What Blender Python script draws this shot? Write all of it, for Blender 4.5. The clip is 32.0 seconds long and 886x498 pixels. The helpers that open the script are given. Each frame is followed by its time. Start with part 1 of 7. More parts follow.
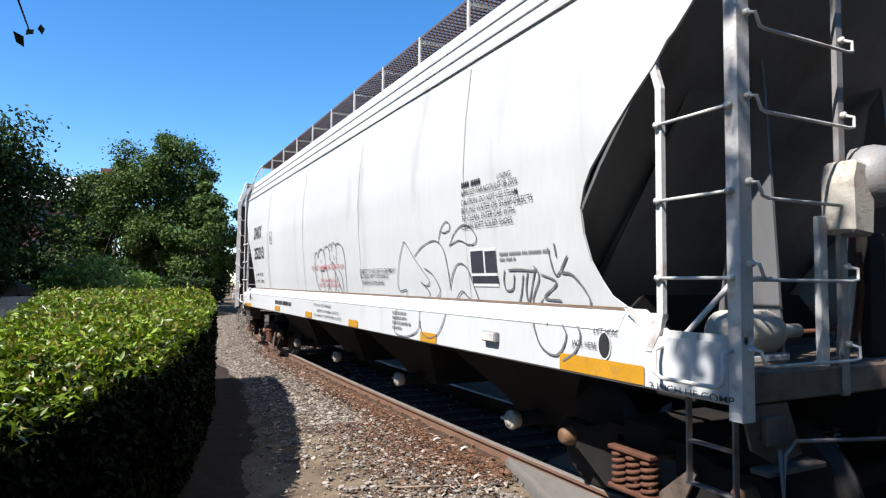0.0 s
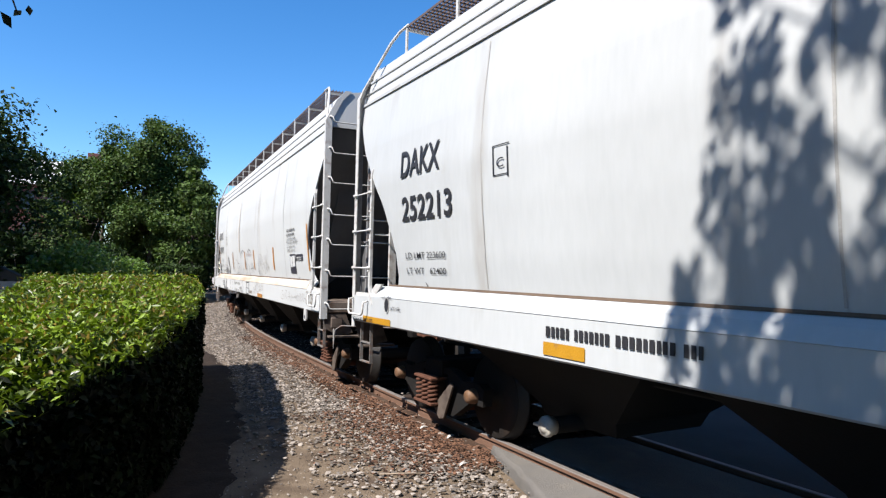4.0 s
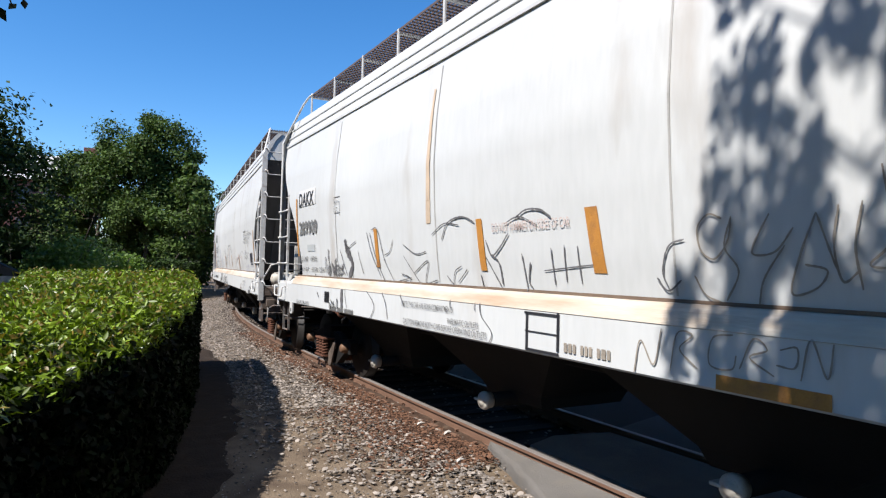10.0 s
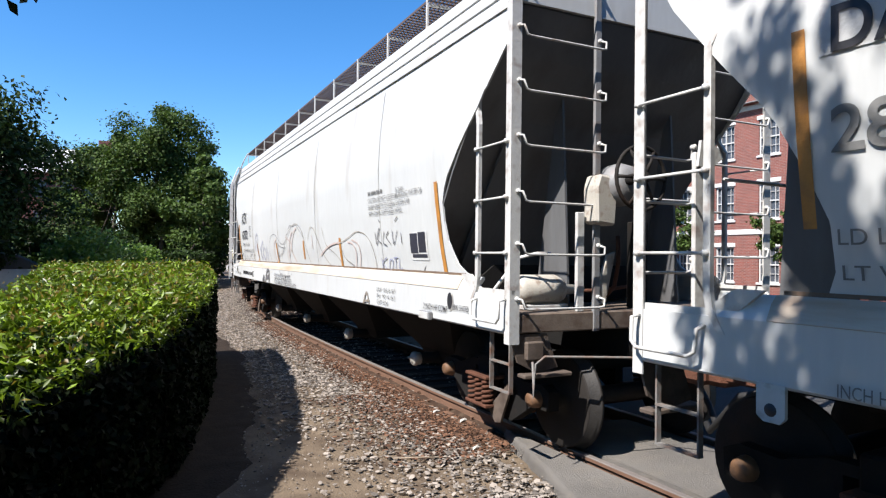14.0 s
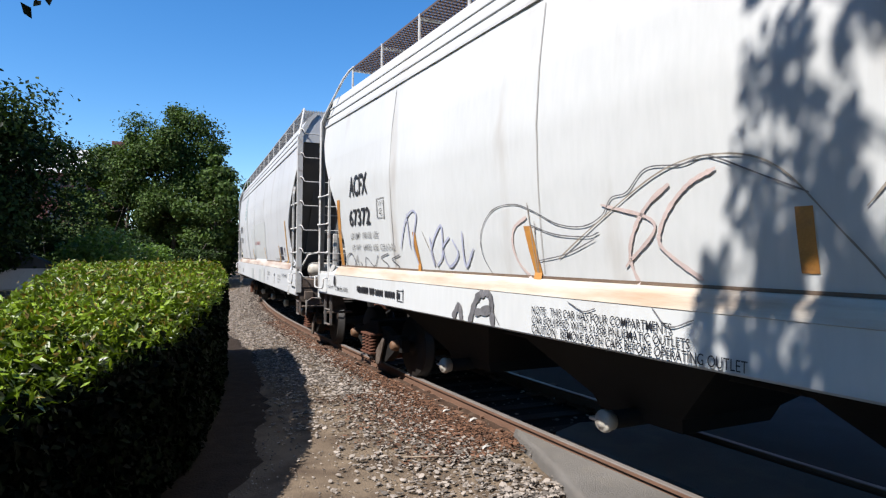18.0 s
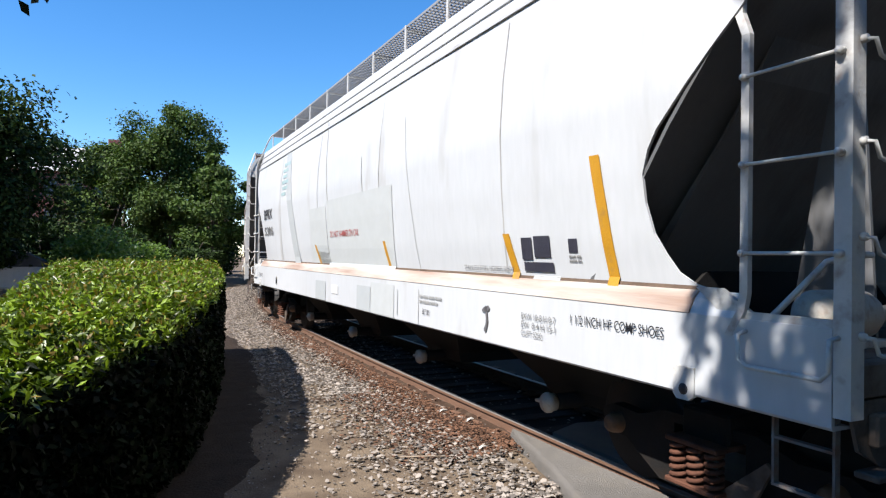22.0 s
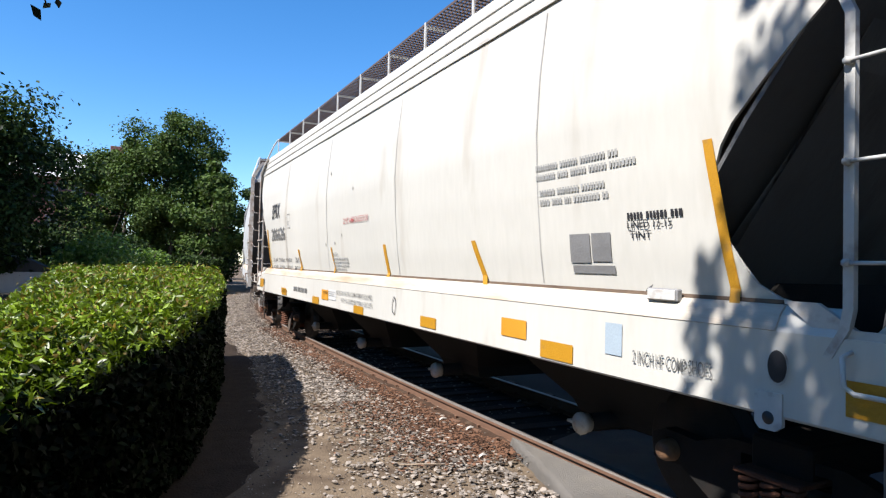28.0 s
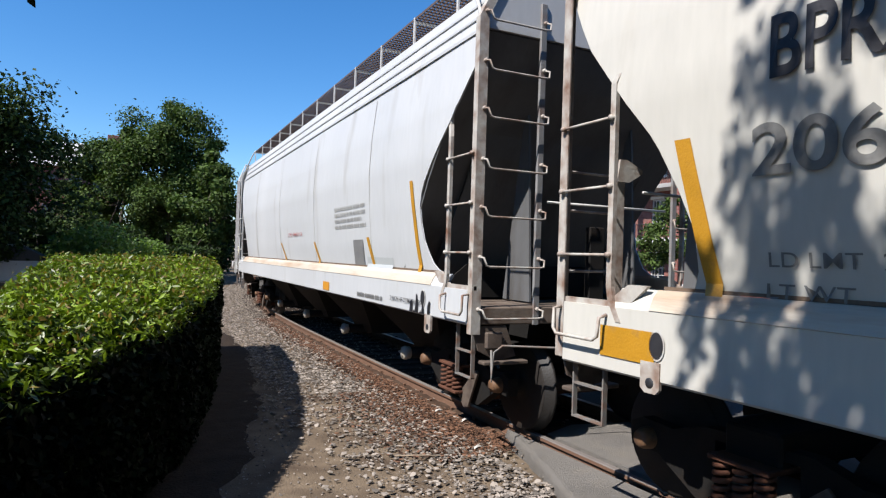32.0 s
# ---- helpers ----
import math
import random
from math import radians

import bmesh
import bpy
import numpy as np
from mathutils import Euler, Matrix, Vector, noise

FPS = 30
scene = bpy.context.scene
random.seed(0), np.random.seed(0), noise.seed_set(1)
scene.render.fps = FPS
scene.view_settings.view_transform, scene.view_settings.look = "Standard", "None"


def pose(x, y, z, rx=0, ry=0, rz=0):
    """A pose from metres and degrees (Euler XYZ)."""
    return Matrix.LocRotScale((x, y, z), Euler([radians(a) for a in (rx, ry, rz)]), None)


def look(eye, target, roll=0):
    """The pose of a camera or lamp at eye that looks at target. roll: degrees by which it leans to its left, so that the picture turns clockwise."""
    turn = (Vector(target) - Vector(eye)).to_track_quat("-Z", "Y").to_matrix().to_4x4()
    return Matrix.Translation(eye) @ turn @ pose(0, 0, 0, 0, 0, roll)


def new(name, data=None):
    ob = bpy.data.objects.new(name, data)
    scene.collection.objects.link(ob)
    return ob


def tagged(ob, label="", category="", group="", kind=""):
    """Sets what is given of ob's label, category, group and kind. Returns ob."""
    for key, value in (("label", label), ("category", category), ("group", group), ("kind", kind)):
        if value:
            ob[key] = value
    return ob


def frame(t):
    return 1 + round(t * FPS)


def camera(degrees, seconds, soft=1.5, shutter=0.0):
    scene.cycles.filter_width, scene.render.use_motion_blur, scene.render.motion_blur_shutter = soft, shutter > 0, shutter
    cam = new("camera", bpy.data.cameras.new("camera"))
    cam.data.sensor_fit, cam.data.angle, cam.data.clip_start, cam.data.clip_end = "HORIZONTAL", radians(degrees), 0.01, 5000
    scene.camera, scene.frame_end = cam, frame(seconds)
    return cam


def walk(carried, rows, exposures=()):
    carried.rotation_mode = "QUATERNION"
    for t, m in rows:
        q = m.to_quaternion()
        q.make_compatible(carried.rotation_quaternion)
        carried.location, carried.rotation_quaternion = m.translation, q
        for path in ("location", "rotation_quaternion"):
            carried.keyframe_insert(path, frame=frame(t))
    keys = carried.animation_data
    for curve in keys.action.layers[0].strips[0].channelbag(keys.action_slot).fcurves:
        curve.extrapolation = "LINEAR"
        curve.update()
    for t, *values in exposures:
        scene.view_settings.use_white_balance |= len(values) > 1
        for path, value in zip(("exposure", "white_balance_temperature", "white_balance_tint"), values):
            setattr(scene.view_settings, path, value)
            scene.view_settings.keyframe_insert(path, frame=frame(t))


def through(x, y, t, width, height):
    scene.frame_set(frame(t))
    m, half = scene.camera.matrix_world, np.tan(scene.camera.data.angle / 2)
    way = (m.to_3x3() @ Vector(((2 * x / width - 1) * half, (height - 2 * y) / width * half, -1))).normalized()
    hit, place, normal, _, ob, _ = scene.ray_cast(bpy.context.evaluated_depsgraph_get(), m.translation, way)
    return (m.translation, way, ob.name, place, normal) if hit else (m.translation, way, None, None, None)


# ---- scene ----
# ---- camera ----
cam = camera(70.0, 32.0, soft=1.25)
PATH = [
    (0.0, -0.011, -0.001, 1.979, 3.08, -0.48, -28.30),
    (0.5, 0.003, -0.020, 1.962, 3.49, -1.06, -28.36),
    (1.0, -0.001, -0.024, 1.962, 3.64, -1.11, -28.71),
    (1.5, 0.000, -0.015, 1.960, 3.73, -1.30, -29.66),
    (2.0, -0.011, -0.010, 1.984, 3.33, -1.03, -29.24),
    (2.5, -0.002, -0.016, 1.966, 2.02, -0.99, -29.25),
    (3.0, -0.011, -0.026, 1.964, 2.84, -0.90, -29.09),
    (3.5, -0.012, -0.025, 1.969, 2.19, -1.29, -29.33),
    (5.5, -0.020, -0.032, 1.968, 2.32, -0.59, -28.82),
    (6.0, -0.013, -0.018, 1.962, 2.02, -0.65, -29.00),
    (6.5, -0.019, -0.030, 1.971, 1.86, -0.52, -28.97),
    (7.0, -0.001, -0.023, 1.970, 1.60, -0.61, -29.10),
    (7.5, 0.002, -0.033, 1.972, 1.90, -0.81, -29.26),
    (8.0, -0.012, -0.011, 1.982, 1.76, -1.45, -29.46),
    (8.5, -0.004, -0.009, 1.976, 1.83, -0.97, -29.13),
    (9.0, -0.000, -0.000, 1.970, 1.65, -1.40, -29.40),
    (9.5, -0.010, -0.004, 1.975, 1.49, -1.19, -29.51),
    (10.0, -0.014, -0.014, 1.973, 1.84, -1.32, -29.52),
    (10.5, -0.007, -0.012, 1.968, 1.44, -0.98, -29.25),
    (11.0, -0.003, -0.003, 1.974, 1.30, -1.03, -29.15),
    (11.5, -0.008, -0.004, 1.975, 1.01, -0.92, -29.02),
    (12.0, -0.005, -0.001, 1.981, 1.30, -0.86, -29.30),
    (12.5, -0.014, 0.010, 1.971, 0.79, -0.95, -28.27),
    (13.0, -0.008, -0.008, 1.978, 0.97, -0.88, -28.21),
    (13.5, -0.008, 0.002, 1.973, 0.73, -0.61, -27.96),
    (14.0, -0.010, 0.007, 1.979, 0.73, -0.67, -28.32),
    (14.5, -0.009, 0.006, 1.977, 0.68, -0.59, -28.40),
    (15.0, -0.017, 0.007, 1.980, 0.80, -0.67, -28.30),
    (15.5, -0.009, 0.006, 1.974, 0.57, -0.73, -27.90),
    (17.5, -0.011, -0.004, 1.976, 0.60, -0.74, -27.46),
    (18.0, -0.006, -0.003, 1.979, 0.66, -0.64, -27.38),
    (18.5, -0.021, 0.001, 1.974, 0.90, -0.69, -27.62),
    (19.0, -0.018, -0.005, 1.972, 0.83, -0.58, -27.66),
    (19.5, -0.017, -0.004, 1.972, 0.93, -0.80, -27.69),
    (20.0, -0.007, -0.011, 1.968, 0.65, -1.04, -27.94),
    (20.5, -0.012, -0.003, 1.967, 0.43, -0.89, -28.12),
    (21.0, -0.007, 0.003, 1.975, 0.53, -0.93, -27.96),
    (21.5, -0.019, 0.002, 1.975, 0.31, -0.92, -27.89),
    (22.0, -0.010, 0.002, 1.980, 0.64, -0.85, -27.65),
    (22.5, -0.020, 0.001, 1.981, 0.68, -1.13, -27.66),
    (23.0, -0.013, -0.004, 1.976, 0.89, -1.11, -27.66),
    (23.5, -0.026, 0.004, 1.978, 0.94, -1.10, -27.79),
    (24.0, -0.015, 0.004, 1.980, 1.00, -0.87, -27.80),
    (24.5, -0.021, -0.001, 1.982, 0.99, -0.99, -27.70),
    (26.5, -0.022, -0.014, 1.975, 1.37, -0.85, -27.50),
    (27.0, -0.042, -0.013, 1.974, 1.18, -1.32, -27.55),
    (27.5, -0.045, -0.012, 1.964, 1.49, -1.52, -27.66),
    (28.0, -0.034, -0.011, 1.960, 1.52, -1.40, -27.66),
    (28.5, -0.027, -0.015, 1.967, 1.69, -1.42, -27.58),
    (29.0, -0.020, -0.007, 1.963, 1.49, -1.39, -27.59),
    (29.5, -0.022, -0.012, 1.964, 1.81, -1.60, -27.53),
    (30.0, -0.018, -0.012, 1.965, 1.62, -1.72, -27.40),
    (30.5, -0.016, -0.010, 1.961, 1.46, -1.86, -27.28),
    (31.0, -0.023, -0.023, 1.955, 1.29, -2.00, -27.29),
    (31.5, -0.019, -0.020, 1.956, 0.92, -1.90, -27.62),
    (32.0, -0.025, -0.013, 1.962, 0.80, -1.85, -27.87),
]
walk(cam, [(t, pose(x, y, z, 90 + pitch, roll, yaw)) for t, x, y, z, pitch, roll, yaw in PATH], [(t, stops, 6300, 13) for t, stops in ((0.0, 1.50), (2.0, 1.42), (3.5, 1.36), (6.0, 1.46), (7.0, 1.50), (8.0, 1.40), (9.0, 1.26), (13.0, 1.20), (13.7, 1.36), (15.0, 1.50), (16.5, 1.32), (18.0, 1.22), (20.0, 1.30), (21.0, 1.48), (22.2, 1.42), (24.0, 1.26), (26.5, 1.34), (28.0, 1.42), (30.0, 1.14), (31.0, 1.10), (32.0, 1.14))])

# ---- light ----
SUN_WAY = Vector((0.82, 0.20, -1.0)).normalized()      # the way the sunlight travels
world = bpy.data.worlds.new("sky")
scene.world = world
world.use_nodes = True
wn = world.node_tree.nodes
sky = wn.new("ShaderNodeTexSky")
sky.sky_type = "NISHITA"
sky.sun_disc = False
sky.sun_elevation = math.asin(-SUN_WAY.z)
sky.sun_rotation = math.atan2(-SUN_WAY.x, -SUN_WAY.y)
sky.air_density, sky.dust_density, sky.ozone_density = 1.0, 0.0, 5.0
vivid = wn.new("ShaderNodeHueSaturation")
vivid.inputs["Saturation"].default_value = 1.25
world.node_tree.links.new(sky.outputs[0], vivid.inputs["Color"])
wn["Background"].inputs["Strength"].default_value = 0.078
world.node_tree.links.new(vivid.outputs[0], wn["Background"].inputs["Color"])
sun_data = bpy.data.lights.new("sun", "SUN")
sun_data.energy, sun_data.angle, sun_data.color = 4.5, radians(0.53), (1.0, 0.95, 0.87)
sun = new("sun", sun_data)
sun.matrix_world = look((-40, -34, 45), Vector((-40, -34, 45)) + SUN_WAY)


# ---- materials ----
BASE_SCALE = 0.58      # scales the base colours down to weaken bounced light; exposure is raised to match


def mat(name, color, rough=0.6, metal=0.0, vary=0.25, scale=6.0, fine=60.0, bump=0.15, bump_scale=None, dirt=None, dirt_amount=0.0, dirt_scale=2.0, stretch=(1, 1, 1), per_object=0.0, island=0.0, spec=0.5):
    """A surface with broad and fine variation, stains of a second colour and fine relief."""
    color = tuple(c * BASE_SCALE for c in color)
    dirt = tuple(c * BASE_SCALE for c in dirt) if dirt else None
    m = bpy.data.materials.new(name)
    m.use_nodes = True
    nt = m.node_tree
    n, l = nt.nodes, nt.links
    b = n["Principled BSDF"]
    b.inputs["Roughness"].default_value, b.inputs["Metallic"].default_value = rough, metal
    b.inputs["Specular IOR Level"].default_value = spec
    tc = n.new("ShaderNodeTexCoord")
    mp = n.new("ShaderNodeMapping")
    mp.inputs["Scale"].default_value = stretch
    l.new(tc.outputs["Object"], mp.inputs["Vector"])

    def noise_tex(s, detail=4.0):
        t = n.new("ShaderNodeTexNoise")
        t.inputs["Scale"].default_value, t.inputs["Detail"].default_value = s, detail
        l.new(mp.outputs[0], t.inputs["Vector"])
        return t.outputs["Fac"]

    def math_node(op, a, c):
        t = n.new("ShaderNodeMath")
        t.operation = op
        for i, v in enumerate((a, c)):
            if isinstance(v, (int, float)):
                t.inputs[i].default_value = v
            else:
                l.new(v, t.inputs[i])
        return t.outputs[0]

    both = math_node("ADD", math_node("MULTIPLY", noise_tex(scale), 0.6), math_node("MULTIPLY", noise_tex(fine), 0.4))
    if per_object:
        oi = n.new("ShaderNodeObjectInfo")
        both = math_node("ADD", both, math_node("MULTIPLY", math_node("SUBTRACT", oi.outputs["Random"], 0.5), per_object))
    if island:
        ge = n.new("ShaderNodeNewGeometry")
        both = math_node("ADD", both, math_node("MULTIPLY", math_node("SUBTRACT", ge.outputs["Random Per Island"], 0.5), island))
    ramp = n.new("ShaderNodeValToRGB")
    ramp.color_ramp.elements[0].position, ramp.color_ramp.elements[1].position = 0.25, 0.75
    ramp.color_ramp.elements[0].color = (*[c * (1 - vary) for c in color], 1)
    ramp.color_ramp.elements[1].color = (*[min(1, c * (1 + vary)) for c in color], 1)
    l.new(both, ramp.inputs[0])
    out = ramp.outputs[0]
    if dirt:
        dr = n.new("ShaderNodeValToRGB")
        dr.color_ramp.elements[0].position, dr.color_ramp.elements[1].position = 0.62 - 0.3 * dirt_amount, 0.95 - 0.3 * dirt_amount
        l.new(noise_tex(dirt_scale, 6.0), dr.inputs[0])
        mix = n.new("ShaderNodeMix")
        mix.data_type = "RGBA"
        l.new(dr.outputs[0], mix.inputs["Factor"])
        l.new(out, mix.inputs["A"])
        mix.inputs["B"].default_value = (*dirt, 1)
        out = mix.outputs["Result"]
    l.new(out, b.inputs["Base Color"])
    rr = n.new("ShaderNodeMapRange")
    rr.inputs["To Min"].default_value, rr.inputs["To Max"].default_value = max(0.05, rough - 0.12), min(1, rough + 0.12)
    l.new(both, rr.inputs["Value"])
    l.new(rr.outputs[0], b.inputs["Roughness"])
    if bump:
        bp = n.new("ShaderNodeBump")
        bp.inputs["Strength"].default_value, bp.inputs["Distance"].default_value = bump, 0.02
        l.new(noise_tex(bump_scale or fine, 3.0), bp.inputs["Height"])
        l.new(bp.outputs[0], b.inputs["Normal"])
    return m


def leaf_mat(name, color, vary=0.5, rough=0.45, through=0.25, spec=0.35):
    m = mat(name, color, rough, vary=vary, scale=0.7, fine=5, bump=0, island=0.5, spec=spec)
    nt = m.node_tree
    b = nt.nodes["Principled BSDF"]
    tr = nt.nodes.new("ShaderNodeBsdfTranslucent")
    tr.inputs["Color"].default_value = (color[0] * 0.9, color[1] * 1.0, color[2] * 0.45, 1)
    mx = nt.nodes.new("ShaderNodeMixShader")
    mx.inputs[0].default_value = through
    nt.links.new(b.outputs[0], mx.inputs[1])
    nt.links.new(tr.outputs[0], mx.inputs[2])
    nt.links.new(mx.outputs[0], nt.nodes["Material Output"].inputs["Surface"])
    return m


def paint(name, color, dirt, amount):
    return mat(name, color, 0.5, vary=0.10, scale=0.7, fine=18, bump=0.06, bump_scale=2.2, dirt=dirt, dirt_amount=amount, dirt_scale=2.0, stretch=(1.0, 1.0, 0.22))


RUST = (0.22, 0.10, 0.05)
m_steel_white = mat("worn_white_steel", (0.74, 0.735, 0.70), 0.5, vary=0.1, fine=30, dirt=RUST, dirt_amount=0.25, dirt_scale=9)
m_steel_rusty = mat("rust_streaked_white_steel", (0.66, 0.63, 0.57), 0.6, vary=0.15, fine=30, dirt=RUST, dirt_amount=0.75, dirt_scale=6)
m_steel_grey = mat("grey_steel", (0.30, 0.30, 0.30), 0.55, vary=0.2, dirt=RUST, dirt_amount=0.35, dirt_scale=5)
# grimy steel under and between cars, its colour also blackened for the shade there
m_under = mat("grimy_shade_black_steel", (0.014, 0.013, 0.012), 0.85, vary=0.4, scale=3, dirt=(0.035, 0.022, 0.015), dirt_amount=0.3, dirt_scale=4, spec=0.2)
m_rust = mat("rusted_cast_steel", (0.15, 0.065, 0.04), 0.9, vary=0.5, scale=8, fine=90, bump=0.4, spec=0.2)
m_wheel = mat("dark_wheel_steel", (0.028, 0.024, 0.021), 0.75, vary=0.4, scale=5, dirt=(0.07, 0.04, 0.025), dirt_amount=0.35, spec=0.2)
m_tread = mat("dull_tread", (0.04, 0.037, 0.034), 0.6, vary=0.2, spec=0.3)
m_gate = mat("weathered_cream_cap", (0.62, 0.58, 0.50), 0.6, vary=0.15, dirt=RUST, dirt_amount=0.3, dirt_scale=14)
m_cap = mat("rusty_yellow_cap", (0.20, 0.10, 0.045), 0.7, vary=0.4, dirt=(0.05, 0.03, 0.02), dirt_amount=0.6, dirt_scale=14)
m_grate = mat("weathered_grating", (0.13, 0.09, 0.08), 0.8, vary=0.3)
m_grate_grey = mat("galvanised_grating", (0.36, 0.36, 0.36), 0.6, vary=0.2)
m_yellow = mat("amber_reflective_tape", (0.62, 0.31, 0.02), 0.45, vary=0.12, dirt=(0.3, 0.2, 0.1), dirt_amount=0.15, dirt_scale=9)
m_amber_old = mat("weathered_amber_tape", (0.60, 0.27, 0.055), 0.5, vary=0.18, dirt=(0.30, 0.15, 0.07), dirt_amount=0.4, dirt_scale=7)
m_black = mat("black_stencil_paint", (0.03, 0.03, 0.035), 0.55, vary=0.25, fine=20)
m_grey_ink = mat("faded_grey_stencil_paint", (0.23, 0.23, 0.22), 0.6, vary=0.3, fine=25)
m_red = mat("red_stencil_paint", (0.56, 0.15, 0.14), 0.55, vary=0.2)
m_spray = mat("black_spray_paint", (0.17, 0.165, 0.17), 0.6, vary=0.5, fine=30)
m_spray_brown = mat("brown_spray_paint", (0.37, 0.32, 0.26), 0.6, vary=0.4, fine=30)
m_spray_blue = mat("pale_blue_spray_paint", (0.50, 0.52, 0.66), 0.6, vary=0.2)
m_faint = mat("worn_faint_stencil", (0.45, 0.45, 0.43), 0.6, vary=0.2)
m_patch = mat("fresh_white_patch", (0.82, 0.82, 0.80), 0.5, vary=0.04)
m_patch_grey = mat("grey_cover_paint", (0.56, 0.59, 0.59), 0.55, vary=0.08, bump=0.02)
m_patch_pale = mat("pale_cover_paint", (0.64, 0.665, 0.655), 0.55, vary=0.08, bump=0.02)
m_dark_panel = mat("dark_data_panel", (0.05, 0.05, 0.07), 0.4, vary=0.2)
m_orange = mat("orange_sticker", (0.80, 0.36, 0.03), 0.5, vary=0.1)
m_hose = mat("black_rubber", (0.02, 0.02, 0.02), 0.7, vary=0.2)
m_ledge = mat("stained_sill_ledge", (0.70, 0.63, 0.52), 0.6, vary=0.12, scale=2, fine=20, dirt=(0.50, 0.32, 0.18), dirt_amount=0.6, dirt_scale=1.8, stretch=(3, 0.45, 3))
m_ledge_rusty = mat("rust_run_sill_ledge", (0.66, 0.60, 0.52), 0.65, vary=0.15, scale=2, fine=20, dirt=(0.30, 0.15, 0.085), dirt_amount=0.85, dirt_scale=1.5, stretch=(3, 0.30, 3))
m_rail = mat("rusty_rail_side", (0.20, 0.105, 0.062), 0.85, vary=0.3, scale=4, fine=70, bump=0.3)
m_rail_top = mat("worn_rail_head", (0.30, 0.265, 0.24), 0.55, 0.25, vary=0.2, scale=5)
m_tie = mat("weathered_tie_wood", (0.06, 0.04, 0.03), 0.95, vary=0.5, scale=5, fine=40, stretch=(0.3, 3, 3), bump=0.5, spec=0.2)
m_stone = mat("ballast_stone", (0.325, 0.282, 0.240), 0.95, vary=0.45, scale=3, fine=60, island=1.3, bump=0.3, spec=0.2)
m_chip = mat("rusty_chips_and_dead_leaves", (0.150, 0.078, 0.047), 0.95, vary=0.6, scale=4, fine=50, island=1.4, spec=0.2)
m_asphalt = mat("worn_asphalt", (0.225, 0.210, 0.190), 0.95, vary=0.3, scale=1.3, fine=130, bump=0.8, dirt=(0.29, 0.26, 0.22), dirt_amount=0.4, dirt_scale=3.5, spec=0.2)
# asphalt of the far road, darker because it lies in the train's shade
m_asphalt_dark = mat("shade_darkened_asphalt", (0.10, 0.098, 0.094), 0.95, vary=0.3, scale=1.3, fine=160, bump=0.5, dirt=(0.09, 0.08, 0.07), dirt_amount=0.3, dirt_scale=1.5, spec=0.1)


def brick_mat():
    """Red brick in courses with pale mortar."""
    m = mat("red_brick", (0.36, 0.11, 0.075), 0.85, vary=0.2, scale=0.6, fine=9, per_object=0.5)
    n, l = m.node_tree.nodes, m.node_tree.links
    tc = n.new("ShaderNodeTexCoord")
    sep = n.new("ShaderNodeSeparateXYZ")
    com = n.new("ShaderNodeCombineXYZ")
    add = n.new("ShaderNodeMath")
    l.new(tc.outputs["Object"], sep.inputs[0])
    l.new(sep.outputs["X"], add.inputs[0])
    l.new(sep.outputs["Y"], add.inputs[1])
    l.new(add.outputs[0], com.inputs["X"])
    l.new(sep.outputs["Z"], com.inputs["Y"])
    t = n.new("ShaderNodeTexBrick")
    t.inputs["Scale"].default_value = 1.0
    t.inputs["Brick Width"].default_value, t.inputs["Row Height"].default_value, t.inputs["Mortar Size"].default_value = 0.23, 0.08, 0.008
    t.inputs["Color1"].default_value, t.inputs["Color2"].default_value, t.inputs["Mortar"].default_value = (0.185, 0.050, 0.036, 1), (0.125, 0.036, 0.028, 1), (0.20, 0.15, 0.125, 1)
    l.new(com.outputs[0], t.inputs["Vector"])
    l.new(t.outputs["Color"], n["Principled BSDF"].inputs["Base Color"])
    return m


m_brick = brick_mat()
m_trim = mat("white_trim", (0.78, 0.77, 0.74), 0.6, vary=0.05)
m_glass = mat("dark_window_glass", (0.10, 0.11, 0.13), 0.12, vary=0.2, scale=0.5)
m_roof = mat("grey_shingle", (0.16, 0.16, 0.17), 0.85, vary=0.25, scale=3, fine=20)
m_concrete = mat("pale_concrete", (0.45, 0.43, 0.40), 0.85, vary=0.15, scale=1)
m_bark = mat("grey_brown_bark", (0.10, 0.075, 0.055), 0.95, vary=0.4, scale=3, fine=18, stretch=(3, 3, 0.6), bump=0.8)
m_twig = mat("dark_twig", (0.05, 0.035, 0.025), 0.9)
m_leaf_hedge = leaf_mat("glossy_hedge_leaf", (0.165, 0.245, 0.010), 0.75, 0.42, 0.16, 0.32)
# paint of the car ends, darker than the sides to carry their shade
m_end_paint = mat("shade_dark_end_paint", (0.165, 0.168, 0.172), 0.5, vary=0.15, scale=1.5, fine=20, dirt=(0.07, 0.06, 0.05), dirt_amount=0.45, dirt_scale=2.0, stretch=(1, 1, 0.3))
m_leaf_tip = leaf_mat("bronze_hedge_tip", (0.24, 0.17, 0.025), 0.4, 0.5)
# darker copy of the hedge leaf, with the flank's shade in its colour
m_leaf_shade = leaf_mat("shade_dark_leaf", (0.006, 0.012, 0.003), 0.7, 0.7, 0.03, 0.06)
m_leaf_dark = leaf_mat("dark_oak_leaf", (0.036, 0.066, 0.014), 0.7, 0.65, 0.12, 0.15)
m_leaf_mid = leaf_mat("mid_green_leaf", (0.078, 0.125, 0.028), 0.65, 0.65, 0.16, 0.15)
m_leaf_light = leaf_mat("light_green_leaf", (0.17, 0.28, 0.05), 0.4, 0.5, 0.25)
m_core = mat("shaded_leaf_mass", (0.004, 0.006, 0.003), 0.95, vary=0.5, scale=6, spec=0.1)
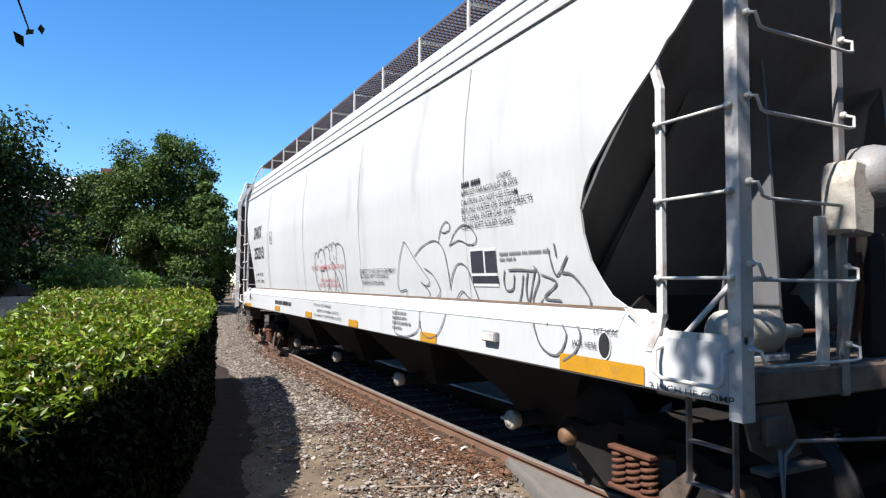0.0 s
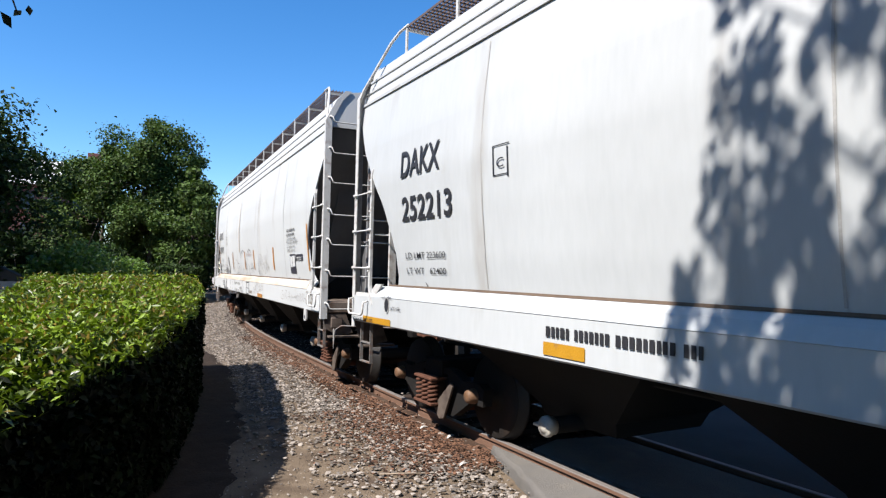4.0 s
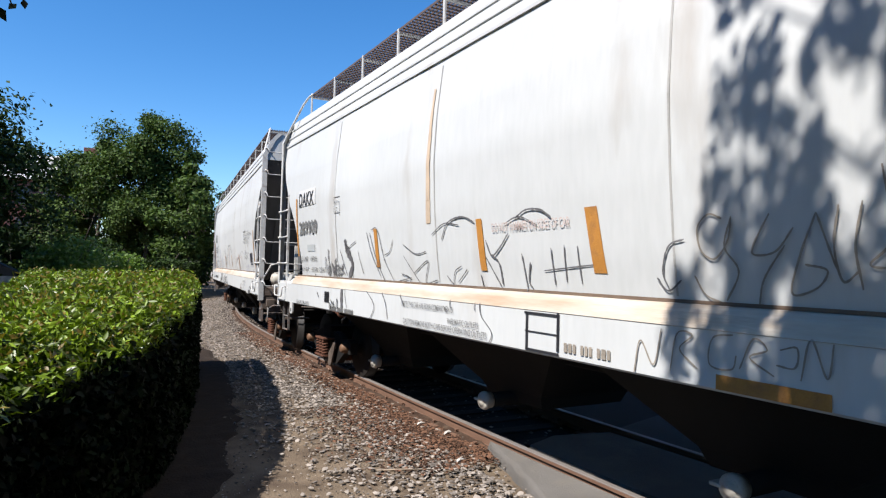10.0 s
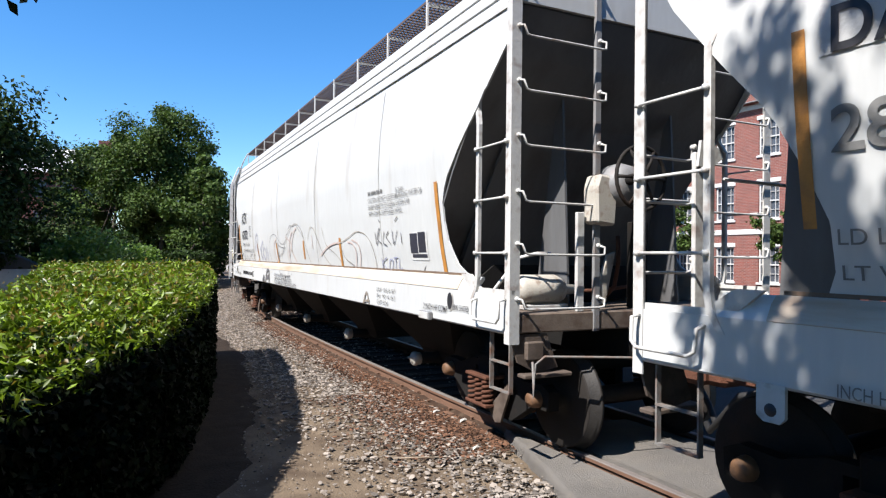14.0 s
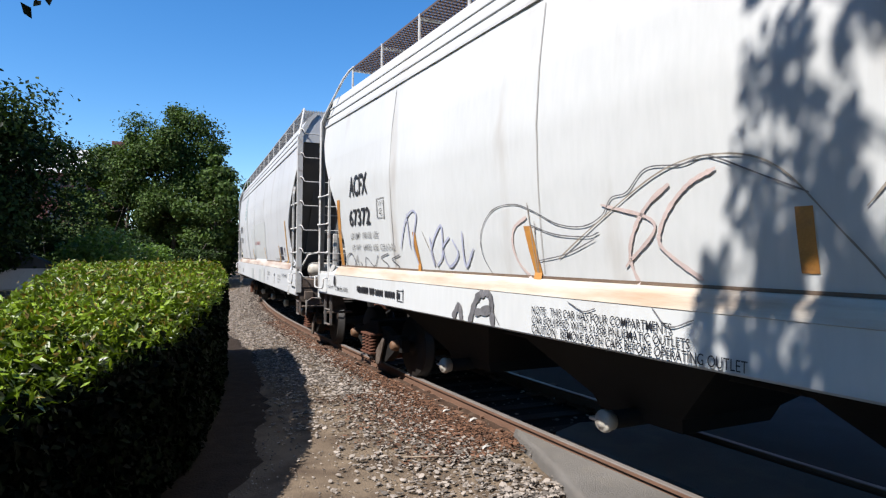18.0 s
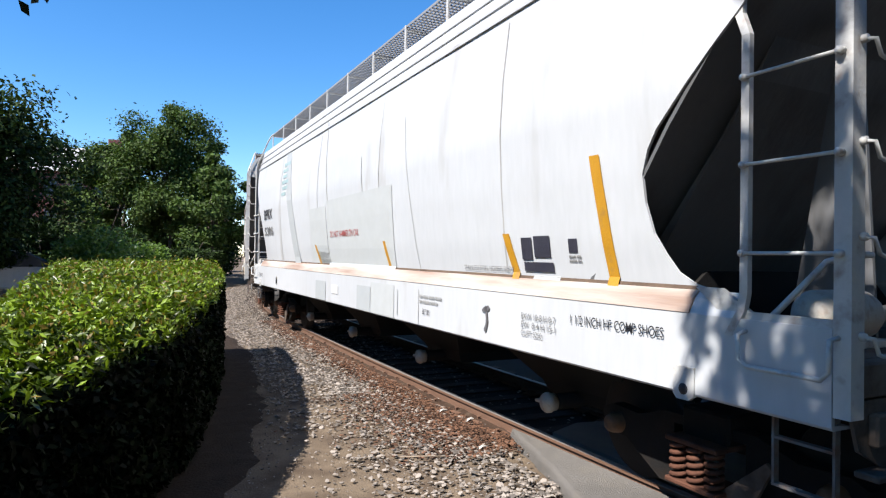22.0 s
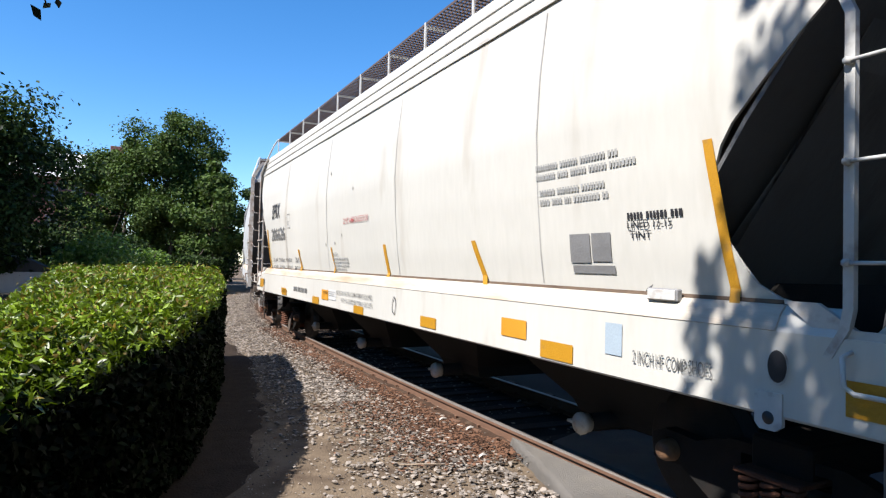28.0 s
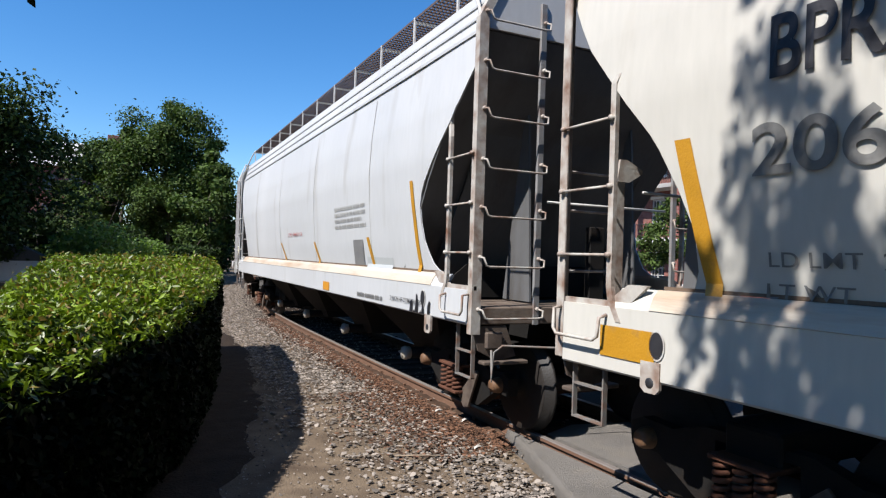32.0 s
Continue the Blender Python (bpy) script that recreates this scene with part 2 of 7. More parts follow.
m_litter = mat("dark_leaf_litter", (0.075, 0.045, 0.03), 0.95, vary=0.5, scale=5, fine=60, bump=0.8, bump_scale=45, dirt=(0.16, 0.115, 0.08), dirt_amount=0.4, dirt_scale=7, spec=0.15)
# brown debris at the hedge's foot, darkened to stand for the hedge's shade
m_hedge_foot = mat("shade_dark_debris", (0.040, 0.028, 0.020), 0.95, vary=0.5, scale=5, fine=60, bump=0.8, bump_scale=45, dirt=(0.075, 0.05, 0.034), dirt_amount=0.3, dirt_scale=6, spec=0.15)
m_bed_shade = mat("shade_black_bed", (0.02, 0.018, 0.016), 0.95, vary=0.5, scale=4, fine=60, bump=0.6, spec=0.1)
m_shelf = mat("brown_grimed_steel", (0.14, 0.105, 0.08), 0.8, vary=0.3, scale=6, dirt=(0.05, 0.03, 0.02), dirt_amount=0.6, dirt_scale=9)
m_end_sill = mat("rust_grimed_end_steel", (0.20, 0.155, 0.12), 0.75, vary=0.3, scale=5, dirt=(0.09, 0.05, 0.03), dirt_amount=0.6, dirt_scale=7)
m_bead = mat("rusty_weld_line", (0.22, 0.15, 0.10), 0.8, vary=0.4, scale=3, dirt=(0.08, 0.045, 0.03), dirt_amount=0.5, dirt_scale=3)
m_straw = mat("dry_grass", (0.30, 0.22, 0.11), 0.9, vary=0.4, island=0.8)
m_grass = mat("grass_blades", (0.07, 0.11, 0.03), 0.8, vary=0.4, island=0.6)


def ground_mat():
    """Sandy soil with bare tan patches, brown litter and grit."""
    m = mat("sandy_ground", (0.25, 0.19, 0.13), 0.95, vary=0.35, scale=1.6, fine=55, bump=0.8, bump_scale=60, dirt=(0.095, 0.066, 0.046), dirt_amount=0.75, dirt_scale=2.2, spec=0.15)
    return m


m_ground = ground_mat()


# ---- mesh helpers ----
def mesh_from(name, verts, faces, material=None, smooth=False):
    me = bpy.data.meshes.new(name)
    me.from_pydata([tuple(v) for v in verts], [], faces)
    me.update()
    if material:
        me.materials.append(material)
    if smooth:
        me.polygons.foreach_set("use_smooth", [True] * len(me.polygons))
    return me


def bm_mesh(name, bm, material, smooth=False):
    me = bpy.data.meshes.new(name)
    bmesh.ops.recalc_face_normals(bm, faces=bm.faces[:])
    bm.to_mesh(me)
    bm.free()
    me.materials.append(material)
    if smooth:
        me.polygons.foreach_set("use_smooth", [True] * len(me.polygons))
    return me


def part(name, data, parent=None, m=None, label=""):
    ob = new(name, data)
    if m is not None:
        ob.matrix_basis = m
    if parent is not None:
        ob.parent = parent
    if label:
        ob["label"] = label
    return ob


def add_box(bm, x0, x1, y0, y1, z0, z1, bevel=0.0):
    r = bmesh.ops.create_cube(bm, size=1.0)
    vs = r["verts"]
    for v in vs:
        v.co = Vector(((x0 + x1) / 2 + v.co.x * (x1 - x0), (y0 + y1) / 2 + v.co.y * (y1 - y0), (z0 + z1) / 2 + v.co.z * (z1 - z0)))
    if bevel:
        es = list({e for v in vs for e in v.link_edges})
        bmesh.ops.bevel(bm, geom=es, offset=bevel, segments=1, affect="EDGES")


def box(name, dims, material, bevel=0.0):
    bm = bmesh.new()
    add_box(bm, *dims, bevel)
    return bm_mesh(name, bm, material)


def add_tube(bm, pts, radii, seg=8, caps=True):
    """A tube of rings round a line of points; radii a number or one a point."""
    pts = [Vector(p) for p in pts]
    if isinstance(radii, (int, float)):
        radii = [radii] * len(pts)
    rings = []
    up = None
    for i, p in enumerate(pts):
        d = (pts[min(i + 1, len(pts) - 1)] - pts[max(i - 1, 0)]).normalized()
        if up is None or abs(up.dot(d)) > 0.95:
            up = Vector((0, 0, 1)) if abs(d.z) < 0.9 else Vector((1, 0, 0))
        a = d.cross(up).normalized()
        up = a.cross(d).normalized()
        rings.append([bm.verts.new(p + (a * math.cos(2 * math.pi * k / seg) + up * math.sin(2 * math.pi * k / seg)) * radii[i]) for k in range(seg)])
    for r0, r1 in zip(rings, rings[1:]):
        for k in range(seg):
            bm.faces.new((r0[k], r0[(k + 1) % seg], r1[(k + 1) % seg], r1[k]))
    if caps:
        bm.faces.new(rings[0][::-1])
        bm.faces.new(rings[-1])


def tube(name, pts, radii, material, seg=8):
    bm = bmesh.new()
    add_tube(bm, pts, radii, seg)
    return bm_mesh(name, bm, material, True)


def lathe(name, rows, material, axis="x", seg=24, smooth=True):
    """A turned part: rows of (along, radius) about the axis."""
    bm = bmesh.new()
    rings = []
    for a, r in rows:
        ring = []
        for k in range(seg):
            c, s = math.cos(2 * math.pi * k / seg) * max(r, 0.001), math.sin(2 * math.pi * k / seg) * max(r, 0.001)
            ring.append(bm.verts.new((a, c, s) if axis == "x" else ((c, a, s) if axis == "y" else (c, s, a))))
        rings.append(ring)
    for r0, r1 in zip(rings, rings[1:]):
        for k in range(seg):
            bm.faces.new((r0[k], r0[(k + 1) % seg], r1[(k + 1) % seg], r1[k]))
    bm.faces.new(rings[0][::-1])
    bm.faces.new(rings[-1])
    return bm_mesh(name, bm, material, smooth)


def extrude_poly(name, poly, y0, y1, material, plane="xz", bevel=0.0):
    """A plate: a polygon in the plane, given thickness along the third axis."""
    bm = bmesh.new()
    def put(a, b, c):
        return {"xz": (a, c, b), "yz": (c, a, b), "xy": (a, b, c)}[plane]
    lo = [bm.verts.new(put(a, b, y0)) for a, b in poly]
    hi = [bm.verts.new(put(a, b, y1)) for a, b in poly]
    bm.faces.new(lo)
    bm.faces.new(hi[::-1])
    for i in range(len(poly)):
        j = (i + 1) % len(poly)
        bm.faces.new((lo[i], hi[i], hi[j], lo[j]))
    if bevel:
        bmesh.ops.bevel(bm, geom=bm.edges[:], offset=bevel, segments=1, affect="EDGES")
    return bm_mesh(name, bm, material)


def leaves_mesh(name, centres, size, material, rng, aim=None, spread=1.0, length=1.7):
    """Many small folded leaves, one island each."""
    n = len(centres)
    c = np.asarray(centres)
    d = rng.normal(size=(n, 3)) * spread
    if aim is not None:
        d = d + aim
    d /= np.linalg.norm(d, axis=1)[:, None] + 1e-9
    a = np.cross(d, rng.normal(size=(n, 3)))
    a /= np.linalg.norm(a, axis=1)[:, None] + 1e-9
    b = np.cross(d, a)
    s = size * rng.uniform(0.6, 1.35, size=(n, 1))
    v = np.stack([c - a * s * length / 2, c + b * s * 0.5 + d * s * 0.15, c + a * s * length / 2, c - b * s * 0.5 + d * s * 0.15], axis=1).reshape(-1, 3)
    me = bpy.data.meshes.new(name)
    me.vertices.add(4 * n)
    me.vertices.foreach_set("co", v.ravel())
    idx = (np.arange(n)[:, None] * 4 + np.array([0, 1, 2, 0, 2, 3])).ravel()
    me.loops.add(6 * n)
    me.loops.foreach_set("vertex_index", idx)
    me.polygons.add(2 * n)
    me.polygons.foreach_set("loop_start", np.arange(2 * n) * 3)
    me.update(calc_edges=True)
    me.validate()
    me.materials.append(material)
    return me


# ---- the track's line ----
SIDE_X, MID_X, RAIL_TOP = 3.06, 4.71, 0.17
BENDS = [(2.4, 0.0), (16.0, 0.0033), (58.0, 0.012), (400.0, 0.0)]      # up to where, and how sharply the line curves to the right
KNOTS = [(0, 2.488), (1, 2.524), (2, 2.557), (3, 2.508), (4, 2.365), (5, 2.218), (6, 2.109), (7, 2.058), (8, 2.073), (9, 2.080), (10, 2.077), (11, 2.190), (12, 2.285), (13, 2.267), (14, 2.259), (15, 2.394), (16, 2.493), (17, 2.542), (18, 2.577), (19, 2.613), (20, 2.637), (21, 2.672), (22, 2.748), (23, 2.791), (24, 2.878), (25, 2.960), (26, 3.035), (27, 3.103), (28, 3.164), (29, 3.190), (30, 3.278), (31, 3.372), (32, 3.417)]


def near_line(step=0.25):
    """Stations, places and headings of the line along which the cars' near sides run."""
    u, x, y, a = -60.0, SIDE_X, -60.0, 0.0
    out = []
    while u < 140:
        out.append((u, x, y, a))
        k = next(c for end, c in BENDS if u < end)
        x, y = x + step * math.sin(a + k * step / 2), y + step * math.cos(a + k * step / 2)
        u, a = u + step, a + k * step
    return np.array(out)


LINE = near_line()


def on_track(u, off=0.0):
    """The place and heading on the track at u metres along it (as its near side counts them), off metres to the right of the middle."""
    x, y, a = (float(np.interp(u, LINE[:, 0], LINE[:, k])) for k in (1, 2, 3))
    o = off + MID_X - SIDE_X
    return Vector((x + o * math.cos(a), y - o * math.sin(a), 0)), a


def gone(t):
    """How far the train has rolled by t seconds."""
    d, (t0, v0) = 0.0, KNOTS[0]
    for t1, v1 in KNOTS[1:]:
        if t <= t1:
            v = v0 + (v1 - v0) * (t - t0) / (t1 - t0)
            return d + (v0 + v) / 2 * (t - t0)
        d += (v0 + v1) / 2 * (t1 - t0)
        t0, v0 = t1, v1
    return d


# ---- ground, track, crossing ----
def build_ground():
    xs = np.concatenate([np.linspace(-400, -12, 14), np.linspace(-10, 12, 90), np.linspace(14, 400, 16)])
    ys = np.concatenate([np.linspace(-400, -8, 14), np.linspace(-6, 34, 130), np.linspace(37, 400, 18)])
    verts, faces = [], []
    for y in ys:
        for x in xs:
            near = max(0.0, 1 - math.hypot(x - 2, y - 12) / 60) * (0.15 if 3.2 < x < 9 else 1.0)
            z = 0.03 * noise.noise(Vector((x * 0.7, y * 0.7, 0))) * near + 0.012 * noise.noise(Vector((x * 3, y * 3, 3))) * near - (0.03 if 3.2 < x < 9 else 0.015)
            verts.append((x, y, z))
    nx = len(xs)
    for j in range(len(ys) - 1):
        for i in range(nx - 1):
            k = j * nx + i
            faces.append((k, k + 1, k + nx + 1, k + nx))
    tagged(new("ground", mesh_from("ground", verts, faces, m_ground, True)), "tan sandy soil with brown litter and grit", "ground", kind="structure")


def strip_along(name, section, u0, u1, step, material, smooth=False):
    """A closed section (off, z) swept along the track."""
    verts, faces = [], []
    us = np.arange(u0, u1 + 0.01, step)
    k = len(section)
    for u in us:
        for off, z in section:
            p, _ = on_track(u, off)
            verts.append((p.x, p.y, z))
    for j in range(len(us) - 1):
        for i in range(k):
            a, b = j * k + i, j * k + (i + 1) % k
            faces.append((a, b, b + k, a + k))
    faces.append(tuple(range(k))[::-1])
    faces.append(tuple(range((len(us) - 1) * k, len(us) * k)))
    return mesh_from(name, verts, faces, material, smooth)


def build_track():
    g = 0.7525
    for side, nm in ((-1, "near"), (1, "far")):
        c = side * g
        rail = tagged(new("rail", None), "rusty steel rail with a worn bright head, on wooden ties", "rail", "rails of the track", "structure")
        web = [(c - 0.07, 0.0), (c + 0.07, 0.0), (c + 0.07, 0.012), (c + 0.012, 0.03), (c + 0.010, 0.118), (c + 0.035, 0.132), (c + 0.035, 0.160), (c - 0.035, 0.160), (c - 0.035, 0.132), (c - 0.010, 0.118), (c - 0.012, 0.03), (c - 0.07, 0.012)]
        part("rail_web", strip_along("rail_web", web, -40, 95, 1.0, m_rail), rail)
        head = [(c - 0.034, 0.1605), (c + 0.034, 0.1605), (c + 0.034, 0.166), (c + 0.027, RAIL_TOP), (c - 0.027, RAIL_TOP), (c - 0.034, 0.166)]
        part("rail_head", strip_along("rail_head", head, -40, 95, 1.0, m_rail_top), rail, label="smooth bright running surface")
    rng = random.Random(5)
    tie_meshes = []
    for k in range(4):
        bm = bmesh.new()
        add_box(bm, -1.3, 1.3, -0.115, 0.115, -0.16, 0.012, 0.012)
        for v in bm.verts:
            v.co += Vector((rng.uniform(-.02, .02), rng.uniform(-.01, .01), rng.uniform(-.006, .004)))
        tie_meshes.append(bm_mesh("tie", bm, m_tie))
    plate = box("tie_plate", (-0.18, 0.18, -0.09, 0.09, 0.0, 0.02), m_rail, 0.004)
    bm = bmesh.new()
    add_box(bm, -0.012, 0.012, -0.012, 0.012, 0.0, 0.04)
    add_box(bm, -0.028, 0.016, -0.018, 0.018, 0.04, 0.055, 0.004)
    spike = bm_mesh("spike", bm, m_rail)
    u = 5.9
    while u < 60:
        p, a = on_track(u)
        tie = new("railway_tie", tie_meshes[rng.randrange(4)])
        tie.matrix_basis = pose(p.x + rng.uniform(-.06, .06), p.y, rng.uniform(-0.005, 0.012), 0, 0, -math.degrees(a) + rng.uniform(-1.5, 1.5))
        tagged(tie, "weathered brown wooden railway tie half buried in ballast", "railway tie", "ties under the track", "structure")
        if u < 26:
            for c in (-0.7525, 0.7525):
                part("tie_plate", plate, tie, pose(c, 0, 0.012))
                for dx in (-0.10, 0.10):
                    part("spike", spike, tie, pose(c + dx, 0.05 if dx < 0 else -0.05, 0.02, 0, 0, 0 if dx > 0 else 180))
        u += 0.53
    # crossing of worn asphalt: outside, between and beyond the rails
    edge_x, edge_y = [0.6, 1.2, 2.2, 3.3, 3.55, 3.86], [-1.0, 0.4, 1.9, 4.02, 4.72, 5.75]
    verts, faces = [], []
    xs = np.linspace(0.6, 3.86, 100)
    fall = [0.0, 0.012, 0.03, 0.07, 0.16, 0.35, 0.7, 1.2, 2.0, 3.5, 6.0, 10.0]
    for x in xs:
        ye = float(np.interp(x, edge_x, edge_y)) + 0.16 * noise.noise(Vector((x * 4, 1, 1))) + 0.09 * noise.noise(Vector((x * 14, 2, 1)))
        lift = 0.135 - 0.085 * max(0.0, min(1.0, (3.86 - x) / 1.3)) ** 0.8
        for d in fall:
            y = ye - d
            z = -0.06 + (lift + 0.06) * min(1.0, d / 0.07) ** 0.5 + 0.006 * noise.noise(Vector((x * 3, y * 3, 4)))
            verts.append((x, y, z))
    n = len(fall)
    for i in range(len(xs) - 1):
        for j in range(n - 1):
            k = i * n + j
            faces.append((k, k + 1, k + n + 1, k + n))
    tagged(new("road_near", mesh_from("road_near", verts, faces, m_asphalt, True)), "worn grey asphalt crossing apron with ragged edge", "road", kind="structure")
    # track bed with the shade under the train put into its colour
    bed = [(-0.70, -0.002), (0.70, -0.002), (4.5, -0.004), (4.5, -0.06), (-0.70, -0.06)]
    tagged(new("track_bed", strip_along("track_bed", bed, 5.85, 95, 1.0, m_bed_shade)), "near-black bed between and beyond the rails, coloured as train shade", "ground", kind="structure")
    def slab(name, poly, z, drop, label, surface):
        bm = bmesh.new()
        top = [bm.verts.new((x, y, z - 0.10 * max(0, min(1, (3.86 - x) / 1.2)) if x < 3.9 else z)) for x, y in poly]
        low = [bm.verts.new((x, y, -drop)) for x, y in poly]
        bm.faces.new(top)
        n = len(poly)
        for i in range(n):
            j = (i + 1) % n
            bm.faces.new((top[i], low[i], low[j], top[j]))
        bmesh.ops.triangulate(bm, faces=bm.faces[:])
        tagged(new(name, bm_mesh(name, bm, surface)), label, "road", kind="structure")
    slab("road_between", [(4.12, -9), (4.12, 5.35), (4.6, 5.55), (5.30, 5.4), (5.30, -9)], 0.15, 0.1, "worn grey asphalt between the rails", m_asphalt)
    slab("road_far", [(5.56, -9), (5.56, 5.5), (9, 6.5), (24, 9.0), (24, -9)], 0.15, 0.1, "dark grey asphalt road beyond the track", m_asphalt_dark)
    slab("pavement", [(24.02, -9), (24.02, 9.0), (24.02, 40), (26.6, 40), (26.6, -9)], 0.24, 0.1, "pale concrete walk beside the road", m_concrete)


def in_road(x, y):
    return y < 5.7 and x > 3.30 + (y - 4.0) * 0.45 - 0.04


def build_ballast():
    """Loose stones on the track's shoulder: the nearest ones apart, the rest together."""
    rng = np.random.default_rng(3)
    base = []
    for k in range(6):
        bm = bmesh.new()
        bmesh.ops.create_icosphere(bm, subdivisions=1, radius=1.0)
        q = rng.uniform(0.55, 1.25, 3) * np.array([1.15, 0.9, 0.62])
        vs = np.array([v.co for v in bm.verts]) * q * rng.uniform(0.72, 1.15, (len(bm.verts), 1))
        fs = np.array([[v.index for v in f.verts] for f in bm.faces])
        bm.free()
        base.append((vs, fs))

    def scatter(name, n, place, size, material, label, flat=0.75):
        allv, allf, off = [], [], 0
        for i in range(n):
            got = place()
            if got is None:
                continue
            x, y, z = got
            vs, fs = base[i % 6]
            s = size * rng.uniform(0.45, 1.5) ** 1.2
            a = rng.uniform(0, 6.28)
            t = rng.uniform(-0.5, 0.5)
            r = np.array([[math.cos(a), -math.sin(a), 0], [math.sin(a), math.cos(a), 0], [0, 0, 1]]) @ np.array([[1, 0, 0], [0, math.cos(t), -math.sin(t)], [0, math.sin(t), math.cos(t)]])
            v = (vs * np.array([1, 1, flat])) @ r.T * s + np.array([x, y, z + s * 0.2])
            allv.append(v)
            allf.append(fs + off)
            off += len(v)
        me = mesh_from(name, np.concatenate(allv), np.concatenate(allf).tolist(), material)
        return tagged(new(name, me), label, "gravel", kind="stuff")

    def shoulder():
        y = 4.2 + 40 * rng.random() ** 2.0
        p, _ = on_track(y)
        off = rng.uniform(-2.75, -0.72) if rng.random() < 0.8 else rng.uniform(-3.1, 0.7)
        if off < -2.1 and rng.random() < (-2.1 - off) / 1.0 * (0.9 if y > 8.5 else 1.0):
            return None
        x = p.x + off
        if in_road(x, p.y):
            return None
        if y < 11 and off > -1.30 and rng.random() < 0.62:
            return None
        if y < 9.5 and off < -1.95 and rng.random() < 0.62:
            return None
        if y < 9.0 and rng.random() < 0.62 * (9.0 - y) / 4.0 + (0.25 if off > -1.15 else 0) + 0.35 * noise.noise(Vector((x * 1.3, y * 1.3, 8))):
            return None
        return x, p.y, 0.035 * max(0, min(1, (off + 2.3) / 0.8)) - 0.01 if rng.random() < 0.7 else 0.0

    scatter("ballast", 46000, shoulder, 0.022, m_stone, "loose pale grey crushed ballast beside the rusty rail", 0.5)

    def sandy():
        y = rng.uniform(3.6, 16)
        x = rng.uniform(0.2, 3.4)
        return (x, y, -0.005) if not in_road(x, y) else None

    scatter("grit", 5000, sandy, 0.011, m_stone, "scattered small stones on sandy soil")

    def chips():
        y = 4.9 + 14 * rng.random() ** 1.7
        p, _ = on_track(y)
        if rng.random() > (y - 5.2) / 1.1 + 0.5 * noise.noise(Vector((y * 2.0, rng.random(), 3))):
            return None
        off = -0.82 - abs(rng.normal(0, 0.26 + (0.34 if y < 8.5 else 0)))
        return (p.x + off, p.y, 0.03) if not in_road(p.x + off, p.y) else None

    scatter("litter", 24000, chips, 0.016, m_chip, "brown dead leaves and rusty chips along the rail", 0.4)
    # a low bank of dark litter against the rail
    verts, faces = [], []
    us = np.arange(5.3, 30, 0.10)
    m = 9
    for u in us:
        wide = 0.40 + 0.25 * noise.noise(Vector((u * 0.9, 3, 1))) + 0.15 * noise.noise(Vector((u * 4, 3, 1))) + (0.25 * max(0.0, 1 - abs(u - 6.8) / 1.6))
        wide = max(0.03, wide * min(1.0, (u - 5.25) / 1.3))
        for k in range(m):
            f = k / (m - 1)
            p, _ = on_track(u, -0.80 - f * wide)
            verts.append((p.x, p.y, (0.050 * (1 - f) ** 1.5 + 0.014) * min(1.0, (u - 5.25) / 0.8) - 0.012 + 0.020 * noise.noise(Vector((p.x * 9, p.y * 9, 2))) - (0.05 if k == m - 1 or u < 5.35 else 0.0)))
    for j in range(len(us) - 1):
        for k in range(m - 1):
            q = j * m + k
            faces.append((q, q + 1, q + m + 1, q + m))
    tagged(new("litter_bank", mesh_from("litter_bank", verts, faces, m_litter, True)), "dark brown rotted leaves and soil against the rail", "ground", kind="structure")
    # the larger single stones of the shoulder
    stone_meshes = [mesh_from("stone", vs, fs.tolist(), m_stone) for vs, fs in base]
    for i in range(220):
        x, y = rng.uniform(1.6, 3.75), rng.uniform(4.6, 9.0)
        if in_road(x, y):
            continue
        s = rng.uniform(0.02, 0.042)
        st = new("stone", stone_meshes[i % 6])
        st.matrix_basis = pose(x, y, s * 0.25, rng.uniform(-20, 20), rng.uniform(-20, 20), rng.uniform(0, 360)) @ Matrix.Diagonal((s, s, s * 0.8, 1))
        tagged(st, "pale grey crushed stone lying on the ground", "stone", "single stones beside the track")
    pale = mat("pale_stone", (0.72, 0.68, 0.62), 0.9, vary=0.12)
    for x, y, s in ((3.74, 7.08, 0.075), (3.40, 5.56, 0.07), (3.83, 6.55, 0.085)):
        me = mesh_from("pale_stone", base[1][0], base[1][1].tolist(), pale)
        st = new("pale_stone", me)
        st.matrix_basis = pose(x, y, 0.03, 5, 10, 40) @ Matrix.Diagonal((s * 1.2, s * 0.7, s * 0.6, 1))
        tagged(st, "nearly white broken stone beside the rail", "stone", "single stones beside the track")
    stick = tube("stick", [(2.50, 5.62, 0.03), (2.75, 5.50, 0.04), (2.98, 5.42, 0.03)], [0.008, 0.008, 0.005], mat("bleached_stick", (0.36, 0.28, 0.2), 0.9))
    tagged(new("stick", stick), "bleached thin dead stick lying on gravel", "stick")


